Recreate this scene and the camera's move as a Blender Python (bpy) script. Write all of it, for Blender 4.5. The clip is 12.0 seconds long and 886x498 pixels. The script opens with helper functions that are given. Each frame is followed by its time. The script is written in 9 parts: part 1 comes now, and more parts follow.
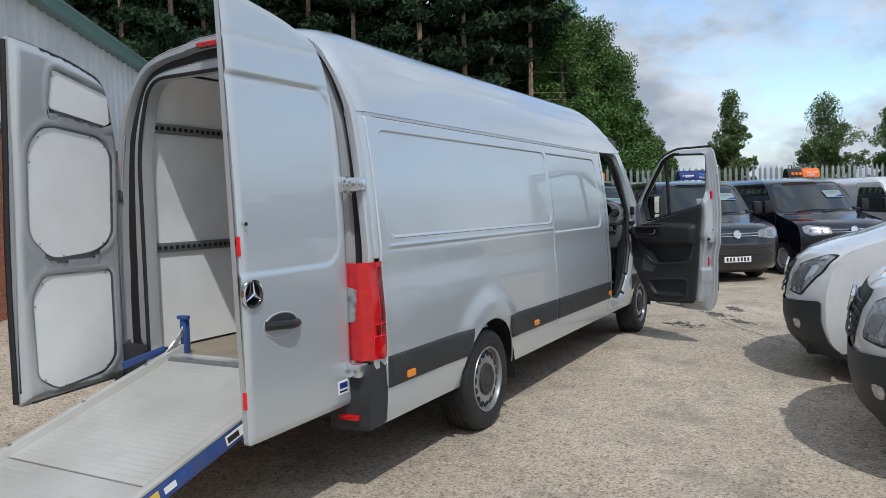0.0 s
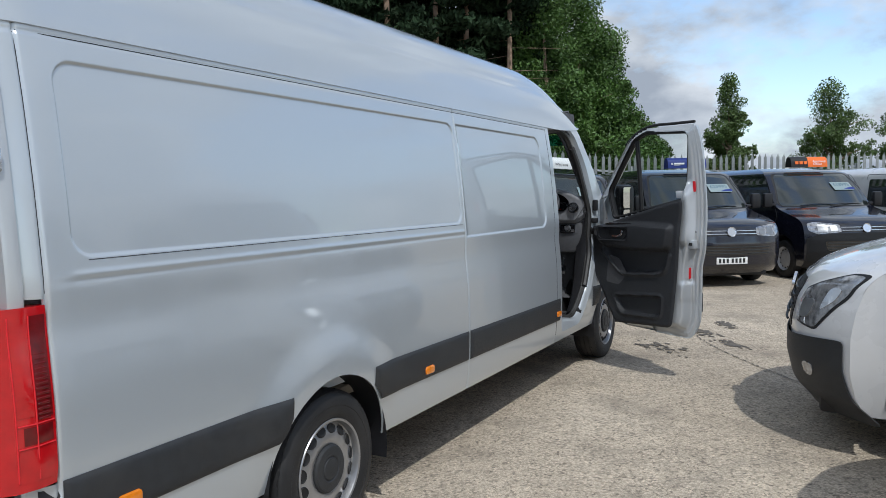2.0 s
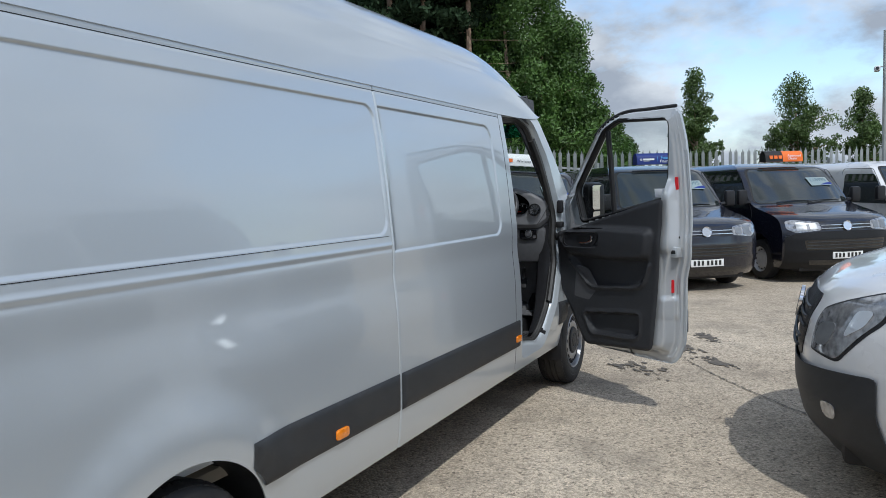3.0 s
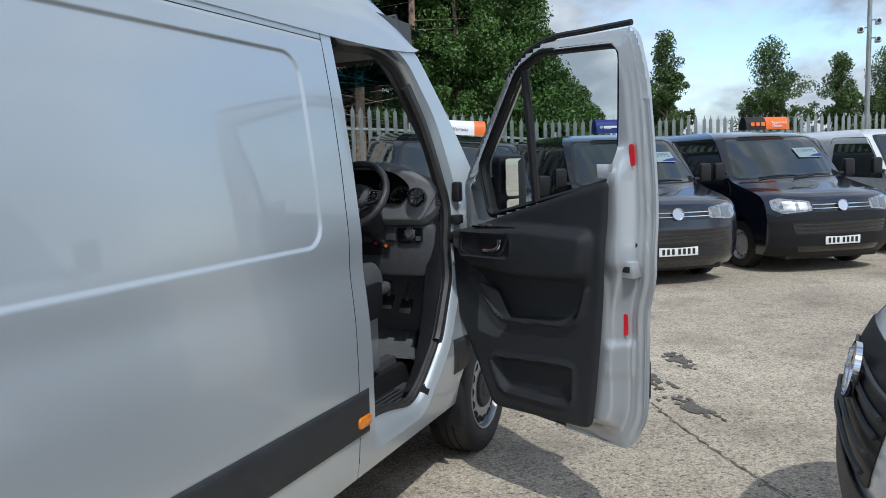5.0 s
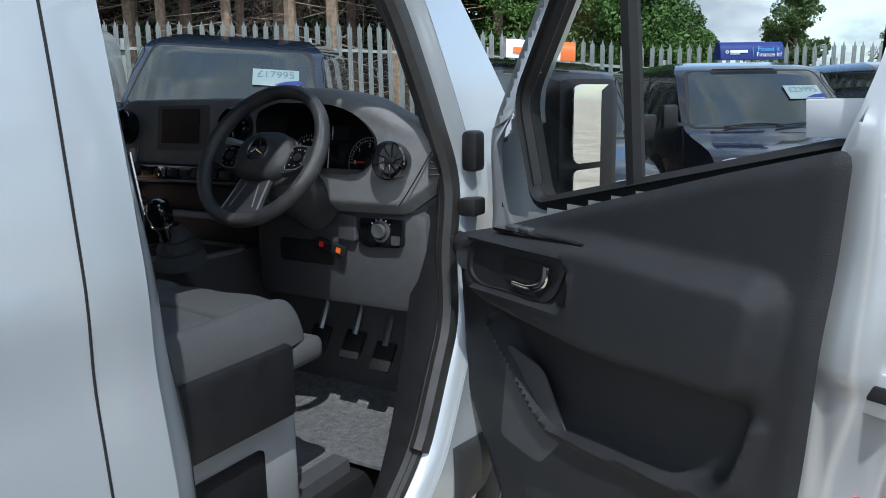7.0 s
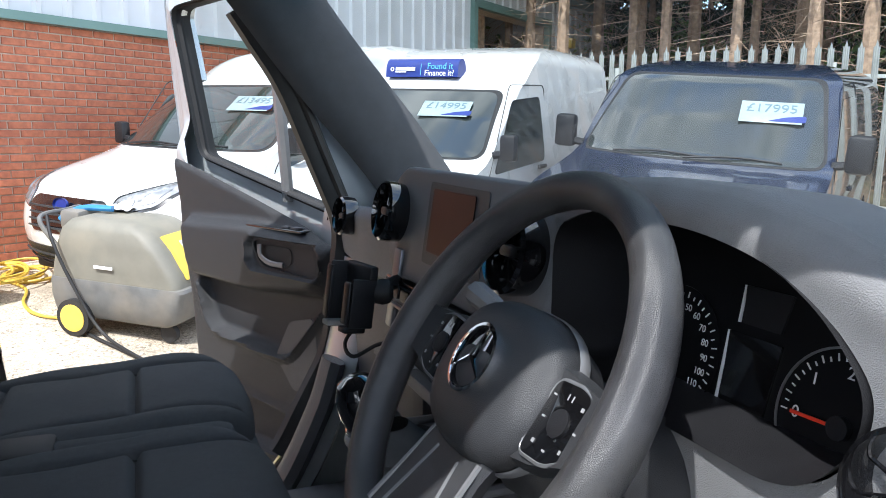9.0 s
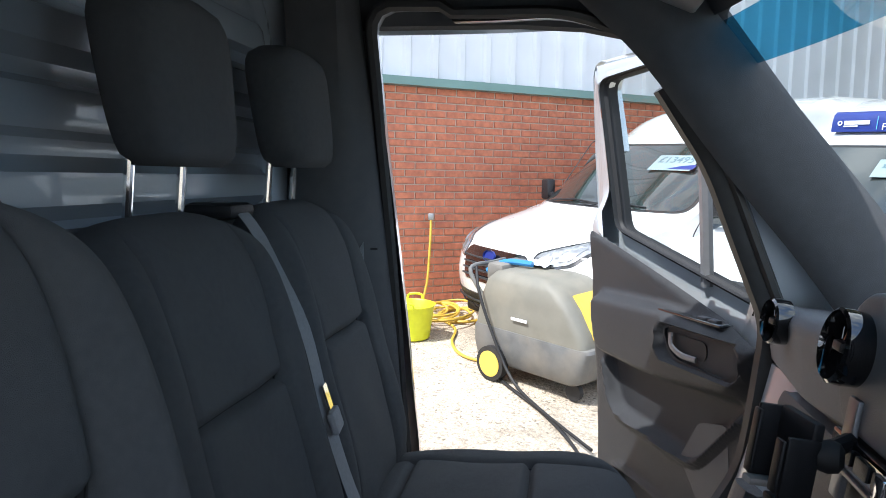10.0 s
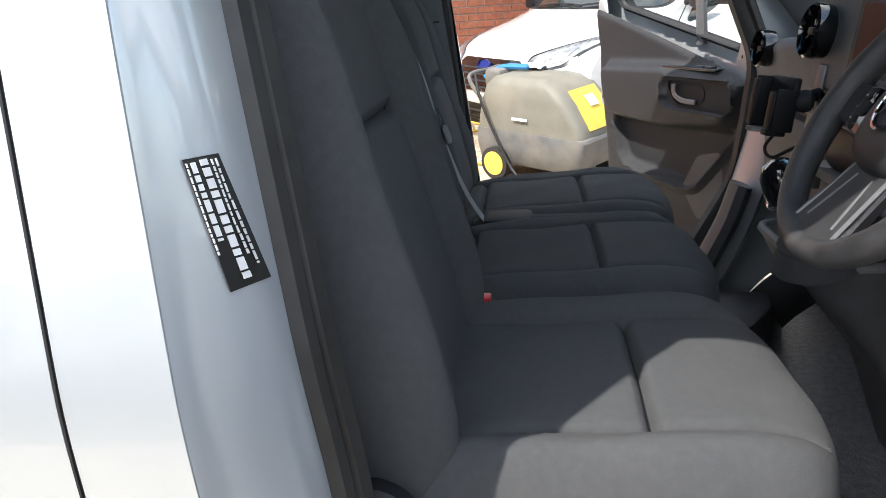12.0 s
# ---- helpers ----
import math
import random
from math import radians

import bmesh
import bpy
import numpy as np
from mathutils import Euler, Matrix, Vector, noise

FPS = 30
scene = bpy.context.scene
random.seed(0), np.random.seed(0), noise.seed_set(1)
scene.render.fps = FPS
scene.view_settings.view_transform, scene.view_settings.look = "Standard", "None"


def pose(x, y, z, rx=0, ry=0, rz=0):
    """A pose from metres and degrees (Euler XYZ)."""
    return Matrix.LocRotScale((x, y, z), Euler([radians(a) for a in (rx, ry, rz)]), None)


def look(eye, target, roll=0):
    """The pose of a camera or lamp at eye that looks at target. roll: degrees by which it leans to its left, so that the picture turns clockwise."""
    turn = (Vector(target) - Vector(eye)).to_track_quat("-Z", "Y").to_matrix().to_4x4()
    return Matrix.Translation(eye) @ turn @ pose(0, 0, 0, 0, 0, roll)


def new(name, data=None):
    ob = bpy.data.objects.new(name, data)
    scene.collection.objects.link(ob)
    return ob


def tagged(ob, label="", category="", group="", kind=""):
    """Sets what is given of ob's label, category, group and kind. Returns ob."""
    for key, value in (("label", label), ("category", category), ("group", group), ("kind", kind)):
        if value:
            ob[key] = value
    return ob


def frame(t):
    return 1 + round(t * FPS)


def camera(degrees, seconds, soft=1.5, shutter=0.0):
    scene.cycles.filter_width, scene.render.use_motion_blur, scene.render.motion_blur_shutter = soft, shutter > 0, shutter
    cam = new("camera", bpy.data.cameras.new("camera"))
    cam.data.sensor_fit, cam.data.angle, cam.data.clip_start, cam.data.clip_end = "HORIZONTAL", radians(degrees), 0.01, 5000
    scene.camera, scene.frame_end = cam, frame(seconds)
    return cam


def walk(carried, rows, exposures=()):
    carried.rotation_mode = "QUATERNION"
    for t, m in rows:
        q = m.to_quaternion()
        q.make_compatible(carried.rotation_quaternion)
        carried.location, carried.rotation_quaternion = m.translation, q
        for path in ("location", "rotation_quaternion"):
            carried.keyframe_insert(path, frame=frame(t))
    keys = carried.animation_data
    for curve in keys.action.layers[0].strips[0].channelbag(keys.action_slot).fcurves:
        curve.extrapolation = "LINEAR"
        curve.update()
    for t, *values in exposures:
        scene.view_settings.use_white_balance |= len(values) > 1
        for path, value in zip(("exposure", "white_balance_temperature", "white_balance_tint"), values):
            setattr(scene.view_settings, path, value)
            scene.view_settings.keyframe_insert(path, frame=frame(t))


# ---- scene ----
cam = camera(61.0, 12.0, soft=0.9)
PATH = [
    (0, (2.203, -3.081, 1.543), (1.249, -1.327, 1.435), -1.7),
    (0.5, (2.201, -2.602, 1.543), (1.235, -0.855, 1.423), -1.4),
    (1, (2.161, -2.094, 1.555), (1.185, -0.353, 1.42), -1.1),
    (1.5, (2.127, -1.561, 1.552), (1.158, 0.183, 1.412), -1.0),
    (2, (2.004, -1.035, 1.561), (1.054, 0.719, 1.419), -1.0),
    (2.5, (1.872, -0.51, 1.555), (0.959, 1.264, 1.414), -1.3),
    (3, (1.702, -0.024, 1.568), (0.829, 1.77, 1.424), -1.7),
    (3.5, (1.561, 0.468, 1.584), (0.73, 2.281, 1.432), -1.9),
    (3.7, (1.556, 0.673, 1.565), (0.733, 2.49, 1.411), -2.0),
    (5.3, (1.358, 2.428, 1.578), (0.555, 4.243, 1.332), -2.0),
    (5.5, (1.294, 2.618, 1.564), (0.489, 4.429, 1.296), -2.0),
    (6, (1.152, 3.084, 1.574), (0.319, 4.874, 1.253), -1.8),
    (6.5, (1.044, 3.544, 1.568), (0.146, 5.293, 1.206), -1.6),
    (6.7, (0.98, 3.713, 1.568), (0.038, 5.437, 1.193), -1.4),
    (8.3, (0.395, 4.81, 1.621), (-1.115, 6.075, 1.275), 0.7),
    (8.5, (0.296, 4.902, 1.632), (-1.314, 6.039, 1.294), 0.7),
    (9, (0.103, 5.044, 1.65), (-1.73, 5.783, 1.344), 0.5),
    (9.5, (-0.042, 5.095, 1.692), (-2.012, 5.321, 1.433), 0.7),
    (10, (-0.075, 5.064, 1.734), (-2.041, 4.753, 1.541), 1.1),
    (10.5, (-0.021, 5.017, 1.757), (-1.915, 4.389, 1.622), 1.0),
    (11, (0.096, 4.969, 1.732), (-1.804, 4.372, 1.555), -0.4),
    (11.5, (0.262, 4.908, 1.657), (-1.669, 4.541, 1.286), -2.0),
    (12, (0.452, 4.892, 1.602), (-1.435, 4.649, 0.987), -3.5),
]
EXPOSE = [(0.0, -0.32, 6120, 8), (3.7, -0.3, 6000, 7), (6.6, 0.05, 5900, 5), (8.4, 1.5, 6000, 8), (9.0, 1.42, 6150, 9), (9.5, 1.38, 6250, 9), (10.5, 1.42, 5950, 9), (11.2, 1.85, 6400, 9), (11.6, 1.9, 6500, 9), (12.0, 1.45, 6700, 10)]
walk(cam, [(t, look(eye, target, roll)) for t, eye, target, roll in PATH], EXPOSE)

# ---------------------------------------------------------------- sky and light
SUN_EL, SUN_AZ = radians(54.5), radians(-48)      # azimuth: direction from which the sun shines, from +x counter-clockwise
world = bpy.data.worlds.new("sky")
scene.world = world
world.use_nodes = True
wt = world.node_tree
wt.nodes.clear()


def link(tree, a, b):
    tree.links.new(a, b)


w_out = wt.nodes.new("ShaderNodeOutputWorld")
w_bg = wt.nodes.new("ShaderNodeBackground")
w_sky = wt.nodes.new("ShaderNodeTexSky")
w_sky.sky_type, w_sky.sun_disc = "NISHITA", False
w_sky.sun_elevation, w_sky.sun_rotation = SUN_EL, radians(90) - SUN_AZ
w_bg.inputs["Strength"].default_value = 0.25
w_co = wt.nodes.new("ShaderNodeTexCoord")
w_map = wt.nodes.new("ShaderNodeMapping")
w_map.inputs["Scale"].default_value = (1.0, 1.0, 1.9)
w_map.inputs["Location"].default_value = (0.35, 0.1, 0.2)
w_noise = wt.nodes.new("ShaderNodeTexNoise")
w_noise.inputs["Scale"].default_value = 2.9
w_noise.inputs["Detail"].default_value = 9.0
w_noise.inputs["Roughness"].default_value = 0.6
w_ramp = wt.nodes.new("ShaderNodeValToRGB")
w_ramp.color_ramp.elements[0].position, w_ramp.color_ramp.elements[1].position = 0.41, 0.53
w_noise2 = wt.nodes.new("ShaderNodeTexNoise")
w_noise2.inputs["Scale"].default_value = 6.5
w_noise2.inputs["Detail"].default_value = 8.0
w_ramp2 = wt.nodes.new("ShaderNodeValToRGB")
w_ramp2.color_ramp.elements[0].position, w_ramp2.color_ramp.elements[1].position = 0.40, 0.62
w_ramp2.color_ramp.elements[0].color = (1.9, 2.08, 2.4, 1)
w_ramp2.color_ramp.elements[1].color = (3.9, 4.0, 4.15, 1)
w_mix = wt.nodes.new("ShaderNodeMix")
w_mix.data_type = "RGBA"
link(wt, w_co.outputs["Generated"], w_map.inputs["Vector"])
link(wt, w_map.outputs["Vector"], w_noise.inputs["Vector"])
link(wt, w_map.outputs["Vector"], w_noise2.inputs["Vector"])
link(wt, w_noise.outputs["Fac"], w_ramp.inputs["Fac"])
link(wt, w_noise2.outputs["Fac"], w_ramp2.inputs["Fac"])
link(wt, w_ramp.outputs["Color"], w_mix.inputs["Factor"])
link(wt, w_sky.outputs["Color"], w_mix.inputs["A"])
link(wt, w_ramp2.outputs["Color"], w_mix.inputs["B"])
link(wt, w_mix.outputs["Result"], w_bg.inputs["Color"])
link(wt, w_bg.outputs["Background"], w_out.inputs["Surface"])

sun_data = bpy.data.lights.new("sun", "SUN")
sun_data.energy, sun_data.angle, sun_data.color = 2.75, radians(0.6), (1.0, 0.965, 0.915)
sun = new("sun", sun_data)
SUN_DIR = Vector((math.cos(SUN_EL) * math.cos(SUN_AZ), math.cos(SUN_EL) * math.sin(SUN_AZ), math.sin(SUN_EL)))
sun.matrix_world = look(SUN_DIR * 60, (0, 0, 0))


# ---------------------------------------------------------------- materials
def mat(name, color, rough=0.5, metal=0.0, var=0.12, scale=8.0, bump=0.0, bscale=200.0, coat=0.0, spec=0.5, dirt=None, dscale=1.5, damt=0.4, piece=0.0, trans=0.0, rvar=0.15, coat_ior=1.5):
    """A surface with fine grain and larger uneven patches; dirt is a second colour in soft blotches; piece varies each object a little."""
    m = bpy.data.materials.new(name)
    m.use_nodes = True
    t = m.node_tree
    b = t.nodes["Principled BSDF"]
    b.inputs["Metallic"].default_value = metal
    b.inputs["Roughness"].default_value = rough
    b.inputs["Coat Weight"].default_value = coat
    b.inputs["Coat Roughness"].default_value = 0.03
    b.inputs["Coat IOR"].default_value = coat_ior
    b.inputs["Specular IOR Level"].default_value = spec
    b.inputs["Transmission Weight"].default_value = trans
    co = t.nodes.new("ShaderNodeTexCoord")
    n1 = t.nodes.new("ShaderNodeTexNoise")
    n1.inputs["Scale"].default_value, n1.inputs["Detail"].default_value = scale, 6.0
    link(t, co.outputs["Object"], n1.inputs["Vector"])
    mr = t.nodes.new("ShaderNodeMapRange")
    mr.inputs["From Min"].default_value, mr.inputs["From Max"].default_value = 0.3, 0.7
    mr.inputs["To Min"].default_value, mr.inputs["To Max"].default_value = 1 - var, 1 + var
    link(t, n1.outputs["Fac"], mr.inputs["Value"])
    val = mr.outputs["Result"]
    if piece:
        oi = t.nodes.new("ShaderNodeObjectInfo")
        pr = t.nodes.new("ShaderNodeMapRange")
        pr.inputs["To Min"].default_value, pr.inputs["To Max"].default_value = 1 - piece, 1 + piece
        link(t, oi.outputs["Random"], pr.inputs["Value"])
        mu = t.nodes.new("ShaderNodeMath")
        mu.operation = "MULTIPLY"
        link(t, val, mu.inputs[0])
        link(t, pr.outputs["Result"], mu.inputs[1])
        val = mu.outputs["Value"]
    mix = t.nodes.new("ShaderNodeMix")
    mix.data_type, mix.blend_type = "RGBA", "MULTIPLY"
    mix.inputs["Factor"].default_value = 1.0
    mix.inputs["A"].default_value = (*color, 1)
    link(t, val, mix.inputs["B"])
    out = mix.outputs["Result"]
    if dirt:
        n2 = t.nodes.new("ShaderNodeTexNoise")
        n2.inputs["Scale"].default_value, n2.inputs["Detail"].default_value = dscale, 8.0
        link(t, co.outputs["Object"], n2.inputs["Vector"])
        r2 = t.nodes.new("ShaderNodeMapRange")
        r2.inputs["From Min"].default_value, r2.inputs["From Max"].default_value = 0.45, 0.72
        r2.inputs["To Min"].default_value, r2.inputs["To Max"].default_value = 0.0, damt
        link(t, n2.outputs["Fac"], r2.inputs["Value"])
        m2 = t.nodes.new("ShaderNodeMix")
        m2.data_type = "RGBA"
        link(t, r2.outputs["Result"], m2.inputs["Factor"])
        link(t, out, m2.inputs["A"])
        m2.inputs["B"].default_value = (*dirt, 1)
        out = m2.outputs["Result"]
    link(t, out, b.inputs["Base Color"])
    rr = t.nodes.new("ShaderNodeMapRange")
    rr.inputs["To Min"].default_value, rr.inputs["To Max"].default_value = rough * (1 - rvar), min(1.0, rough * (1 + rvar))
    link(t, n1.outputs["Fac"], rr.inputs["Value"])
    link(t, rr.outputs["Result"], b.inputs["Roughness"])
    if bump:
        n3 = t.nodes.new("ShaderNodeTexNoise")
        n3.inputs["Scale"].default_value, n3.inputs["Detail"].default_value = bscale, 3.0
        link(t, co.outputs["Object"], n3.inputs["Vector"])
        bp = t.nodes.new("ShaderNodeBump")
        bp.inputs["Strength"].default_value, bp.inputs["Distance"].default_value = bump, 0.004
        link(t, n3.outputs["Fac"], bp.inputs["Height"])
        link(t, bp.outputs["Normal"], b.inputs["Normal"])
    return m


def glass(name, color=(1, 1, 1), rough=0.0, clear=0.9):
    """Thin window glass: see-through with a clear reflection by Fresnel."""
    m = bpy.data.materials.new(name)
    m.use_nodes = True
    t = m.node_tree
    t.nodes.clear()
    o = t.nodes.new("ShaderNodeOutputMaterial")
    tr = t.nodes.new("ShaderNodeBsdfTransparent")
    tr.inputs["Color"].default_value = (*[c * clear for c in color], 1)
    gl = t.nodes.new("ShaderNodeBsdfGlossy")
    gl.inputs["Roughness"].default_value = rough
    fr = t.nodes.new("ShaderNodeFresnel")
    fr.inputs["IOR"].default_value = 1.5
    mx = t.nodes.new("ShaderNodeMixShader")
    link(t, fr.outputs["Fac"], mx.inputs["Fac"])
    link(t, tr.outputs["BSDF"], mx.inputs[1])
    link(t, gl.outputs["BSDF"], mx.inputs[2])
    link(t, mx.outputs["Shader"], o.inputs["Surface"])
    return m


SILVER = mat("silver_paint", (0.525, 0.565, 0.595), 0.32, 0.42, 0.004, 3.0, coat=1.0, rvar=0.0, coat_ior=1.6)
SILVER_IN = mat("silver_paint_inner", (0.5, 0.52, 0.535), 0.32, 0.35, 0.02, 5.0, coat=0.8, rvar=0.03)
DARKPLASTIC = mat("dark_grey_plastic", (0.032, 0.034, 0.037), 0.5, 0, 0.15, 20, 0.25, 900, spec=0.3, dirt=(0.07, 0.066, 0.06), dscale=4, damt=0.3)
BLACKPLASTIC = mat("black_plastic", (0.016, 0.016, 0.018), 0.42, 0, 0.15, 25, 0.2, 900, spec=0.35)
RUBBER = mat("rubber_seal", (0.012, 0.012, 0.013), 0.65, 0, 0.2, 30)
TYRE = mat("tyre_rubber", (0.015, 0.015, 0.016), 0.6, 0, 0.3, 14, 0.3, 300, dirt=(0.06, 0.056, 0.05), dscale=5, damt=0.25)
STEEL = mat("wheel_silver", (0.40, 0.405, 0.42), 0.35, 0.75, 0.08, 12, dirt=(0.25, 0.23, 0.2), dscale=9, damt=0.35)
CHROME = mat("chrome", (0.75, 0.75, 0.76), 0.08, 1.0, 0.03, 20)
STEELBRIGHT = mat("zinc_plated_steel", (0.7, 0.71, 0.72), 0.25, 0.9, 0.1, 20)
STEELDARK = mat("galvanised_steel", (0.32, 0.33, 0.34), 0.4, 0.8, 0.15, 15)
WHITEPLY = mat("white_faced_ply", (0.86, 0.865, 0.86), 0.4, 0, 0.03, 4, dirt=(0.62, 0.62, 0.61), dscale=3, damt=0.25)
CARGOFLOOR = mat("tan_ply_floor", (0.3, 0.25, 0.19), 0.6, 0, 0.2, 6, 0.1, 300, dirt=(0.12, 0.1, 0.08), dscale=3, damt=0.5)
REDLENS = mat("red_lens", (0.5, 0.006, 0.010), 0.10, 0, 0.12, 22, coat=0.8, spec=0.4)
REDDARK = mat("red_lens_dark", (0.14, 0.002, 0.004), 0.2, 0, 0.3, 40, coat=0.3)
AMBER = mat("amber_lens", (0.85, 0.24, 0.01), 0.2, 0, 0.15, 40, coat=1.0)
REDREFLECT = mat("red_reflector_tape", (0.75, 0.02, 0.03), 0.3, 0, 0.1, 60)
GLASS = glass("window_glass", (0.93, 0.97, 0.95), 0.0, 0.9)
SCREENGLASS = mat("dark_windscreen", (0.022, 0.028, 0.027), 0.03, 0, 0.1, 2, coat=1.0)
MIRROR = mat("mirror_glass", (0.9, 0.91, 0.92), 0.02, 1.0, 0.01, 5)
BLUESTEEL = mat("blue_painted_steel", (0.03, 0.075, 0.26), 0.4, 0, 0.15, 14, dirt=(0.1, 0.1, 0.1), dscale=6, damt=0.4)
ALU = mat("ribbed_aluminium", (0.62, 0.615, 0.58), 0.45, 0.3, 0.08, 5, 0.08, 300, dirt=(0.36, 0.34, 0.3), dscale=2.5, damt=0.5)
SEAL = mat("dark_rubber_seal", (0.035, 0.034, 0.033), 0.42, 0, 0.2, 30)
SATIN = mat("satin_grey_trim", (0.22, 0.222, 0.23), 0.35, 0.4, 0.06, 30)
DASHBLACK = mat("matt_black_cluster", (0.008, 0.008, 0.009), 0.3, 0, 0.1, 30, spec=0.2)
SEATCLOTH = mat("black_seat_cloth", (0.084, 0.087, 0.092), 0.95, 0, 0.10, 90, 0.7, 1400, dirt=(0.115, 0.114, 0.11), dscale=7, damt=0.3)
SEATSIDE = mat("charcoal_seat_cloth", (0.075, 0.078, 0.083), 0.92, 0, 0.10, 90, 0.6, 1200)
DASH = mat("anthracite_dash_plastic", (0.205, 0.207, 0.215), 0.42, 0, 0.08, 30, 0.5, 900)
DASHLOW = mat("black_dash_plastic", (0.075, 0.076, 0.081), 0.42, 0, 0.1, 30, 0.4, 900)
DOORTRIM = mat("grey_door_trim", (0.028, 0.0292, 0.0325), 0.42, 0, 0.1, 25, 0.5, 900, spec=0.35)
LEATHER = mat("steering_wheel_leather", (0.036, 0.036, 0.039), 0.3, 0, 0.3, 30, 0.3, 1300, dirt=(0.09, 0.087, 0.082), dscale=11, damt=0.6)
GLOSSBLACK = mat("gloss_black", (0.006, 0.006, 0.007), 0.08, 0, 0.1, 20, coat=1.0)
WHEELBLACK = mat("black_wheel_boss", (0.034, 0.035, 0.038), 0.42, 0, 0.1, 30, 0.3, 1200)
HEADLAMP = mat("headlamp_glass", (0.34, 0.345, 0.355), 0.1, 0.5, 0.55, 25, coat=1.0)
BELT = mat("grey_belt_webbing", (0.26, 0.265, 0.275), 0.7, 0, 0.08, 150, 0.4, 900)
BUMPERBLACK = mat("black_van_bumper", (0.012, 0.0125, 0.014), 0.5, 0, 0.15, 20, 0.2, 900, spec=0.3)
RUBBERMAT = mat("grey_rubber_floor", (0.16, 0.163, 0.17), 0.3, 0, 0.35, 60, 1.0, 220)
BULKHEAD = mat("grey_painted_bulkhead", (0.34, 0.38, 0.42), 0.25, 0.15, 0.06, 5, 0.05, 300, coat=0.4)
HEADLINER = mat("dark_headliner_plastic", (0.07, 0.072, 0.077), 0.75, 0, 0.1, 30, 0.3, 700)
VISOR = mat("beige_grey_visor", (0.33, 0.31, 0.29), 0.85, 0, 0.06, 30, 0.3, 700)
WHITEPAINT = mat("white_vehicle_paint", (0.72, 0.72, 0.715), 0.28, 0, 0.03, 3, coat=1.0, dirt=(0.52, 0.5, 0.46), dscale=2.2, damt=0.3)
NAVY = mat("navy_vehicle_paint", (0.008, 0.009, 0.017), 0.2, 0.0, 0.15, 3, coat=1.0, spec=0.3)
BLUEPAINT = mat("blue_vehicle_paint", (0.010, 0.018, 0.045), 0.25, 0.15, 0.06, 3, coat=1.0)
ORANGE = mat("orange_sign", (0.85, 0.17, 0.02), 0.45, 0, 0.05, 10)
SIGNBLUE = mat("blue_sign", (0.012, 0.03, 0.2), 0.4, 0, 0.06, 10)
SIGNWHITE = mat("white_sign", (0.82, 0.82, 0.82), 0.45, 0, 0.03, 10)
SIGNBLACK = mat("black_sign", (0.012, 0.012, 0.012), 0.45, 0, 0.1, 10)
LETTERBLUE = mat("pale_blue_letters", (0.12, 0.45, 0.85), 0.5, 0, 0.02, 10)
PLATEWHITE = mat("number_plate_white", (0.8, 0.8, 0.78), 0.4, 0, 0.03, 20)
# pale card; the windscreen's dimming and green tint are put into its colour
CARD = mat("price_card_glass_dimmed", (0.27, 0.34, 0.345), 0.3, 0, 0.05, 20, coat=0.6)
CARDINK = mat("muted_teal_ink", (0.10, 0.17, 0.21), 0.5, 0, 0.05, 20)
PAPER = mat("paper", (0.85, 0.86, 0.87), 0.7, 0, 0.03, 20)
CLADWHITE = mat("white_cladding", (0.62, 0.64, 0.66), 0.5, 0.0, 0.04, 2, dirt=(0.38, 0.4, 0.38), dscale=1.2, damt=0.35)
TRIMGREEN = mat("green_metal_trim", (0.13, 0.22, 0.2), 0.45, 0, 0.08, 4)
BRICK = mat("red_brick", (0.56, 0.195, 0.105), 0.85, 0, 0.22, 18, 0.6, 120, dirt=(0.3, 0.09, 0.06), dscale=6, damt=0.5, piece=0.22)
MORTAR = mat("pale_mortar", (0.46, 0.38, 0.31), 0.95, 0, 0.15, 25, 0.5, 150)
FENCESTEEL = mat("galvanised_fence", (0.36, 0.38, 0.37), 0.55, 0.35, 0.12, 6, dirt=(0.2, 0.21, 0.18), dscale=4, damt=0.4)
BARK = mat("pine_bark", (0.34, 0.24, 0.17), 0.95, 0, 0.35, 12, 0.8, 60, dirt=(0.19, 0.13, 0.09), dscale=4, damt=0.6)
LEAFDARK = mat("conifer_needles", (0.022, 0.043, 0.018), 0.75, 0, 0.5, 1.2, spec=0.2)
LEAF = mat("broad_leaves", (0.07, 0.14, 0.024), 0.55, 0, 0.45, 1.5)
LEAFPALE = mat("pale_leaves", (0.085, 0.14, 0.035), 0.6, 0, 0.4, 1.5)
DRYBANK = mat("dry_undergrowth", (0.13, 0.09, 0.055), 0.95, 0, 0.5, 2.5, 0.8, 30, dirt=(0.05, 0.07, 0.025), dscale=1.2, damt=0.8)
YELLOWP = mat("yellow_plastic", (0.72, 0.52, 0.09), 0.45, 0, 0.05, 20)
LIME = mat("lime_bucket_plastic", (0.72, 0.78, 0.02), 0.4, 0, 0.05, 20)
HOSE = mat("yellow_hose", (0.62, 0.42, 0.06), 0.5, 0, 0.12, 30)
PWGREY = mat("dusty_grey_washer", (0.17, 0.162, 0.132), 0.6, 0, 0.1, 8, 0.15, 300, dirt=(0.27, 0.24, 0.18), dscale=3, damt=0.6)
PWDARK = mat("dark_washer_base", (0.12, 0.122, 0.12), 0.55, 0, 0.15, 12, 0.2, 300, dirt=(0.3, 0.26, 0.2), dscale=4, damt=0.4)


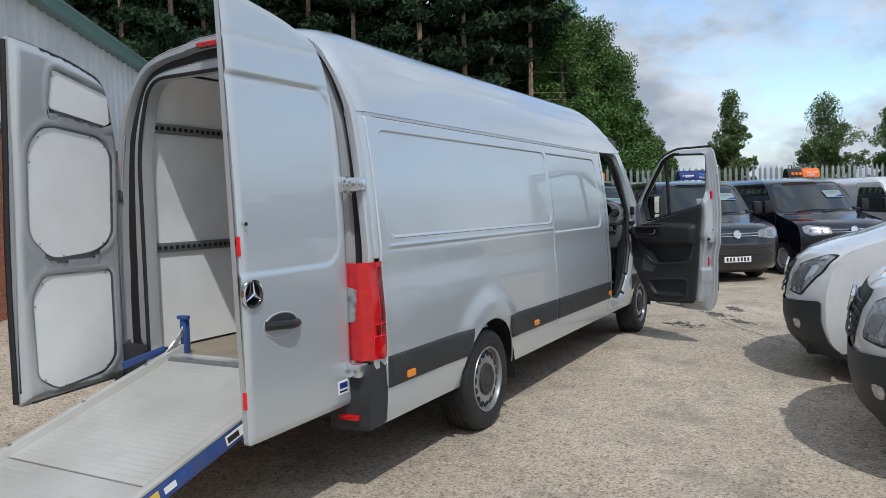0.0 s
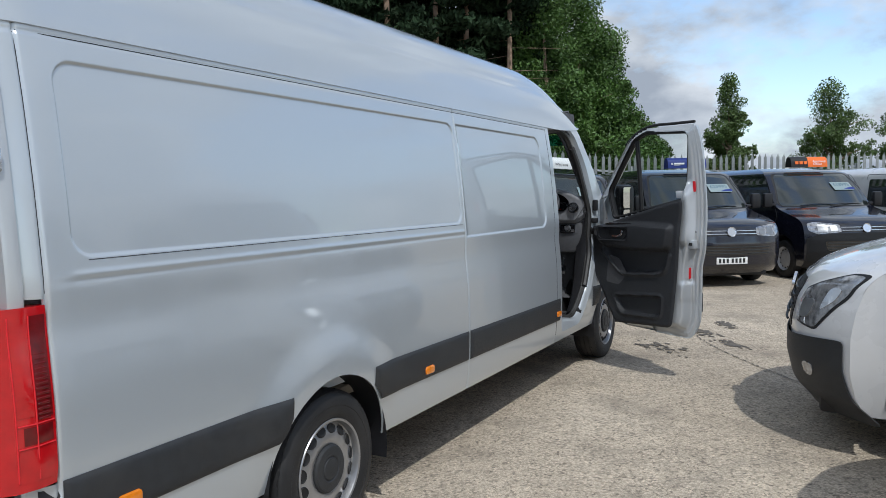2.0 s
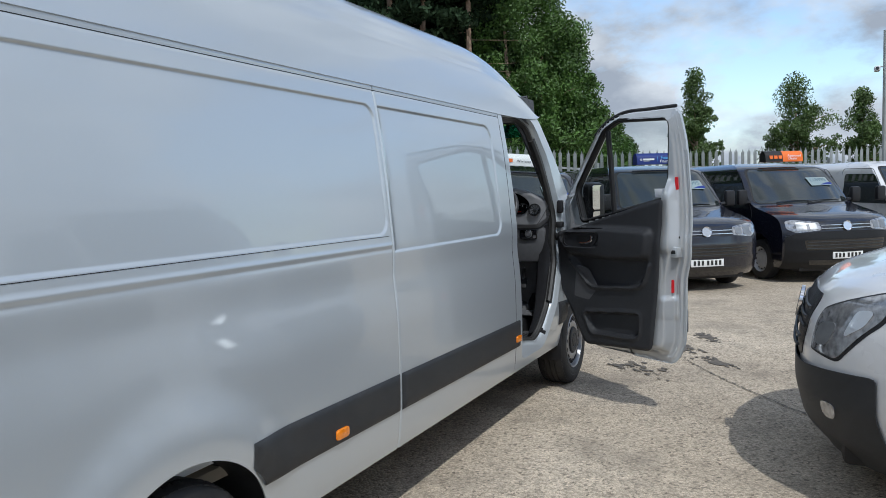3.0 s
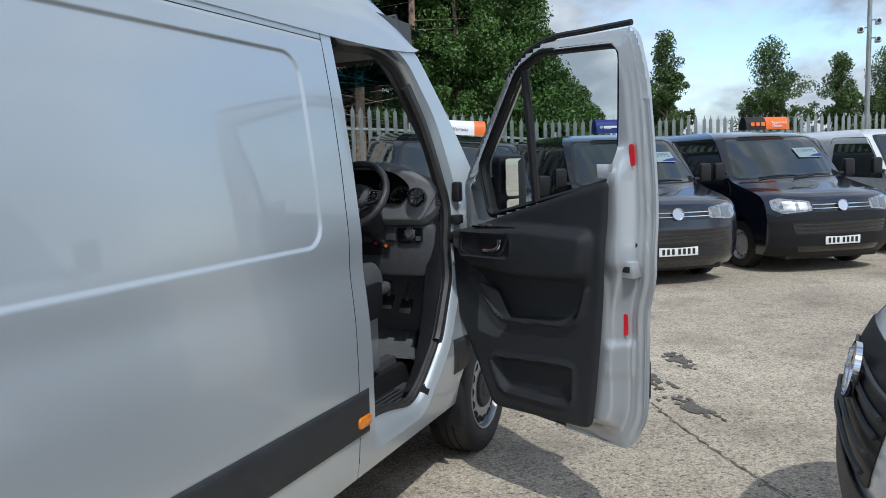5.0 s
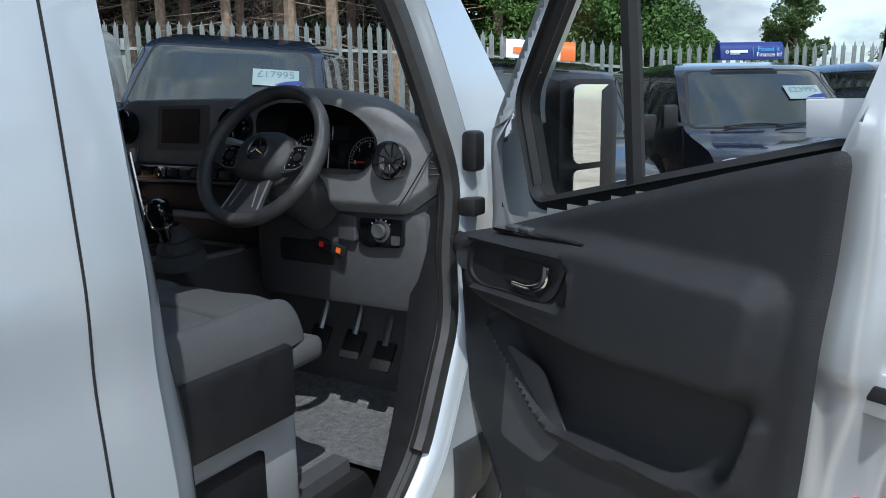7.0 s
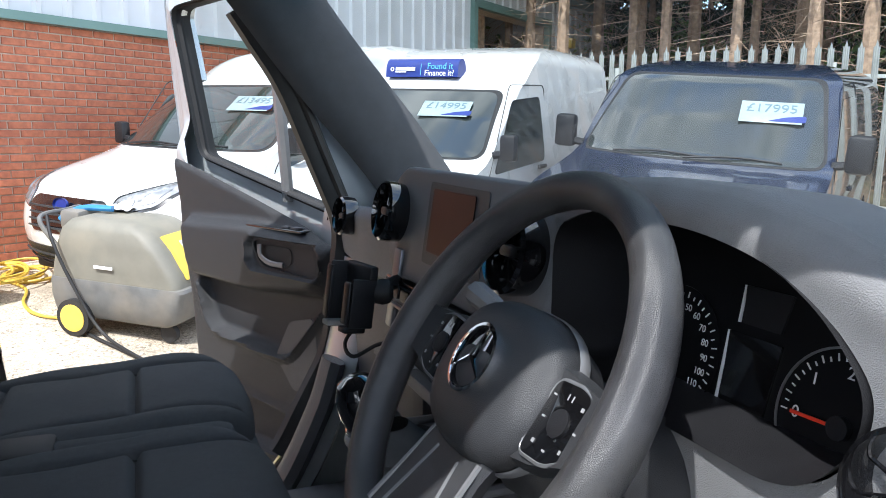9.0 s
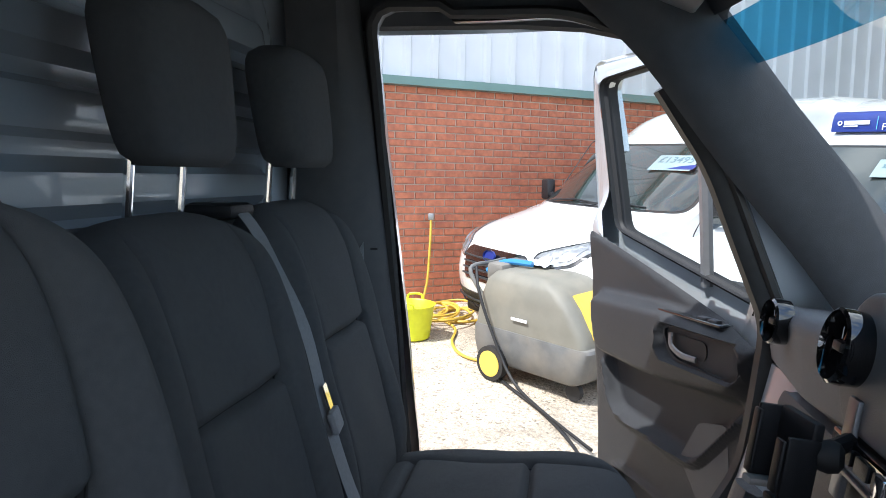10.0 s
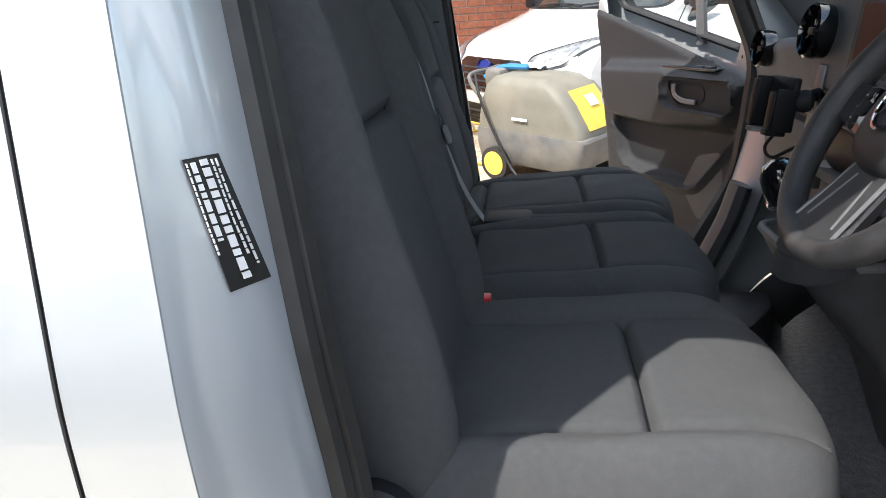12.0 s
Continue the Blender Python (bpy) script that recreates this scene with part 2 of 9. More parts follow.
def ground_material():
    m = bpy.data.materials.new("worn_concrete_yard")
    m.use_nodes = True
    t = m.node_tree
    b = t.nodes["Principled BSDF"]
    co = t.nodes.new("ShaderNodeTexCoord")

    def noise_node(scale, detail=6.0, rough=0.55):
        n = t.nodes.new("ShaderNodeTexNoise")
        n.inputs["Scale"].default_value, n.inputs["Detail"].default_value, n.inputs["Roughness"].default_value = scale, detail, rough
        link(t, co.outputs["Object"], n.inputs["Vector"])
        return n.outputs["Fac"]

    def ramp(fac, stops):
        r = t.nodes.new("ShaderNodeValToRGB")
        e = r.color_ramp.elements
        e[0].position, e[0].color = stops[0][0], (*stops[0][1], 1)
        e[1].position, e[1].color = stops[-1][0], (*stops[-1][1], 1)
        for p, c in stops[1:-1]:
            k = e.new(p)
            k.color = (*c, 1)
        link(t, fac, r.inputs["Fac"])
        return r.outputs["Color"]

    def blend(fac, a, c, mode="MIX"):
        x = t.nodes.new("ShaderNodeMix")
        x.data_type, x.blend_type = "RGBA", mode
        if isinstance(fac, float):
            x.inputs["Factor"].default_value = fac
        else:
            link(t, fac, x.inputs["Factor"])
        link(t, a, x.inputs["A"])
        link(t, c, x.inputs["B"])
        return x.outputs["Result"]

    big = ramp(noise_node(0.35, 8), [(0.3, (0.27, 0.235, 0.19)), (0.52, (0.355, 0.315, 0.26)), (0.72, (0.445, 0.40, 0.335))])
    vor = t.nodes.new("ShaderNodeTexVoronoi")
    vor.inputs["Scale"].default_value = 62.0
    vor.inputs["Randomness"].default_value = 1.0
    link(t, co.outputs["Object"], vor.inputs["Vector"])
    stones = ramp(vor.outputs["Distance"], [(0.1, (1.15, 1.13, 1.1)), (0.45, (0.98, 0.96, 0.93)), (0.75, (0.8, 0.78, 0.75))])
    tone = t.nodes.new("ShaderNodeHueSaturation")
    tone.inputs["Saturation"].default_value = 0.0
    link(t, vor.outputs["Color"], tone.inputs["Color"])
    speck = ramp(tone.outputs["Color"], [(0.12, (0.35, 0.33, 0.31)), (0.45, (0.95, 0.93, 0.9)), (0.88, (1.7, 1.68, 1.64))])
    col = blend(0.75, big, stones, "MULTIPLY")
    col = blend(0.85, col, speck, "MULTIPLY")
    grit = ramp(noise_node(150, 4, 0.7), [(0.34, (0.45, 0.43, 0.4)), (0.5, (1.0, 0.99, 0.97)), (0.66, (1.55, 1.53, 1.5))])
    col = blend(0.8, col, grit, "MULTIPLY")
    patch = ramp(noise_node(9.0, 6, 0.6), [(0.3, (0.82, 0.8, 0.78)), (0.7, (1.12, 1.11, 1.1))])
    col = blend(0.8, col, patch, "MULTIPLY")
    stain = ramp(noise_node(1.3, 9, 0.62), [(0.5, (0, 0, 0)), (0.74, (0.75, 0.75, 0.75))])
    dark = t.nodes.new("ShaderNodeRGB")
    dark.outputs[0].default_value = (0.17, 0.145, 0.115, 1)
    col = blend(stain, col, dark.outputs[0])
    link(t, col, b.inputs["Base Color"])
    b.inputs["Roughness"].default_value = 0.9
    bp = t.nodes.new("ShaderNodeBump")
    bp.inputs["Strength"].default_value, bp.inputs["Distance"].default_value = 0.7, 0.006
    inv = t.nodes.new("ShaderNodeMath")
    inv.operation = "SUBTRACT"
    inv.inputs[0].default_value = 1.0
    link(t, vor.outputs["Distance"], inv.inputs[1])
    link(t, inv.outputs["Value"], bp.inputs["Height"])
    link(t, bp.outputs["Normal"], b.inputs["Normal"])
    return m


GROUND = ground_material()
TARMAC = mat("tar_patch", (0.12, 0.105, 0.088), 0.8, 0, 0.4, 20, 0.8, 120, dirt=(0.2, 0.17, 0.13), dscale=6, damt=0.7)


# ---------------------------------------------------------------- mesh helpers
def part(name, bm, material, parent=None, label="", smooth=True, angle=35):
    """Links a bmesh as one mesh object."""
    me = bpy.data.meshes.new(name)
    bm.normal_update()
    if smooth:
        lim = radians(angle)
        for f in bm.faces:
            f.smooth = True
        for e in bm.edges:
            if len(e.link_faces) == 2 and e.calc_face_angle(0) > lim:
                e.smooth = False
    bm.to_mesh(me)
    bm.free()
    for mm in (material if isinstance(material, (list, tuple)) else [material]):
        me.materials.append(mm)
    ob = new(name, me)
    if parent:
        ob.parent = parent
    if label:
        ob["label"] = label
    return ob


def empty(name, m=None):
    ob = new(name)
    ob.empty_display_size = 0.1
    if m is not None:
        ob.matrix_world = m
    return ob


def bm_box(x0, x1, y0, y1, z0, z1, bevel=0.0, m=None, seg=2, taper=None):
    """A block with rounded edges; taper=(sx, sy) narrows its top."""
    bm = bmesh.new()
    bmesh.ops.create_cube(bm, size=1)
    for v in bm.verts:
        top = v.co.z > 0
        sx, sy = taper if (taper and top) else (1, 1)
        v.co = Vector(((x0 + x1) / 2 + v.co.x * (x1 - x0) * sx, (y0 + y1) / 2 + v.co.y * (y1 - y0) * sy, (z0 + z1) / 2 + v.co.z * (z1 - z0)))
    if bevel:
        bmesh.ops.bevel(bm, geom=bm.edges[:], offset=bevel, segments=seg, affect="EDGES", profile=0.5)
    if m is not None:
        bmesh.ops.transform(bm, matrix=m, verts=bm.verts)
    return bm


def bm_loft(rings, caps=True, closed=True):
    """Quads between rings of equal point counts."""
    bm = bmesh.new()
    rows = [[bm.verts.new(p) for p in r] for r in rings]
    n = len(rings[0])
    for a, b in zip(rows, rows[1:]):
        for i in range(n if closed else n - 1):
            j = (i + 1) % n
            bm.faces.new((a[i], a[j], b[j], b[i]))
    if caps and closed:
        bm.faces.new(rows[0][::-1])
        bm.faces.new(rows[-1])
    bmesh.ops.recalc_face_normals(bm, faces=bm.faces)
    return bm


def smooth_line(points, n=6):
    """A Catmull-Rom curve through the points."""
    p = [Vector(q) for q in points]
    p = [p[0] * 2 - p[1]] + p + [p[-1] * 2 - p[-2]]
    out = []
    for i in range(1, len(p) - 2):
        for k in range(n):
            t = k / n
            out.append(0.5 * ((2 * p[i]) + (p[i + 1] - p[i - 1]) * t + (2 * p[i - 1] - 5 * p[i] + 4 * p[i + 1] - p[i + 2]) * t * t + (3 * p[i] - p[i - 1] - 3 * p[i + 1] + p[i + 2]) * t ** 3))
    return out + [p[-2]]


def bm_tube(points, radius, n=8, curve=5, flat=None):
    """A round or flattened bar along a smooth line. radius may be a list."""
    pts = smooth_line(points, curve) if curve else [Vector(q) for q in points]
    rings, up = [], None
    for i, p in enumerate(pts):
        d = (pts[min(i + 1, len(pts) - 1)] - pts[max(i - 1, 0)]).normalized()
        if up is None:
            up = d.orthogonal().normalized()
            if flat:
                ref = Vector(flat[2])
                up = (ref - d * ref.dot(d)).normalized()
        up = (up - d * up.dot(d)).normalized()
        side = d.cross(up)
        f = i / max(1, len(pts) - 1)
        r = radius if not isinstance(radius, (list, tuple)) else radius[0] + (radius[1] - radius[0]) * f
        a, b = (flat[0], flat[1]) if flat else (r, r)
        rings.append([p + up * (math.cos(2 * math.pi * k / n) * a) + side * (math.sin(2 * math.pi * k / n) * b) for k in range(n)])
    return bm_loft(rings)


def bm_lathe(profile, segs=32, m=None):
    """Turns a list of (radius, height) about z, then moves it by m."""
    bm = bmesh.new()
    rows = []
    for r, h in profile:
        rows.append([bm.verts.new((r * math.cos(2 * math.pi * k / segs), r * math.sin(2 * math.pi * k / segs), h)) for k in range(segs)] if r > 1e-6 else [bm.verts.new((0, 0, h))])
    for a, b in zip(rows, rows[1:]):
        for k in range(segs):
            j = (k + 1) % segs
            if len(a) == 1 and len(b) == 1:
                continue
            if len(a) == 1:
                bm.faces.new((a[0], b[j], b[k]))
            elif len(b) == 1:
                bm.faces.new((a[k], a[j], b[0]))
            else:
                bm.faces.new((a[k], a[j], b[j], b[k]))
    bmesh.ops.recalc_face_normals(bm, faces=bm.faces)
    if m is not None:
        bmesh.ops.transform(bm, matrix=m, verts=bm.verts)
    return bm


def bm_prism(outline, t0, t1, place, bevel=0.0, seg=2):
    """A plate: a 2D outline thickened from t0 to t1; place(u, v, t) gives the point."""
    bm = bmesh.new()
    a = [bm.verts.new(place(u, v, t0)) for u, v in outline]
    b = [bm.verts.new(place(u, v, t1)) for u, v in outline]
    n = len(outline)
    bm.faces.new(a[::-1])
    bm.faces.new(b)
    for i in range(n):
        bm.faces.new((a[i], a[(i + 1) % n], b[(i + 1) % n], b[i]))
    bmesh.ops.recalc_face_normals(bm, faces=bm.faces)
    if bevel:
        edges = [e for e in bm.edges if any(len(f.verts) == n for f in e.link_faces)] if n != 4 else bm.edges[:]
        bmesh.ops.bevel(bm, geom=edges, offset=bevel, segments=seg, affect="EDGES", profile=0.5)
    return bm


def round_poly(points, r, n=5):
    """A polygon with rounded corners; r may be a list."""
    out, k = [], len(points)
    for i in range(k):
        a, p, b = Vector(points[i - 1]), Vector(points[i]), Vector(points[(i + 1) % k])
        rr = r[i] if isinstance(r, (list, tuple)) else r
        d1, d2 = a - p, b - p
        c = min(rr, d1.length * 0.49, d2.length * 0.49)
        s, e = p + d1.normalized() * c, p + d2.normalized() * c
        for q in range(n + 1):
            t = q / n
            out.append(tuple(s * (1 - t) ** 2 + p * 2 * t * (1 - t) + e * t * t))
    return out


def sd_poly(poly):
    """The signed distance (negative inside) to a polygon, for arrays of points."""
    P = np.array(poly, float)
    Q = np.roll(P, -1, axis=0)

    def f(u, v):
        u, v = np.asarray(u, float), np.asarray(v, float)
        best = np.full(u.shape, 1e9)
        inside = np.zeros(u.shape, bool)
        for (ax, ay), (bx, by) in zip(P, Q):
            ex, ey = bx - ax, by - ay
            t = np.clip(((u - ax) * ex + (v - ay) * ey) / (ex * ex + ey * ey + 1e-12), 0, 1)
            best = np.minimum(best, np.hypot(u - ax - t * ex, v - ay - t * ey))
            cross = ((ay > v) != (by > v)) & (u < (bx - ax) * (v - ay) / (by - ay + 1e-12) + ax)
            inside ^= cross
        return np.where(inside, -best, best)
    return f


def sd_circle(cu, cv, r):
    return lambda u, v: np.hypot(np.asarray(u) - cu, np.asarray(v) - cv) - r


def sd_box(u0, u1, v0, v1, r):
    def f(u, v):
        qx = np.abs(np.asarray(u) - (u0 + u1) / 2) - (u1 - u0) / 2 + r
        qy = np.abs(np.asarray(v) - (v0 + v1) / 2) - (v1 - v0) / 2 + r
        return np.hypot(np.maximum(qx, 0), np.maximum(qy, 0)) + np.minimum(np.maximum(qx, qy), 0) - r
    return f


def sstep(a, b, x):
    t = np.clip((np.asarray(x, float) - a) / (b - a), 0, 1)
    return t * t * (3 - 2 * t)


def bm_sheet(us, vs, place, holes=(), thick=0.0):
    """A pressed sheet: place(u, v) -> three arrays. Holes are signed distances; the rim of each hole is drawn onto its outline."""
    U, V = np.meshgrid(us, vs, indexing="ij")
    cu = (U[:-1, :-1] + U[1:, 1:]) / 2
    cv = (V[:-1, :-1] + V[1:, 1:]) / 2
    keep = np.ones(cu.shape, bool)
    for h in holes:
        keep &= h(cu, cv) > 0
    used = np.zeros(U.shape, bool)
    gone = np.zeros(U.shape, bool)
    for di in (0, 1):
        for dj in (0, 1):
            used[di:di + keep.shape[0], dj:dj + keep.shape[1]] |= keep
            gone[di:di + keep.shape[0], dj:dj + keep.shape[1]] |= ~keep
    rim = used & gone
    U2, V2 = U.copy(), V.copy()
    for h in holes:
        for _ in range(3):
            d = h(U2, V2)
            e = 1e-3
            gu, gv = (h(U2 + e, V2) - h(U2 - e, V2)) / (2 * e), (h(U2, V2 + e) - h(U2, V2 - e)) / (2 * e)
            near = rim & (np.abs(d) < 1)
            g2 = np.maximum(gu * gu + gv * gv, 1e-6)
            near &= np.abs(d) < 0.12
            U2 = np.where(near, U2 - d * gu / g2, U2)
            V2 = np.where(near, V2 - d * gv / g2, V2)
    X, Y, Z = (np.broadcast_to(a, U2.shape) for a in place(U2, V2))
    bm = bmesh.new()
    idx = {}
    for i, j in zip(*np.nonzero(used)):
        idx[i, j] = bm.verts.new((X[i, j], Y[i, j], Z[i, j]))
    for i, j in zip(*np.nonzero(keep)):
        bm.faces.new((idx[i, j], idx[i + 1, j], idx[i + 1, j + 1], idx[i, j + 1]))
    return thicken(bm, thick) if thick else bm


def thicken(bm, t):
    """Gives a sheet thickness t behind its front."""
    bm.normal_update()
    verts, faces = bm.verts[:], bm.faces[:]
    rim = [e for e in bm.edges if len(e.link_faces) == 1]
    twin = {v: bm.verts.new(v.co - v.normal * t) for v in verts}
    for f in faces:
        bm.faces.new([twin[v] for v in reversed(f.verts)])
    for e in rim:
        a, b = e.verts
        lp = e.link_loops[0]
        if lp.vert is not a:
            a, b = b, a
        bm.faces.new((b, a, twin[a], twin[b]))
    return bm


def flip_x(bm, about):
    """Mirrors a bmesh in x."""
    for v in bm.verts:
        v.co.x = 2 * about - v.co.x
    bmesh.ops.reverse_faces(bm, faces=bm.faces)
    return bm


def lettering(name, words, size, material, parent, m, depth=0.001):
    """Words in the built-in font as a thin mesh lying on the xy plane of m."""
    cu = bpy.data.curves.new(name, "FONT")
    cu.body, cu.size, cu.extrude, cu.align_x, cu.align_y = words, size, depth, "CENTER", "CENTER"
    tmp = bpy.data.objects.new(name, cu)
    scene.collection.objects.link(tmp)
    me = bpy.data.meshes.new_from_object(tmp.evaluated_get(bpy.context.evaluated_depsgraph_get()))
    bpy.data.objects.remove(tmp)
    bpy.data.curves.remove(cu)
    me.materials.clear()
    me.materials.append(material)
    ob = new(name, me)
    ob.parent = parent
    ob.matrix_local = m
    return ob


def grid(a, b, step):
    return np.linspace(a, b, max(2, int(round(abs(b - a) / step)) + 1))


# The yard, the fence, the building and the parked vans share one grid that is turned against the silver van.
AX_H = Vector((0.573, -0.819, 0))        # the way that the parked vans face
AX_R = Vector((0.819, 0.573, 0))         # along their row
ROWTURN = math.degrees(math.atan2(AX_H.y, AX_H.x)) - 90


def rise(x):
    """The yard climbs gently from the silver van towards the building."""
    return float(np.interp(x, [-60, -12, -7.6, -6.2, -5.2, -4.3, -3.2, -2.4, 60], [0.45, 0.45, 0.41, 0.365, 0.30, 0.20, 0.075, 0.0, 0.0]))


def on_slope(x, y, turn):
    """A pose on the yard's surface, facing turn degrees, tilted with the slope."""
    g = (rise(x + 0.6) - rise(x - 0.6)) / 1.2
    up = Vector((-g, 0, 1)).normalized()
    fwd = Vector((-math.sin(radians(turn)), math.cos(radians(turn)), 0))
    fwd = (fwd - up * fwd.dot(up)).normalized()
    m = Matrix((fwd.cross(up), fwd, up)).transposed().to_4x4()
    m.translation = Vector((x, y, rise(x)))
    return m


def on_grid(r, s, z=0.0):
    """r metres along the row, s metres away towards the fence."""
    p = AX_R * r - AX_H * s
    return Vector((p.x, p.y, z))


def build_ground():
    us = np.concatenate([[-2500, -600, -150, -60], np.linspace(-30, 30, 181), [60, 150, 600, 2500]])
    bm = bmesh.new()
    rows = []
    for x in us:
        row = []
        for y in us:
            near = max(0.0, 1 - max(abs(x), abs(y)) / 30)
            row.append(bm.verts.new((x, y + 4, rise(x) - 0.004 + near * 0.004 * noise.noise((x * 0.4, y * 0.4, 0)))))
        rows.append(row)
    for a, b in zip(rows, rows[1:]):
        for i in range(len(us) - 1):
            bm.faces.new((a[i], b[i], b[i + 1], a[i + 1]))
    g = part("ground", bm, GROUND)
    tagged(g, "worn pale concrete yard with exposed gravel and stains", "ground", kind="structure")

    def broken_patch(name, cx, cy, rx, ry, turn, seed, label):
        """Crumbling tar: many small ragged scraps."""
        bm = bmesh.new()
        rng = random.Random(seed)
        c, sn = math.cos(turn), math.sin(turn)
        for _ in range(46):
            px, py = rng.gauss(0, 0.42) * rx, rng.gauss(0, 0.42) * ry
            size = rng.uniform(0.01, 0.045) * (1 - 0.4 * min(1.0, abs(px) / rx))
            ring = []
            for k in range(9):
                a = 2 * math.pi * k / 9
                r = size * rng.uniform(0.45, 1.3)
                x, y = px + r * 1.5 * math.cos(a), py + r * 0.8 * math.sin(a)
                ring.append(bm.verts.new((cx + c * x - sn * y, cy + sn * x + c * y, 0.004 + 0.0003 * len(bm.faces) / 46)))
            bm.faces.new(ring)
        o = part(name, bm, TARMAC, g)
        o["label"] = label
        o["kind"] = "stuff"
    broken_patch("tar_patch", 0.62, 7.55, 0.40, 0.12, -0.9, 3, "cracked dark tar patch")
    broken_patch("tar_patch", 0.98, 6.98, 0.28, 0.11, -0.9, 7, "cracked dark tar patch")
    broken_patch("tar_patch", 0.75, 8.15, 0.32, 0.09, -1.1, 12, "cracked dark tar patch")
    broken_patch("tar_patch", 0.35, 6.55, 0.45, 0.2, -0.7, 5, "cracked dark tar patch")
    # a long joint between two slabs
    pts = [(0.45, 7.6), (0.75, 6.95), (1.15, 6.3), (1.7, 5.55), (2.5, 4.5), (3.6, 3.0)]
    line = smooth_line([(x, y, 0) for x, y in pts], 22)
    bm = bmesh.new()
    rows = []
    for i, p in enumerate(line):
        d = (line[min(i + 1, len(line) - 1)] - line[max(i - 1, 0)]).normalized()
        n = Vector((-d.y, d.x, 0))
        w = 0.003 + 0.016 * abs(noise.noise((i * 0.5, 2, 0)))
        o = n * 0.035 * noise.noise((i * 0.61, 9, 0))
        rows.append((bm.verts.new(p + o - n * w + Vector((0, 0, 0.005))), bm.verts.new(p + o + n * w + Vector((0, 0, 0.005)))))
    for a, b in zip(rows, rows[1:]):
        bm.faces.new((a[0], a[1], b[1], b[0]))
    part("slab_joint", bm, TARMAC, g)["label"] = "dark open joint between two slabs"
    return g


build_ground()

# ---------------------------------------------------------------- the silver van: shell
van = empty("panel_van")
tagged(van, "silver long high-roof panel van with rear and cab doors open", "van")
MID = -1.01                                   # the van's middle plane in x
HUB_R, HUB_F = 1.62, 5.945                    # axle places along y
REAR = 0.2
PROFILE_Z = [0.30, 0.36, 0.45, 0.60, 0.80, 1.00, 1.12, 1.20, 1.32, 1.60, 1.85, 2.07, 2.20, 2.32, 2.42, 2.50, 2.555, 2.60, 2.63, 2.645]
PROFILE_D = [0.06, 0.035, 0.015, 0.004, 0.0, 0.002, 0.012, 0.02, 0.014, 0.036, 0.064, 0.098, 0.128, 0.168, 0.22, 0.29, 0.38, 0.52, 0.74, 1.01]


def inset(z):
    return np.interp(z, PROFILE_Z, PROFILE_D)


def smooth_inset(z):
    z = np.asarray(z, float)
    return sum(inset(z + k * 0.012) for k in (-3, -2, -1, 0, 1, 2, 3)) / 7


def plan_taper(y):
    """How far the cab's sides draw in towards the nose and the rear corner rounds off."""
    y = np.asarray(y, float)
    front = 0.05 * np.clip((y - 5.6) / 0.9, 0, 1) ** 2 + 0.34 * np.clip((y - 6.45) / 0.52, 0, 1) ** 3
    rear = 0.05 * np.clip((REAR + 0.14 - y) / 0.14, 0, 1) ** 2
    return front + rear


def arch_flare(y, z):
    out = 0
    for hub in (HUB_R, HUB_F):
        r = np.hypot(np.asarray(y) - hub, np.asarray(z) - 0.36)
        out = out + 0.028 * sstep(0.66, 0.47, r) * sstep(0.45, 0.75, z)
    return out


PANEL_1 = sd_box(0.40, 2.955, 1.395, 1.985, 0.07)
PANEL_2 = sd_box(2.2, 4.36, 1.31, 1.985, 0.09)


def side_x(y, z):
    """The right side's outer skin."""
    d = smooth_inset(z) + plan_taper(y) - arch_flare(y, z)
    p1 = sstep(0.003, -0.007, PANEL_1(y, z))
    p2 = sstep(0.004, -0.010, np.maximum(PANEL_2(y, z), 3.0 - np.asarray(y)))
    d = d + 0.009 * np.maximum(p1 * (np.asarray(y) < 2.985), p2)
    # the pressed line under the panels and the gutter above them
    d = d + 0.0018 * np.exp(-((np.asarray(z) - 1.325) / 0.008) ** 2) * sstep(0.35, 0.42, y) * sstep(4.4, 4.3, y) * (np.asarray(y) < 2.98)
    d = d - 0.0032 * np.exp(-((np.asarray(z) - 1.345) / 0.009) ** 2) * sstep(0.35, 0.45, y) * sstep(4.3, 4.2, y) * (np.asarray(y) < 2.98)
    d = d + 0.004 * np.exp(-((np.asarray(z) - 2.055) / 0.007) ** 2)
    # seams of the sliding door and the rear corner
    for ys in (2.985,):
        d = d + 0.012 * np.exp(-((np.asarray(y) - ys) / 0.0045) ** 2)
    d = d + 0.008 * np.exp(-((np.asarray(y) - 0.305) / 0.0045) ** 2) * (np.asarray(z) > 0.7)
    return -d


TAIL_CUT = sd_poly([(0.0, 0.745), (0.305, 0.745), (0.302, 1.285), (0.0, 1.30)])
DOOR_LINE = round_poly([(4.655, 0.45), (5.12, 0.45), (5.41, 0.70), (5.58, 1.02), (5.62, 1.40), (5.45, 1.80), (5.24, 2.06), (5.06, 2.125), (4.60, 2.13)], 0.07, 6)
DOOR_HOLE = sd_poly(DOOR_LINE)


def y_steps():
    base = list(np.arange(REAR, 4.53, 0.035))
    for c, w, n in ((2.985, 0.02, 9), (0.305, 0.02, 9), (0.44, 0.045, 27), (2.955, 0.012, 7), (2.92, 0.04, 15), (4.32, 0.05, 27), (HUB_R, 0.5, 36)):
        base += list(np.linspace(c - w, c + w, n))
    b = np.unique(np.round(np.array(base + [4.53]), 4))
    out = [b[0]]
    for v in b[1:]:
        if v - out[-1] > 0.0025:
            out.append(v)
    return np.array(out)


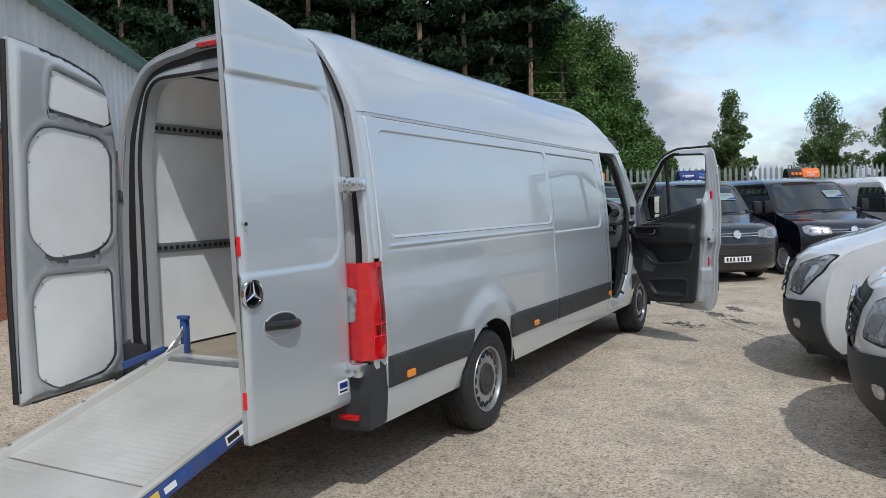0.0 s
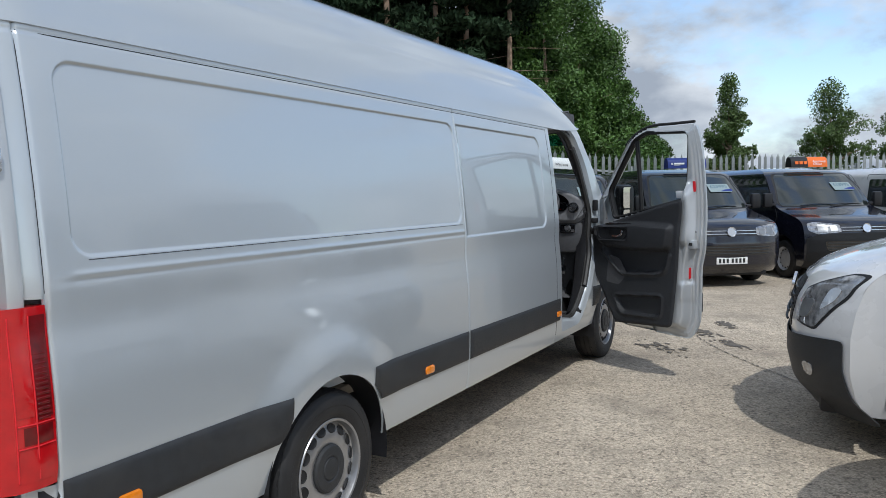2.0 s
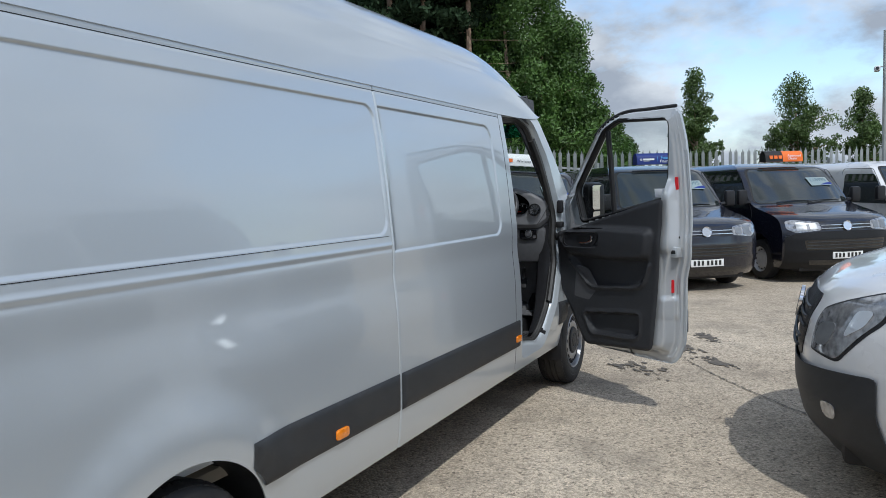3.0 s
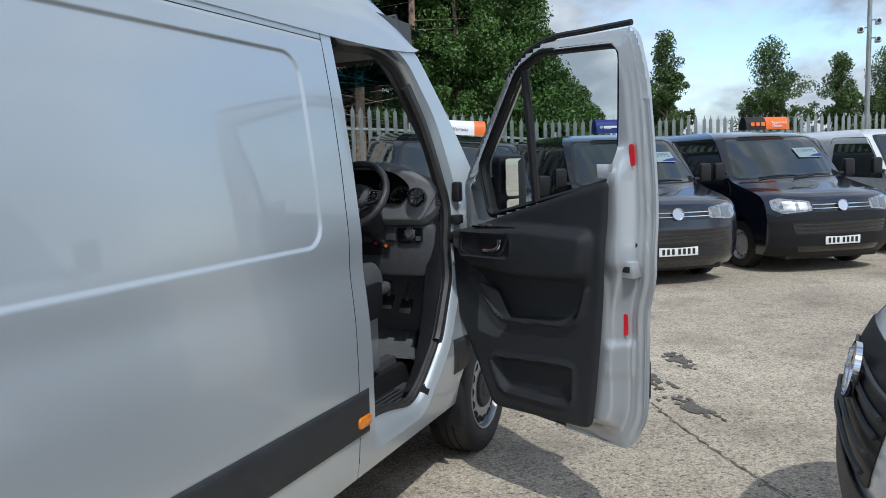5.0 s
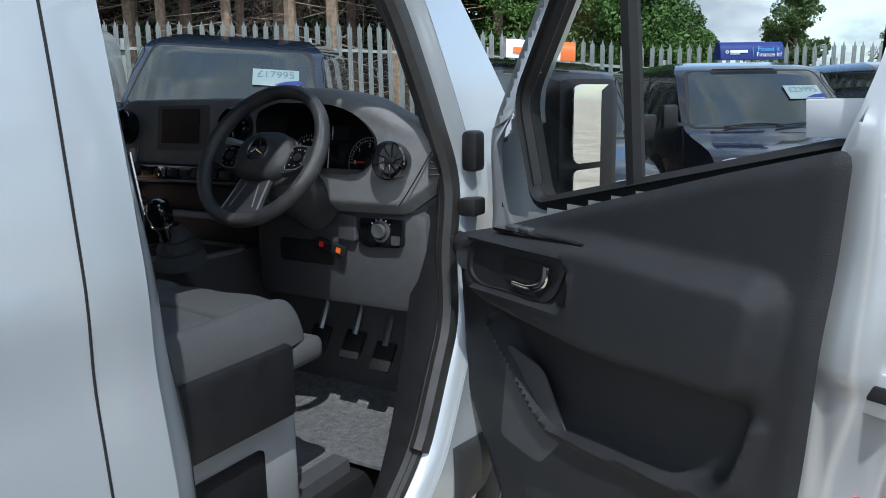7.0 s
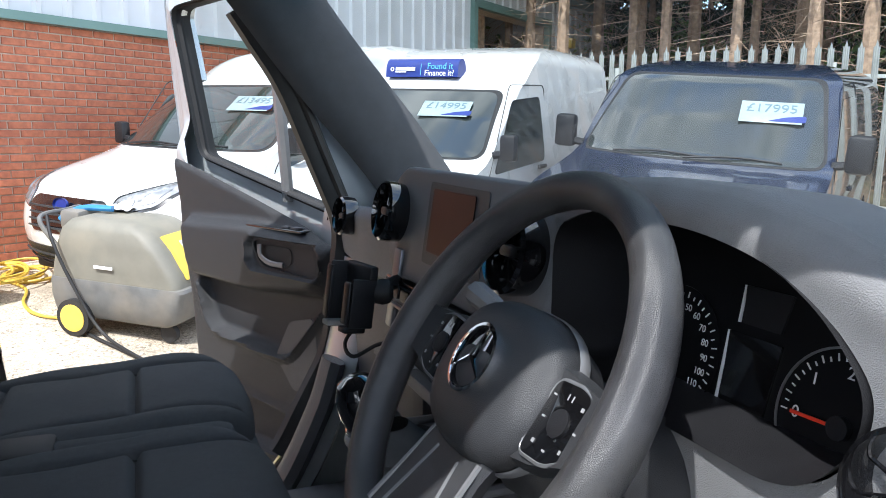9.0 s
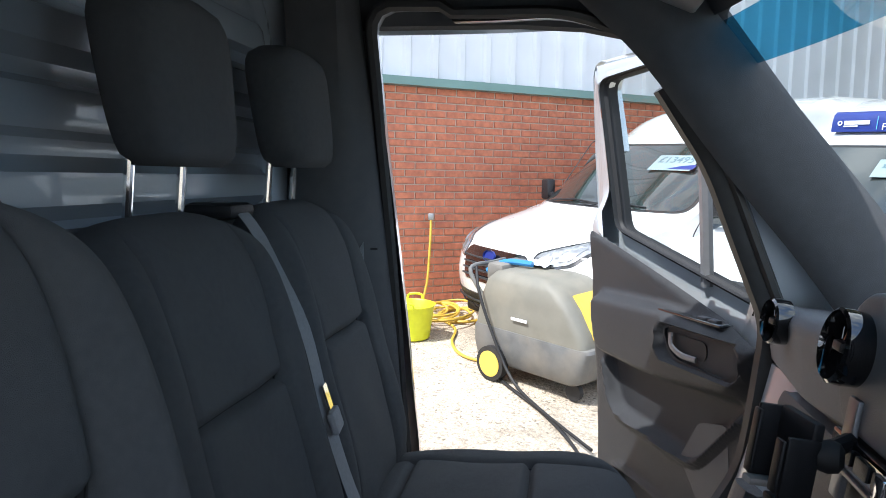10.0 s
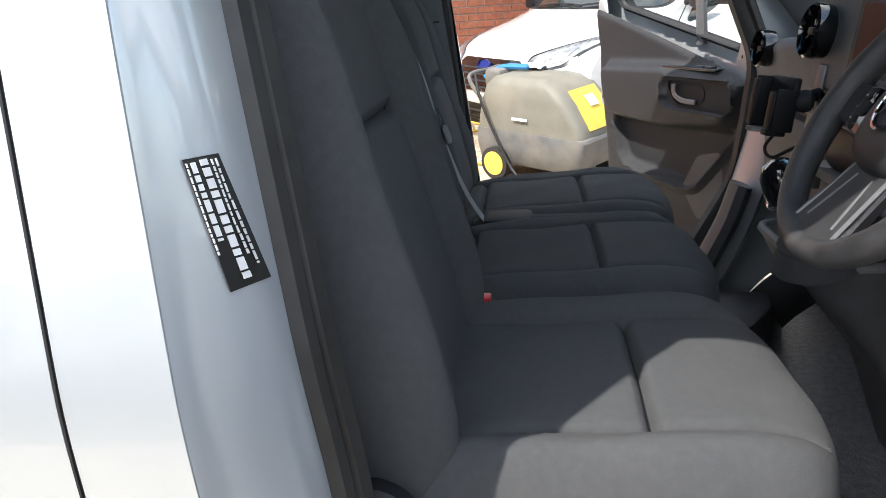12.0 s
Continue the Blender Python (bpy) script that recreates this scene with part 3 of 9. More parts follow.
def z_steps(z0, z1):
    base = list(np.arange(z0, z1, 0.035))
    for c, w, n in ((1.335, 0.035, 15), (2.055, 0.015, 7), (1.425, 0.036, 23), (1.95, 0.042, 27), (1.345, 0.04, 25), (0.75, 0.09, 9)):
        base += list(np.linspace(c - w, c + w, n))
    b = np.unique(np.round(np.array([q for q in base if z0 <= q <= z1] + [z1]), 4))
    out = [b[0]]
    for v in b[1:]:
        if v - out[-1] > 0.0025:
            out.append(v)
    return np.array(out)


ARCH_R = sd_circle(HUB_R, 0.345, 0.425)
ARCH_F = sd_circle(HUB_F, 0.345, 0.43)


def cargo_side(name, mirror):
    bm = bm_sheet(y_steps(), z_steps(0.385, 2.075), lambda y, z: (side_x(y, z), y, z), (ARCH_R, TAIL_CUT), 0.006)
    if mirror:
        flip_x(bm, MID)
    part(name, bm, SILVER, van, angle=50)


cargo_side("side_panel", False)
cargo_side("side_panel", True)


def seam(points):
    part("seam", bm_tube([(float(side_x(y, z)) + 0.0002, y, z) for y, z in points], 0.002, 5, 0), RUBBER, van)


for line in ([(0.305, z) for z in np.linspace(1.30, 2.05, 16)], [(2.985, z) for z in np.linspace(0.42, 2.05, 30)], [(y, 2.055) for y in np.linspace(0.31, 4.54, 40)]):
    seam(line)
part("seam", bm_tube([(float(side_x(y, 1.386)) + 0.0002, y, 1.386) for y in np.linspace(0.45, 2.95, 30)], 0.0014, 5, 0), RUBBER, van)
part("seam", bm_tube([(float(side_x(4.532, z)) + 0.0002, 4.532, z) for z in np.linspace(0.45, 2.05, 30)], 0.0016, 5, 0), RUBBER, van)


def cab_top(y):
    """The upper edge of the cab's side along the roof gutter, the pillar and the bonnet."""
    return np.interp(y, [4.5, 5.02, 5.2, 5.36, 5.98, 6.1, 6.4, 6.97], [2.075, 2.14, 2.15, 2.10, 1.40, 1.32, 1.2, 0.95])


def cab_side(name, mirror):
    def place(y, v):
        z = 0.385 + (cab_top(y) - 0.385) * v
        x = -(smooth_inset(z) + plan_taper(y) - arch_flare(y, z))
        return x, y, z

    def to_z(h):
        return lambda y, v: h(y, 0.385 + (cab_top(y) - 0.385) * np.asarray(v))
    ys = np.concatenate([grid(4.535, 5.7, 0.022), grid(5.715, 6.97, 0.03)])
    bm = bm_sheet(ys, grid(0, 1, 0.0135), place, (to_z(ARCH_F), to_z(DOOR_HOLE)), 0.006)
    if mirror:
        flip_x(bm, MID)
    part(name, bm, SILVER, van, angle=50)


cab_side("cab_side", False)
cab_side("cab_side", True)


def roof_k(y):
    """How far the raised roof stands up along y."""
    f = np.clip((np.asarray(y, float) - 4.45) / 0.93, 0, 1)
    back = np.clip((REAR + 0.35 - np.asarray(y, float)) / 0.35, 0, 1)
    return np.sqrt(np.clip(1 - f ** 2.3, 0.001, 1)) * (1 - 0.10 * back ** 2)


def roof_place(s, y):
    """s runs from the right gutter (0) over the crown to the left gutter (1)."""
    s = np.asarray(s, float)
    a = np.minimum(s, 1 - s) * 2
    z = 2.075 + 0.57 * (1 - (1 - a) ** 2.6)
    d = smooth_inset(0 * a + z)
    d = np.where(a > 0.70, 0.655 + 0.355 * np.clip((a - 0.70) / 0.30, 0, 1), d)
    k = roof_k(y)
    zz = 2.075 + (z - 2.075) * k + 0.045 * np.clip((np.asarray(y) - 4.5) / 0.6, 0, 1) * (1 - k)
    rise = 0.010 * sstep(2.335, 2.36, z) * sstep(0.7, 1.4, y)
    x = -(d + plan_taper(y) + rise)
    x = np.where(s > 0.5, 2 * MID - x, x)
    return x, np.broadcast_to(y, x.shape), zz


ss = np.concatenate([np.linspace(0, 0.35, 40), np.linspace(0.37, 0.63, 14), np.linspace(0.65, 1, 40)])
bm = bm_sheet(ss, np.concatenate([grid(REAR, 0.5, 0.03), grid(0.53, 4.4, 0.12), grid(4.43, 5.38, 0.03)]), roof_place, (), 0.006)
bmesh.ops.reverse_faces(bm, faces=bm.faces)
part("roof", bm, SILVER, van, angle=50)


def roof_line(s0, s1, y0, y1, n, r):
    """A dark joint drawn on the roof's skin."""
    ss_, yy_ = np.linspace(s0, s1, n), np.linspace(y0, y1, n)
    pts = []
    for a, b in zip(ss_, yy_):
        q = roof_place(np.array([a]), np.array([b]))
        pts.append((float(q[0][0]) + 0.0006, float(q[1][0]), float(q[2][0]) + 0.0006))
    part("seam", bm_tube(pts, r, 5, 0), RUBBER, van)


roof_line(0.0, 0.20, 2.985, 2.985, 24, 0.0018)
roof_line(0.0, 0.12, 4.53, 4.53, 16, 0.0018)
roof_line(0.0, 0.16, 0.305, 0.305, 18, 0.0018)
roof_line(0.118, 0.118, 1.15, 4.95, 40, 0.0016)


# dark lower rubbing band with its amber side lamps, and the sill below
def band(y0, y1, mirror, lamp=None):
    def place(y, v):
        z = 0.575 + 0.175 * v - 0.02 * np.clip((y - 2) / 3, 0, 1)
        edge = np.minimum(np.minimum(v, 1 - v) * 0.175, np.minimum(y - y0, y1 - y)) / 0.02
        x = -(smooth_inset(z) + plan_taper(y) - arch_flare(y, z)) + 0.014 * np.sqrt(np.clip(edge, 0.02, 1))
        return x, y, z
    bm = bm_sheet(np.concatenate([[y0, y0 + 0.004, y0 + 0.01, y0 + 0.02], grid(y0 + 0.04, y1 - 0.04, 0.04), [y1 - 0.02, y1 - 0.01, y1 - 0.004, y1]]), np.array([0, 0.02, 0.06, 0.12, 0.3, 0.5, 0.7, 0.88, 0.94, 0.98, 1]), place,
                  (sd_circle_band(HUB_R, 0.437), sd_circle_band(HUB_F, 0.442)))
    if mirror:
        flip_x(bm, MID)
    b = part("rubbing_band", bm, DARKPLASTIC, van, "dark grey plastic rubbing band")
    if lamp and not mirror:
        lamp_bm = bm_prism(round_poly([(lamp - 0.045, 0.597), (lamp + 0.045, 0.597), (lamp + 0.045, 0.64), (lamp - 0.045, 0.64)], 0.016), -0.004, 0.02, lambda u, v, t: (t - 0.0, u, v), 0.006)
        part("side_marker_lamp", lamp_bm, AMBER, b, "amber side marker lamp")


def sd_circle_band(hub, r):
    def f(y, v):
        z = 0.575 + 0.175 * np.asarray(v)
        return np.hypot(np.asarray(y) - hub, z - 0.345) - r
    return f


for mirror in (False, True):
    band(0.315, HUB_R - 0.3, mirror, 0.53)
    band(HUB_R + 0.3, 2.975, mirror, 2.47)
    band(2.995, 4.60, mirror, 4.54)
    band(5.44, 5.62, mirror)


def bumper_corner(mirror):
    rings = []
    for z, o in ((0.37, -0.03), (0.40, 0.0), (0.55, 0.012), (0.70, 0.014), (0.735, 0.004)):
        pts = []
        for a in range(9):
            t = a / 8
            if t < 0.5:
                pts.append((-0.02 + o, 0.312 - t * 0.3, z))
            else:
                pts.append((-0.02 + o - (t - 0.5) * 0.46, 0.15 - 0.03 * math.sin((t - 0.5) * math.pi) - o, z))
        inner = [(x - 0.05, y + 0.06, zz) for x, y, zz in reversed(pts)]
        rings.append(pts + inner)
    bm = bm_loft(rings)
    if mirror:
        flip_x(bm, MID)
    return part("rear_bumper_corner", bm, DARKPLASTIC, van, "dark plastic rear bumper corner")


for mirror in (False, True):
    bc = bumper_corner(mirror)
    if not mirror:
        part("reflector", bm_box(-0.19, -0.07, 0.105, 0.13, 0.44, 0.47, 0.005), REDLENS, bc, "red rear reflector")
part("rear_step", bm_box(-1.78, -0.24, 0.16, 0.30, 0.42, 0.62, 0.02), DARKPLASTIC, van, "dark rear step below the load floor")


def wheel(x, y, side):
    w = empty("wheel")
    w.parent = van
    w.location = (x, y, 0.345)
    m = pose(0, 0, 0, 0, 90 * side, 0)
    prof = [(0.215, -0.10), (0.235, -0.112), (0.30, -0.118), (0.335, -0.105), (0.35, -0.085), (0.3525, -0.05), (0.3525, -0.046), (0.346, -0.044), (0.346, -0.038), (0.3535, -0.036), (0.3545, -0.004), (0.347, -0.003), (0.347, 0.003), (0.3545, 0.004),
            (0.3535, 0.036), (0.346, 0.038), (0.346, 0.044), (0.3525, 0.046), (0.3525, 0.05), (0.35, 0.085), (0.335, 0.105), (0.318, 0.113), (0.30, 0.118), (0.285, 0.1195), (0.282, 0.1175), (0.262, 0.1195), (0.235, 0.112), (0.215, 0.10)]
    tyre = part("tyre", bm_lathe(prof, 64, m), TYRE, w, "black tyre")
    vv, ff = [], []
    for k in range(58):
        for h0, h1 in ((-0.098, -0.052), (0.052, 0.098)):
            a0, a1 = 2 * math.pi * k / 58, 2 * math.pi * (k + 0.72) / 58
            n0 = len(vv)
            for a in (a0, a1):
                for h in (h0, h1):
                    r0 = 0.3535 - 0.012 * max(0.0, (abs(h) - 0.085) / 0.013)
                    for r in (r0 - 0.012, r0 + 0.0025):
                        vv.append(tuple(m @ Vector((r * math.cos(a + h * 0.9), r * math.sin(a + h * 0.9), h))))
            ff += [tuple(n0 + i for i in q) for q in ((1, 3, 7, 5), (0, 1, 5, 4), (2, 6, 7, 3), (0, 2, 3, 1), (4, 5, 7, 6))]
    tm = bpy.data.meshes.new("tread")
    tm.from_pydata(vv, [], ff)
    tm.materials.append(TYRE)
    tread = new("tread", tm)
    tread.parent = tyre
    tread["kind"] = "stuff"
    rim = [(0.218, 0.098), (0.226, 0.110), (0.223, 0.115), (0.214, 0.112), (0.209, 0.098), (0.206, 0.082), (0.200, 0.078), (0.190, 0.082), (0.168, 0.092), (0.140, 0.099), (0.114, 0.097), (0.102, 0.088), (0.0, 0.085)]
    rim_ob = part("rim", bm_lathe(rim, 64, m), STEEL, w, "silver steel rim with round vents")
    for k in range(15):
        a = 2 * math.pi * k / 15
        q = m @ Matrix.Rotation(a, 4, "Z") @ pose(0.178, 0, 0.0905, 0, 22, 0)
        hole = bm_lathe([(0.0, 0.0), (0.0215, 0.0), (0.0245, 0.003), (0.0262, 0.001), (0.027, -0.006)], 14, q @ Matrix.Diagonal((0.86, 1.12, 1, 1)))
        part("rim_vent", hole, RUBBER, rim_ob)
    part("hub_cap", bm_lathe([(0.108, 0.085), (0.108, 0.102), (0.099, 0.110), (0.06, 0.112), (0.052, 0.107), (0.048, 0.112), (0.0, 0.116)], 40, m), DARKPLASTIC, w, "dark grey plastic hub cap")
    # wheel-arch liner
    arc = []
    for i in range(25):
        a = math.pi * (-0.06 + 1.12 * i / 24)
        arc.append((y + 0.435 * math.cos(a), 0.345 + 0.435 * math.sin(a)))
    rings = []
    for yy, zz in arc:
        rings.append([(0.004 if side > 0 else 2 * MID - 0.004, yy, zz), (-0.32 if side > 0 else 2 * MID + 0.32, yy, zz)])
    rings = [[(-0.006 if side > 0 else 2 * MID + 0.006, p[1][1], p[1][2]), p[1]] for p in rings]
    part("wheel_arch_liner", bm_loft(rings, False, False), BLACKPLASTIC, van)
    return w


for hub in (HUB_R, HUB_F):
    wheel(-0.135, hub, 1)
    wheel(2 * MID + 0.135, hub, -1)
part("underbody", bm_box(-1.75, -0.27, 0.35, 6.6, 0.36, 0.6, 0.02), RUBBER, van, "dark underbody")


# ---- tail lamps
def tail_lamp(mirror):
    root_rings, w = [], 0.3 if mirror else 1.0
    for z, cut in ((0.755, 0.03), (0.80, 0.0), (1.0, 0.0), (1.2, 0.0), (1.27, 0.02)):
        d = float(smooth_inset(z))
        root_rings.append([(-d + 0.004, 0.30 - cut * 0.2, z), (-d + 0.01, 0.24, z), (-d - 0.002, 0.18, z), (-d - 0.04 * w, 0.135, z), (-d - 0.10 * w, 0.125, z), (-d - 0.135 * w, 0.14 + cut, z), (-d - 0.13 * w, 0.2, z), (-d - 0.05 * w, 0.29, z)])
    bm = bm_loft(root_rings)
    if mirror:
        flip_x(bm, MID)
    lamp = part("tail_lamp", bm, REDLENS, van, "red tail lamp")
    if not mirror:
        part("reverse_lamp", bm_prism(round_poly([(-0.125, 0.955), (-0.075, 0.965), (-0.062, 1.13), (-0.125, 1.15)], 0.015), 0.120, 0.135, lambda u, v, t: (u, t, v), 0.003), HEADLAMP, lamp, "clear reversing lens")
        def skin(y, z, out):
            return (float(np.interp(y, [0.18, 0.24, 0.30], [-0.002, 0.010, 0.004])) - float(smooth_inset(z)) + out, y, z)
        for name_, z0, z1, y0, y1, material in (("lens_window", 0.955, 1.245, 0.243, 0.292, REDDARK), ("lens_window", 0.885, 0.935, 0.205, 0.290, REDDARK), ("lens_cell", 0.965, 1.225, 0.190, 0.236, REDLENS), ("lens_cell", 0.780, 0.870, 0.190, 0.288, REDLENS)):
            bm = bmesh.new()
            ny, nz = 6, 8
            g_ = [[bm.verts.new(skin(y0 + (y1 - y0) * a / ny, z0 + (z1 - z0) * b / nz, 0.0012 + 0.0022 * math.sin(math.pi * a / ny) * math.sin(math.pi * b / nz))) for b in range(nz + 1)] for a in range(ny + 1)]
            for a in range(ny):
                for b in range(nz):
                    bm.faces.new((g_[a][b], g_[a + 1][b], g_[a + 1][b + 1], g_[a][b + 1]))
            part(name_, thicken(bm, 0.002), material, lamp)
        for y in (0.186, 0.240):
            part("lens_divider", bm_tube([skin(y, z, 0.001) for z in np.linspace(0.785, 1.245, 14)], 0.0022, 6, 0), REDREFLECT, lamp)
        for z in (0.878, 0.942):
            part("lens_divider", bm_tube([skin(y, z, 0.001) for y in np.linspace(0.19, 0.295, 8)], 0.0022, 6, 0), REDREFLECT, lamp)
        for k in range(14):
            z = 0.95 + k * 0.014
            part("lens_rib", bm_box(-0.012 - float(smooth_inset(z)), 0.011 - float(smooth_inset(z)), 0.245, 0.283, z, z + 0.008, 0.002), REDDARK, lamp)
    return lamp


for mirror in (False, True):
    tail_lamp(mirror)


# ---- rear frame with its opening, seals and hinges


def rear_outline():
    zs = list(np.linspace(0.62, 2.075, 20))
    right = [(-float(smooth_inset(z)) - 0.05, z) for z in zs]
    top = []
    for s in np.linspace(0, 1, 60):
        x, _, z = roof_place(np.array([s]), np.array([REAR]))
        top.append((float(x[0]), float(z[0])))
    left = [(2 * MID - x, z) for x, z in reversed(right)]
    return right + top[1:-1] + left


OUT = sd_poly(rear_outline())


def reach(poly, a):
    """How far a ray from the middle of the rear goes to a closed line."""
    c0, d0 = Vector((MID, 1.5)), Vector((math.cos(a), math.sin(a)))
    best = 0.0
    for p, q in zip(poly, poly[1:] + poly[:1]):
        e = Vector(q) - Vector(p)
        den = d0.x * e.y - d0.y * e.x
        if abs(den) > 1e-12:
            w = Vector(p) - c0
            t, u = (w.x * e.y - w.y * e.x) / den, (w.x * d0.y - w.y * d0.x) / den
            if t > 0 and -1e-6 <= u <= 1 + 1e-6:
                best = max(best, t)
    return best


hole_line = round_poly([(-0.235, 0.66), (-0.235, 2.0), (-0.36, 2.40), (-1.66, 2.40), (-1.785, 2.0), (-1.785, 0.66)], [0.02, 0.2, 0.14, 0.14, 0.2, 0.02], 6)
rim_line = [(x + (0.045 if x > MID else -0.045) * (1 if z < 2.076 else max(0.0, 1 - (z - 2.076) / 0.3)), z) for x, z in rear_outline()]
angles = [2 * math.pi * k / 240 for k in range(240)]
far, near = [reach(rim_line, a) for a in angles], [reach(hole_line, a) for a in angles]


def frame_ring(f, y):
    return [(MID + math.cos(a) * (p + (q - p) * f), y, 1.5 + math.sin(a) * (p + (q - p) * f)) for a, p, q in zip(angles, far, near)]


part("rear_frame", bm_loft([frame_ring(f, y) for f, y in ((0.0, REAR + 0.04), (0.0, REAR + 0.004), (0.03, REAR - 0.004), (0.22, REAR - 0.002), (0.27, REAR + 0.05), (0.62, REAR + 0.058), (0.68, REAR + 0.04), (0.96, REAR + 0.036), (1.0, REAR + 0.05), (1.0, REAR + 0.14))], False, True), SILVER_IN, van, "silver rear door frame", angle=40)
part("frame_channel", bm_loft([frame_ring(f, y) for f, y in ((0.30, REAR + 0.048), (0.34, REAR + 0.044), (0.56, REAR + 0.05), (0.60, REAR + 0.055))], False, True), RUBBER, van, "black channel in the rear frame")
part("rear_seal", bm_tube([(x, REAR + 0.036, z) for x, z in hole_line], 0.012, 6, 0), RUBBER, van, "black rubber door seal")
for z, y0 in ((0.712, 0.082), (1.68, 0.125)):
    hp = part("hinge_plate", bm_box(-0.125, -0.03, y0, y0 + 0.085, z - 0.036, z + 0.036, 0.008), STEELBRIGHT, van, "bright metal hinge plate on the rear pillar")
    for x in (-0.10, -0.055):
        part("hinge_bolt", bm_lathe([(0.010, 0.0), (0.010, 0.006), (0.004, 0.008), (0, 0.008)], 8, pose(x, y0, z, 90, 0, 0)), STEELDARK, hp)
part("brake_light", bm_box(-1.16, -0.86, 0.15, 0.2, 2.52, 2.55, 0.01), REDLENS, van, "high red brake light")

# ---- load space
part("load_floor", bm_box(-1.88, -0.14, 0.24, 4.36, 0.60, 0.645, 0.004), CARGOFLOOR, van, "worn tan plywood load floor")
for x0, x1 in ((-1.885, -1.865), (-0.165, -0.145)):
    lin = empty("side_lining")
    lin.parent = van
    for z0, z1 in ((0.66, 1.30), (1.365, 2.09), (2.155, 2.46)):
        bm = bm_sheet(grid(0.32, 4.36, 0.2), grid(z0, z1, 0.05), lambda y, z: ((x0 + x1) / 2 + (1 if x0 < -1 else -1) * np.maximum(0, smooth_inset(z) - 0.03), y, z), (), 0.012)
        part("lining_board", bm, WHITEPLY, lin, "white faced lining board")
    for z in (1.332, 2.122):
        off = max(0.0, float(smooth_inset(z)) - 0.03)
        xr = (x0 + x1) / 2 + (1 if x0 < -1 else -1) * (off + 0.008)
        rail = part("load_rail", bm_box(xr - 0.012, xr + 0.012, 0.3, 4.36, z - 0.03, z + 0.03, 0.004), STEELDARK, lin, "grey perforated load rail")
        for k in range(26):
            y = 0.36 + k * 0.05
            s = 1 if x0 < -1 else -1
            part("rail_slot", bm_box(xr + s * 0.0115, xr + s * 0.0145, y, y + 0.026, z - 0.012, z + 0.012, 0.004), RUBBER, rail)
part("load_ceiling", bm_box(-1.62, -0.40, 0.3, 4.36, 2.47, 2.485, 0.002), WHITEPLY, van, "load space ceiling board")

# ---------------------------------------------------------------- the silver van: glass, front end, door apertures
def screen_place(a, v):
    z = 1.385 + 0.71 * v
    y = 5.985 - 0.615 * v + 0.20 * (1 - a * a) * (1 - 0.55 * v)
    x = MID + a * (1.01 - smooth_inset(z) - 0.012)
    return x, y, z


ws = part("windscreen", bm_sheet(np.linspace(-1, 1, 25), np.linspace(0, 1, 14), screen_place), GLASS, van, "clear windscreen")
ws.visible_shadow = False
BAND = glass("blue_tint_band", (0.1, 0.45, 0.7), 0.0, 0.9)
tb = part("tint_band", bm_sheet(np.linspace(-0.97, 0.97, 25), np.linspace(0.86, 0.985, 4), lambda a, v: tuple(c + o for c, o in zip(screen_place(a, v), (0, -0.004, -0.004)))), BAND, ws, "blue tinted band")
tb.visible_shadow = False
part("screen_edge", bm_sheet(np.linspace(-1, 1, 25), np.linspace(-0.02, 0.045, 3), lambda a, v: tuple(c + o for c, o in zip(screen_place(a, v), (0, -0.006, 0)))), GLOSSBLACK, ws)
part("bonnet", bm_sheet(np.linspace(-1, 1, 21), np.linspace(0, 1, 14), lambda a, v: (MID + a * (1.0 - plan_taper(5.98 + 0.97 * v)), 5.98 + 0.97 * v + 0.18 * (1 - a * a) * (1 - v), cab_top(5.98 + 0.97 * v) + 0.06 * (1 - a ** 4)), (), 0.006), SILVER, van)
part("front_face", bm_sheet(np.linspace(-1, 1, 21), np.linspace(0, 1, 10), lambda a, v: (MID + a * 0.68, 6.97 - 0.04 * a * a - 0.06 * v ** 3, 0.42 + 0.56 * v), (), 0.01), SILVER, van)
part("front_grille", bm_box(MID - 0.45, MID + 0.45, 6.93, 6.985, 0.66, 0.92, 0.02), GLOSSBLACK, van)
part("front_bumper", bm_box(MID - 0.88, MID + 0.88, 6.72, 6.99, 0.30, 0.60, 0.06), DARKPLASTIC, van)


def dense_line(line, n):
    """A closed line with n even steps, and the way inwards at each."""
    p = [Vector(q) for q in line]
    p.append(p[0])
    lens = [0.0]
    for a, b in zip(p, p[1:]):
        lens.append(lens[-1] + (b - a).length)
    out = []
    for k in range(n):
        t = lens[-1] * k / n
        i = max(q for q in range(len(lens) - 1) if lens[q] <= t)
        f = (t - lens[i]) / max(1e-9, lens[i + 1] - lens[i])
        out.append(p[i].lerp(p[i + 1], f))
    ways = []
    for k in range(n):
        d = out[(k + 5) % n] - out[k - 5]
        w = Vector((-d.y, d.x)).normalized()
        if w.dot(Vector((5.05, 1.3)) - out[k]) < 0:
            w = -w
        ways.append(w)
    return out, ways


DOOR_PTS, DOOR_WAYS = dense_line(DOOR_LINE, 150)


def pillar_lean(z):
    """The door pillar's inner flange is wide at the sill and narrow at the roof."""
    return min(1.0, max(0.35, 1 - 0.86 * (z - 1.05)))


def ring_in(by):
    """The door opening's line drawn in by a distance: wide at the door pillar, narrow along the windscreen pillar."""
    out = []
    for p, w in zip(DOOR_PTS, DOOR_WAYS):
        k = (1.0 - 0.55 * float(sstep(4.8, 5.25, p.x))) * (1.0 - 0.5 * float(sstep(1.75, 2.1, p.y)))
        if p.x < 4.8:
            k *= pillar_lean(p.y)
        q = p + w * (by * k if by > 0 else by)
        out.append((q.x, q.y))
    return out


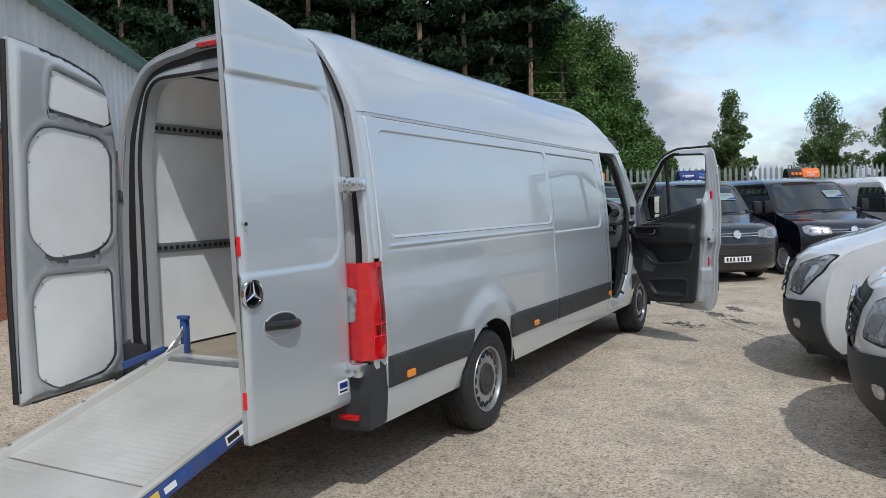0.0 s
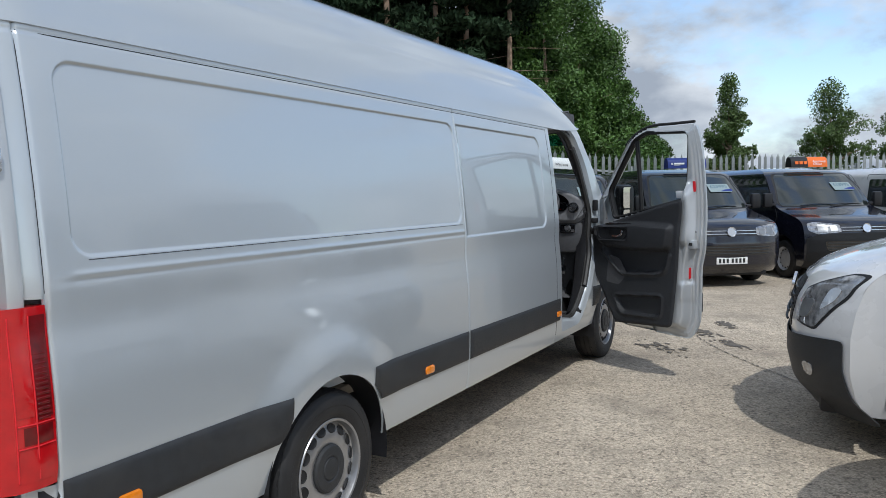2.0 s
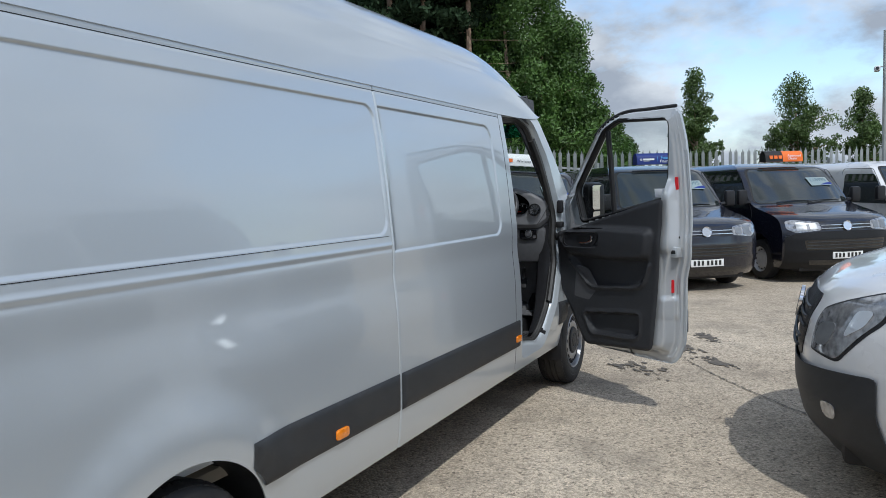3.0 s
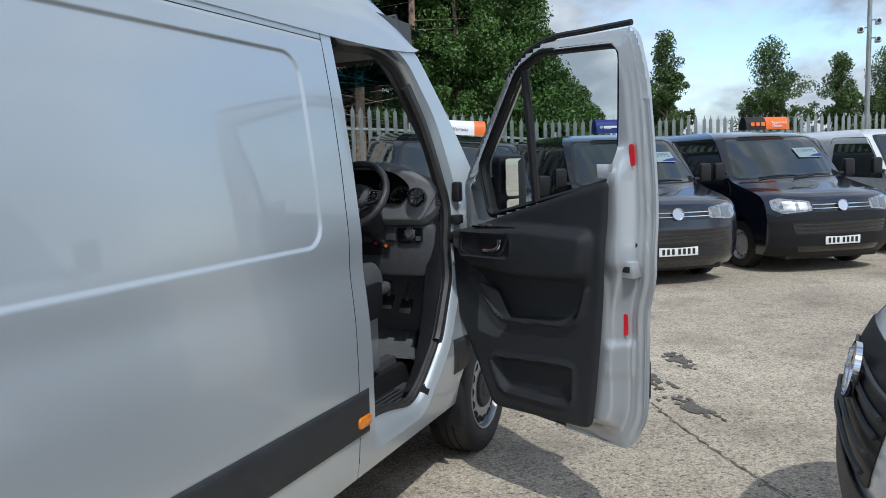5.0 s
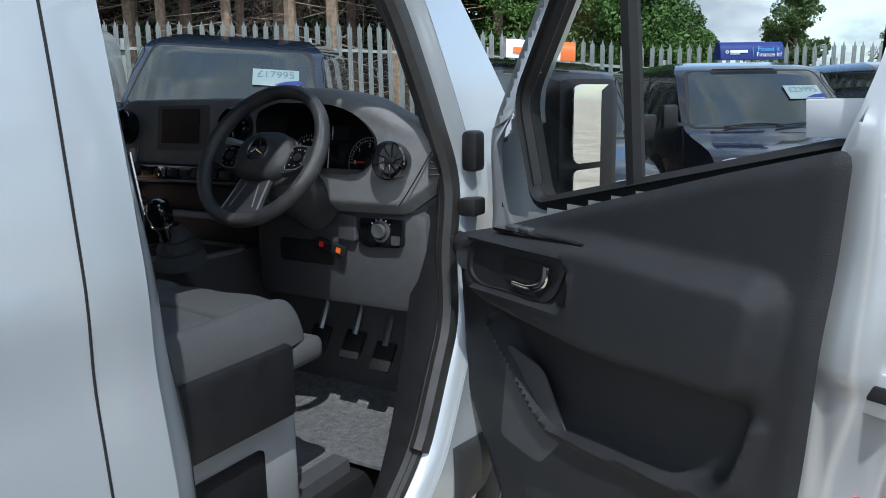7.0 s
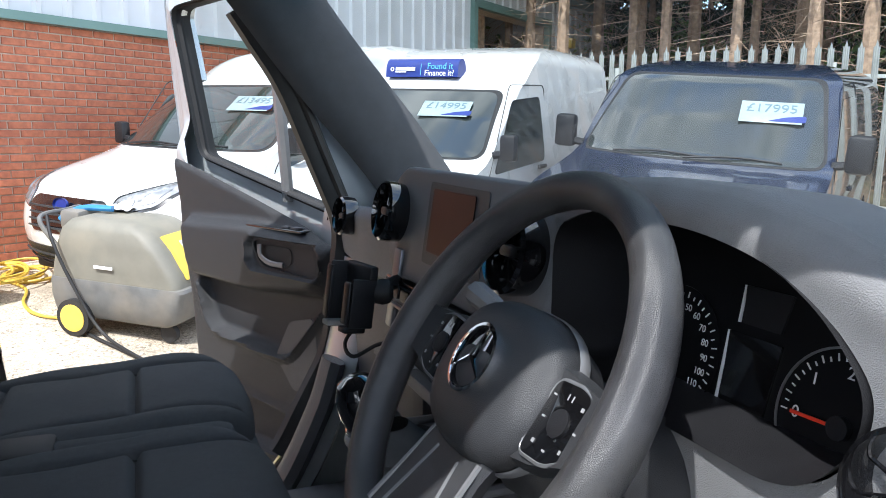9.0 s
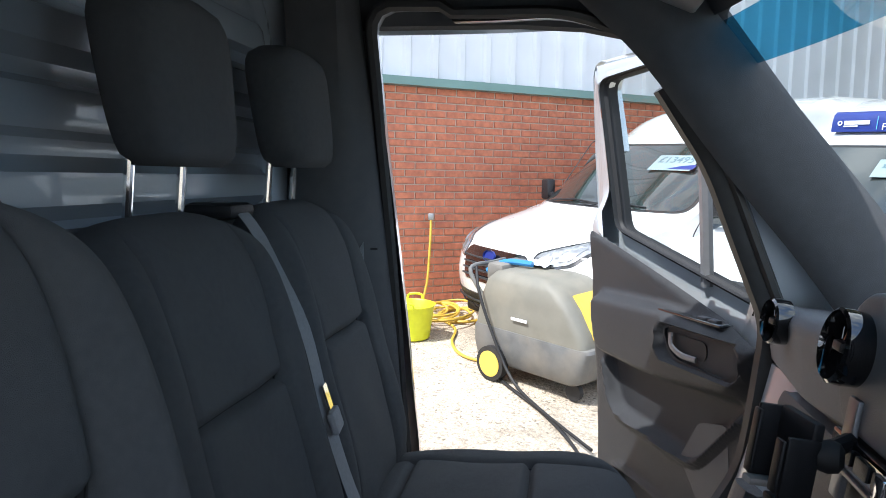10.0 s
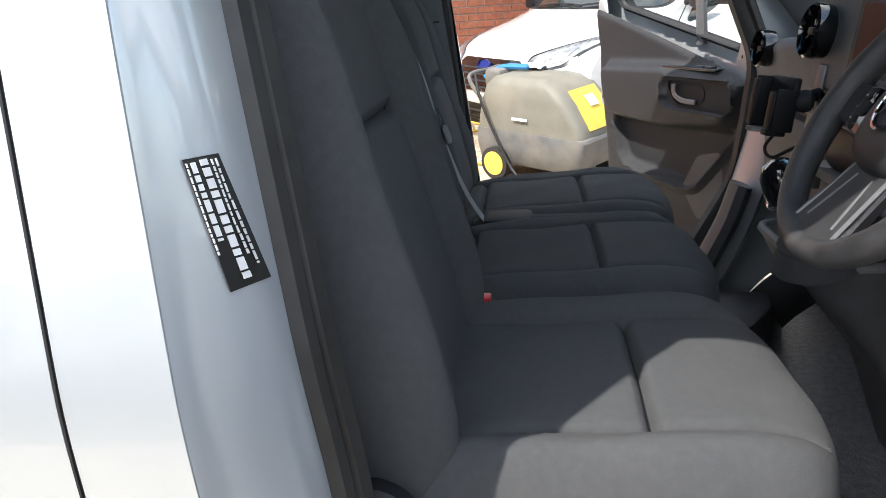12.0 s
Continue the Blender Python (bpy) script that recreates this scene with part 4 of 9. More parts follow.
def aperture(mirror):
    rings = []
    for by, dx in ((-0.004, 0.001), (0.004, 0.004), (0.010, 0.010), (0.025, 0.018), (0.048, 0.034), (0.068, 0.05), (0.080, 0.066), (0.086, 0.082), (0.088, 0.11)):
        rings.append([(-float(smooth_inset(z)) - float(plan_taper(y)) - dx * (1.0 - 0.4 * float(sstep(4.8, 5.25, y))), y, z) for y, z in ring_in(by)])
    bm = bm_loft(rings, False, True)
    if mirror:
        flip_x(bm, MID)
    ap = part("door_aperture", bm, SILVER, van, "silver door aperture", angle=60)
    for by, dx, r in (((0.09, 0.098, 0.014), (0.097, 0.122, 0.017)) if not mirror else ((0.05, 0.098, 0.012), (0.055, 0.12, 0.014))):
        pts = [(-float(smooth_inset(z)) - dx * (1.0 - 0.4 * float(sstep(4.8, 5.25, y))), y, z) for y, z in ring_in(by)]
        bm = bm_tube(pts + [pts[0]], r, 7, 0)
        if mirror:
            flip_x(bm, MID)
        part("aperture_seal", bm, SEAL, ap, "dark rubber seal")
    front = [(-float(smooth_inset(z)) - 0.052, y, z) for y, z in ring_in(0.10) if y > 5.15 and 0.72 < z < 1.97]
    k0 = max(range(len(front)), key=lambda k: (Vector(front[k]) - Vector(front[k - 1])).length)
    front = front[k0:] + front[:k0]
    bm = bm_tube(front, 0.03, 8, 0, (0.034, 0.024, (0, 1, 0.5)))
    if mirror:
        flip_x(bm, MID)
    part("pillar_cover", bm, SEAL, ap, "dark cover along the windscreen pillar")


for mirror in (False, True):
    aperture(mirror)


def pillar_trims(mirror):
    def put(name, bm, material=HEADLINER, label=""):
        if mirror:
            flip_x(bm, MID)
        return part(name, bm, material, van, label)
    put("a_pillar_trim", bm_tube([(-0.125, 5.845, 1.40), (-0.135, 5.695, 1.6), (-0.155, 5.488, 1.84), (-0.19, 5.30, 2.07), (-0.24, 5.15, 2.2)], 0.05, 10, 4, (0.104, 0.036, (0, 1, 0.65))), HEADLINER, "dark windscreen pillar trim")
    bt = put("b_pillar_trim", bm_loft([[(-0.125 - o, 4.695 - k, z), (-0.145 - o, 4.69 - k, z), (-0.165 - o, 4.67 - k, z), (-0.20 - o, 4.55, z), (-0.20 - o, 4.43, z), (-0.11 - o, 4.43, z), (-0.12 - o, 4.65 - k, z)] for z, o, k in ((0.62, 0, -0.01), (1.1, 0.01, 0.0), (1.5, 0.03, 0.045), (1.9, 0.06, 0.085), (2.2, 0.10, 0.12))]), DASHLOW, "dark door pillar trim")
    bm = bm_box(-0.205, -0.197, 4.50, 4.63, 1.555, 1.56, 0.001)
    if mirror:
        flip_x(bm, MID)
    part("trim_joint", bm, RUBBER, bt)
    put("header_trim", bm_loft([[(-0.108 - q, y, 2.085 - dz), (-0.124 - q, y, 2.092 - dz), (-0.15 - q, y, 2.15 - dz), (-0.20 - q, y, 2.225 - dz), (-0.27 - q, y, 2.25 - dz), (-0.27 - q, y, 2.29), (-0.15, y, 2.25)] for y, dz, q in ((4.42, 0, 0), (4.7, 0, 0), (4.95, 0, 0), (5.1, 0.01, 0.005), (5.22, 0.035, 0.01), (5.34, 0.09, 0.015), (5.40, 0.13, 0.02))]), HEADLINER, "dark header trim")


for mirror in (False, True):
    pillar_trims(mirror)
part("headliner", bm_sheet(np.linspace(-1, 1, 15), grid(4.44, 5.42, 0.07), lambda a, y: (MID + a * 0.83, y, 2.24 + 0.16 * (1 - a ** 4) * np.clip((5.5 - y) / 0.8, 0.2, 1)), (), 0.01), HEADLINER, van, "dark cab headliner")
part("screen_header", bm_sheet(np.linspace(-1, 1, 15), np.linspace(0, 1, 4), lambda a, v: (MID + a * 0.86, 5.36 + 0.10 * (1 - a * a) - 0.12 * v, 2.09 + 0.17 * v), (), 0.02), HEADLINER, van)


def visor(x0, x1):
    v = part("sun_visor", bm_box(x0, x1, -0.10, 0.10, -0.012, 0.012, 0.011, pose(0, 5.24, 2.135, -20, 0, 0), 3), VISOR, van, "pale grey sun visor folded up")
    return v


visor(-1.86, -1.3)
visor(-0.72, -0.2)
part("overhead_tray", bm_box(-1.75, -1.2, 4.72, 5.02, 2.17, 2.25, 0.03), DASHLOW, van, "dark overhead storage tray")
part("mirror_boss", bm_lathe([(0.05, 0), (0.045, 0.03), (0.02, 0.05), (0, 0.05)], 20, pose(MID, 5.42, 2.06, 180, 0, 0)), DASHLOW, van)


# bulkhead between cab and load space
def bulk_place(x, z):
    rib = 0.0
    inside = sstep(0.0, -0.05, sd_box(-1.72, -0.32, 1.0, 2.13, 0.16)(x, z))
    rib = 0.028 * inside * (0.5 + 0.5 * np.tanh(3.2 * (np.sin(np.asarray(z) * 2 * math.pi / 0.105) + 0.35)))
    frame_ = 0.026 * sstep(0.025, -0.01, sd_box(-1.78, -0.26, 0.95, 2.19, 0.2)(x, z))
    ring = 0.010 * np.exp(-((sd_box(-1.78, -0.26, 0.95, 2.19, 0.2)(x, z) + 0.035) / 0.012) ** 2)
    return x, 4.41 - frame_ + rib + ring, z


bm = bm_sheet(grid(-1.93, -0.09, 0.016), grid(0.55, 2.6, 0.011), bulk_place, (lambda x, z: -OUT(x, z) - 0.04,))
bmesh.ops.reverse_faces(bm, faces=bm.faces)
part("bulkhead", bm, BULKHEAD, van, "grey ribbed steel bulkhead")
part("bulkhead_back", bm_sheet(grid(-1.9, -0.12, 0.04), grid(0.62, 2.6, 0.04), lambda x, z: (x, 4.365 + 0 * x, z), (lambda x, z: -OUT(x, z) - 0.05,)), WHITEPLY, van, "white load-side face of the bulkhead")


# ---------------------------------------------------------------- doors of the cab
DOOR_OUT = round_poly([(0.27, 0.40), (1.0, 0.37), (1.055, 0.5), (1.06, 0.96), (1.10, 1.10), (1.115, 1.45), (1.11, 1.88), (1.08, 2.10), (0.62, 2.10), (0.43, 2.03), (0.22, 1.76), (0.03, 1.50), (0.02, 1.30), (0.02, 0.88)], [0.08, 0.05, 0.05, 0.05, 0.05, 0.05, 0.05, 0.07, 0.08, 0.08, 0.05, 0.06, 0.05, 0.06], 5)
WINDOW = round_poly([(0.19, 1.325), (0.965, 1.50), (1.02, 2.035), (0.60, 2.055), (0.46, 1.995), (0.145, 1.575)], [0.05, 0.04, 0.06, 0.04, 0.04, 0.05], 5)
TRIMLINE = round_poly([(0.29, 0.43), (0.88, 0.45), (0.985, 1.50), (0.80, 1.455), (0.50, 1.375), (0.2, 1.29), (0.04, 1.255), (0.03, 0.87)], [0.05, 0.05, 0.03, 0.05, 0.05, 0.05, 0.03, 0.06], 5)
ARMREST = sd_poly(round_poly([(0.045, 1.275), (0.5, 1.30), (0.90, 1.285), (0.86, 1.085), (0.55, 1.07), (0.15, 1.115)], 0.05, 5))
POCKET = sd_poly(round_poly([(0.13, 1.10), (0.36, 0.865), (0.80, 0.895), (0.865, 1.09), (0.5, 1.085)], 0.06, 5))
LOWPOCKET = sd_poly(round_poly([(0.28, 0.665), (0.36, 0.52), (0.77, 0.53), (0.78, 0.70)], 0.05, 5))
CUP = sd_box(0.12, 0.48, 1.155, 1.262, 0.05)


def cab_door(mirror):
    D, N, H = Vector((0.906, -0.423, 0)), Vector((0.423, 0.906, 0)), Vector((-0.02, 5.63, 0))
    if mirror:
        D, N, H = Vector((-0.888, -0.460, 0)), Vector((-0.460, 0.888, 0)), Vector((2 * MID - H.x, 5.70, 0.055))
    m = Matrix((D, N, Vector((0, 0, 1)))).transposed().to_4x4()
    m.translation = H

    def fix(bm):
        bmesh.ops.transform(bm, matrix=m, verts=bm.verts)
        if mirror:
            bmesh.ops.reverse_faces(bm, faces=bm.faces)
        return bm
    out, win, trim = sd_poly(DOOR_OUT), sd_poly(WINDOW), sd_poly(TRIMLINE)

    def skin(u, z):
        edge = np.clip(-out(u, z) / 0.05, 0, 1)
        return u, 0.088 - smooth_inset(z) - 0.012 * (1 - edge) ** 2, z
    bm = bm_sheet(grid(0.0, 1.13, 0.018), grid(0.34, 2.13, 0.018), skin, (lambda u, z: -out(u, z), win))
    thicken(bm, -0.03)
    door = part("cab_door", fix(bm), SILVER, van, "open silver cab door")

    # inner pressing, seen as the silver rim round the trim
    def inner(u, z):
        d = -out(u, z)
        step = 0.012 * sstep(0.018, 0.024, d) + 0.008 * sstep(0.045, 0.050, d) + 0.010 * sstep(0.064, 0.085, d)
        low = sstep(1.40, 1.30, z) * sstep(0.9, 0.95, u)
        wav = 0.016 * low * sstep(0.03, 0.06, d) * (sstep(1.16, 1.12, z) - sstep(0.84, 0.80, z) + 0.5 * sstep(0.70, 0.66, z))
        deep = 0.062 * sstep(0.062, 0.115, d) * sstep(1.66, 1.50, z)
        return u, 0.045 - smooth_inset(z) * 0.95 - step - deep + wav, z
    bm = bm_sheet(np.concatenate([grid(0.0, 0.93, 0.0155), grid(0.936, 1.13, 0.006)]), grid(0.34, 2.13, 0.0145), inner, (lambda u, z: -out(u, z) + 0.008, lambda u, z: win(u, z) - 0.0, lambda u, z: trim(u, z) + 0.055))
    bmesh.ops.reverse_faces(bm, faces=bm.faces)
    part("inner_pressing", fix(bm), SILVER_IN, door, angle=60)
    # edge closing strip
    line = [(u, z) for u, z in DOOR_OUT]
    part("door_edge", fix(bm_loft([[(u, 0.075 - float(smooth_inset(z)), z) for u, z in line], [(u, 0.043 - 0.95 * float(smooth_inset(z)), z) for u, z in line]], False, True)), SILVER, door)

    def trim_place(u, z):
        w = -0.082 - smooth_inset(z) * 0.9
        w = w - 0.05 * sstep(0.02, -0.025, ARMREST(u, z))
        w = w + 0.03 * sstep(0.006, -0.02, POCKET(u, z)) - 0.018 * np.exp(-((POCKET(u, z) - 0.012) / 0.012) ** 2) * (np.asarray(z) < 1.05)
        w = w + 0.03 * sstep(0.004, -0.012, LOWPOCKET(u, z)) - 0.01 * np.exp(-((LOWPOCKET(u, z) - 0.01) / 0.012) ** 2)
        w = w + 0.022 * sstep(0.008, -0.012, CUP(u, z)) - 0.006 * np.exp(-((CUP(u, z) - 0.006) / 0.006) ** 2)
        w = w + 0.012 * (1 - np.clip(-trim(u, z) / 0.025, 0, 1)) ** 2
        return u, w, z
    bm = bm_sheet(grid(0.0, 1.0, 0.0115), grid(0.40, 1.52, 0.0115), trim_place, (lambda u, z: -trim(u, z),))
    bmesh.ops.reverse_faces(bm, faces=bm.faces)
    tr = part("door_trim", fix(bm), DOORTRIM, door, "dark grey moulded door trim with pockets", angle=60)
    def fix_in(bm):
        bmesh.ops.translate(bm, vec=(0, -0.043, 0), verts=bm.verts)
        return fix(bm)

    def loop(pts, w):
        return [(u, w, z) for u, z in pts]
    o0, o1 = round_poly([(0.125, 1.175), (0.175, 1.148), (0.42, 1.158), (0.475, 1.262), (0.145, 1.262)], [0.03, 0.03, 0.05, 0.04, 0.03], 5), round_poly([(0.140, 1.182), (0.182, 1.160), (0.412, 1.169), (0.462, 1.252), (0.156, 1.252)], [0.03, 0.03, 0.05, 0.04, 0.03], 5)
    bm = bm_loft([loop(o0, -0.078), loop(o0, -0.092), loop(o1, -0.094), loop(o1, -0.086)], False, True)
    bz_ = part("handle_bezel", fix_in(bm), DOORTRIM, tr, "moulded bezel round the door handle")
    bmesh_panel = bm_prism(o1, -0.086, -0.080, lambda u, v, t: (u, t, v))
    part("bezel_panel", fix_in(bmesh_panel), DOORTRIM, bz_)
    part("handle_cup", fix_in(bm_prism(round_poly([(0.262, 1.185), (0.408, 1.185), (0.432, 1.240), (0.262, 1.240)], [0.025, 0.03, 0.025, 0.025], 5), -0.0885, -0.082, lambda u, v, t: (u, t, v))), RUBBER, bz_)
    part("door_pull", fix_in(bm_tube([(0.30, -0.092, 1.184), (0.36, -0.098, 1.186), (0.405, -0.100, 1.205), (0.412, -0.098, 1.240)], 0.007, 8, 5, (0.009, 0.005, (0, 0, 1)))), CHROME if not mirror else SATIN, bz_, "door release lever")
    part("switch_panel", fix_in(bm_box(0.22, 0.50, -0.085, -0.04, 1.288, 1.297, 0.003)), GLOSSBLACK, tr, "window switch panel")
    for k in range(2):
        part("window_switch", fix_in(bm_box(0.25 + k * 0.045, 0.285 + k * 0.045, -0.075, -0.05, 1.295, 1.304, 0.003)), DASHLOW, tr)
    part("grab_recess", fix_in(bm_box(0.36, 0.48, -0.078, -0.048, 1.294, 1.299, 0.003)), RUBBER, tr)
    sp = round_poly([(0.19, 0.78), (0.33, 0.76), (0.42, 0.86), (0.34, 0.99), (0.22, 1.02)], 0.02)
    part("speaker_grille", fix_in(bm_sheet(grid(0.17, 0.44, 0.012), grid(0.74, 1.04, 0.012), lambda u, z: (u, -0.040 - smooth_inset(z) * 0.9 + 0 * u, z), (lambda u, z: -sd_poly(sp)(u, z),), 0.004)), DASHLOW, tr, "black perforated speaker grille")
    gl = part("door_window", fix(bm_sheet(grid(0.14, 1.02, 0.05), grid(1.3, 2.05, 0.05), lambda u, z: (u, 0.066 - smooth_inset(z), z), (lambda u, z: -win(u, z) - 0.012,))), GLASS, door, "clear door window glass")
    gl.visible_shadow = False
    wl = WINDOW + [WINDOW[0]]
    part("window_seal", fix(bm_tube([(u, 0.05 - float(smooth_inset(z)), z) for u, z in wl], 0.014 if mirror else 0.02, 6, 0)), RUBBER, door, "black window seal")
    mid_u, mid_z = sum(u for u, z in WINDOW) / len(WINDOW), sum(z for u, z in WINDOW) / len(WINDOW)
    hole = [(mid_u + (u - mid_u) * 0.985, mid_z + (z - mid_z) * 0.985) for u, z in WINDOW]
    part("window_channel", fix(bm_loft([[(u, w - float(smooth_inset(z)), z) for u, z in hole] for w in (0.02, 0.095)], False, True)), RUBBER, door, "black channel round the window glass")
    part("quarter_bar", fix(bm_tube([(0.485, 0.055 - 0.02, 1.36), (0.485, 0.055 - 0.05, 1.7), (0.485, 0.055 - 0.085, 1.99)], 0.02, 7, 3)), RUBBER if not mirror else SATIN, door, "window dividing bar")
    if not mirror:
        part("frame_cap", fix(bm_tube([(0.36, 0.062 - float(smooth_inset(1.95)), 1.965), (0.47, 0.062 - float(smooth_inset(2.04)), 2.045), (0.64, 0.062 - float(smooth_inset(2.1)), 2.103), (0.85, 0.062 - float(smooth_inset(2.1)), 2.106), (1.06, 0.062 - float(smooth_inset(2.1)), 2.106)], 0.012, 6, 4)), RUBBER, door, "black rubber on the door top")
    for z0, z1, uu in () if mirror else ((1.555, 1.64, 1.045), (0.855, 0.945, 0.985)):
        part("door_reflector", fix(bm_prism(round_poly([(uu - 0.012, z0), (uu + 0.012, z0), (uu + 0.012, z1), (uu - 0.012, z1)], 0.01), -0.003, 0.001, lambda u, v, t: (u, 0.012 - 0.95 * float(smooth_inset(v)) + t, v))), REDREFLECT, door, "red reflector strip")
    lt = part("latch", fix(bm_box(0.985, 1.05, -0.03, 0.04, 1.10, 1.17, 0.006)), SILVER_IN, door, "door latch")
    part("latch_claw", fix(bm_box(1.0, 1.035, -0.034, -0.02, 1.125, 1.15, 0.003)), RUBBER, lt)
    part("plug", fix(bm_lathe([(0.012, 0), (0.010, 0.003), (0, 0.003)], 12, pose(1.035, 0.008, 1.235, 90, 0, 0))), RUBBER, door)
    part("outer_handle", fix(bm_tube([(0.86, 0.085, 1.20), (0.92, 0.125, 1.20), (1.02, 0.125, 1.20), (1.07, 0.085, 1.20)], 0.016, 8, 4)), BLACKPLASTIC, door, "black outer door handle")
    part("door_rub_band", fix(bm_box(0.1, 1.05, 0.08, 0.10, 0.58, 0.74, 0.008)), DARKPLASTIC, door)
    # wing mirror
    mi = part("wing_mirror", fix(bm_box(0.10, 0.20, 0.085, 0.30, 1.30, 1.63, 0.04)), BLACKPLASTIC, door, "black wing mirror")
    part("mirror_arm", fix(bm_tube([(0.13, 0.05, 1.36), (0.14, 0.12, 1.36)], 0.035, 8, 2)), BLACKPLASTIC, mi)
    q = pose(0.202, 0.193, 0, 0, 0, 12)
    part("mirror_glass", fix(bm_prism(round_poly([(-0.088, 1.42), (0.088, 1.42), (0.088, 1.605), (-0.088, 1.605)], 0.03), 0.0, 0.004, lambda a, b, t: tuple(q @ Vector((t, a, b))))), MIRROR, mi, "mirror glass")
    part("wide_mirror_glass", fix(bm_prism(round_poly([(-0.085, 1.325), (0.085, 1.325), (0.085, 1.405), (-0.085, 1.405)], 0.02), 0.0, 0.004, lambda a, b, t: tuple(q @ Vector((t, a, b))))), MIRROR, mi, "small wide-angle mirror glass")
    # hinges and check strap
    for z in (0.72, 1.16):
        hg = part("hinge", fix(bm_box(-0.09, 0.05, 0.03, 0.075, z - 0.035, z + 0.035, 0.008)), SILVER_IN, door, "silver door hinge")
        part("hinge_pin", fix(bm_tube([(-0.01, 0.075, z - 0.05), (-0.01, 0.075, z + 0.05)], 0.011, 8, 0)), STEELDARK, hg)
    if not mirror:
        for z, name_ in ((1.075, "hinge_leaf"), (0.955, "check_strap"), (0.70, "hinge_leaf")):
            lf = part(name_, bm_box(-0.075, 0.01, 5.575, 5.625, z - (0.03 if name_ == "hinge_leaf" else 0.014), z + (0.03 if name_ == "hinge_leaf" else 0.014), 0.007), SILVER_IN if name_ == "hinge_leaf" else STEELDARK, door, "silver hinge leaf on the pillar" if name_ == "hinge_leaf" else "steel check strap")
            for dx in (-0.055, -0.025):
                part("hinge_bolt", bm_lathe([(0.009, 0), (0.009, 0.005), (0.004, 0.007), (0, 0.007)], 8, pose(dx, 5.575, z, 90, 0, 0)), STEELDARK, lf)
        part("pillar_socket", bm_box(-0.045, 0.005, 5.56, 5.62, 1.29, 1.335, 0.008), RUBBER, door)
        part("pillar_plug", bm_box(-0.04, 0.005, 5.57, 5.62, 1.40, 1.50, 0.012), BLACKPLASTIC, door)
        ribs_ = [(-0.085 + 0.012 * k, 5.560 - 0.004 * math.sin(k), 1.243 - 0.004 * k) for k in range(9)]
        for k, c_ in enumerate(ribs_):
            part("boot_rib", bm_lathe([(0.018, -0.004), (0.027, 0.0), (0.018, 0.004)], 14, pose(*c_, 0, 78, 0)), RUBBER, door)
        part("cable_boot", fix(bm_tube([(-0.11, -0.03, 1.235), (-0.05, -0.07, 1.225), (0.04, -0.045, 1.21)], 0.026, 10, 5)), RUBBER, door, "ribbed black cable boot")
    return door


cab_door(False)
cab_door(True)
part("paper_note", bm_box(-0.05, 0.05, -0.002, 0.002, -0.03, 0.03, 0.001, pose(0.80, 5.255, 1.535, 8, 0, -25)), PAPER, van, "folded paper in the window edge")


# ---------------------------------------------------------------- rear doors
REAR_LINE = [(0.0, 0.53), (0.80, 0.53), (0.80, 2.52), (0.62, 2.50), (0.40, 2.465), (0.125, 2.385), (0.035, 2.12), (0.0, 1.88)]


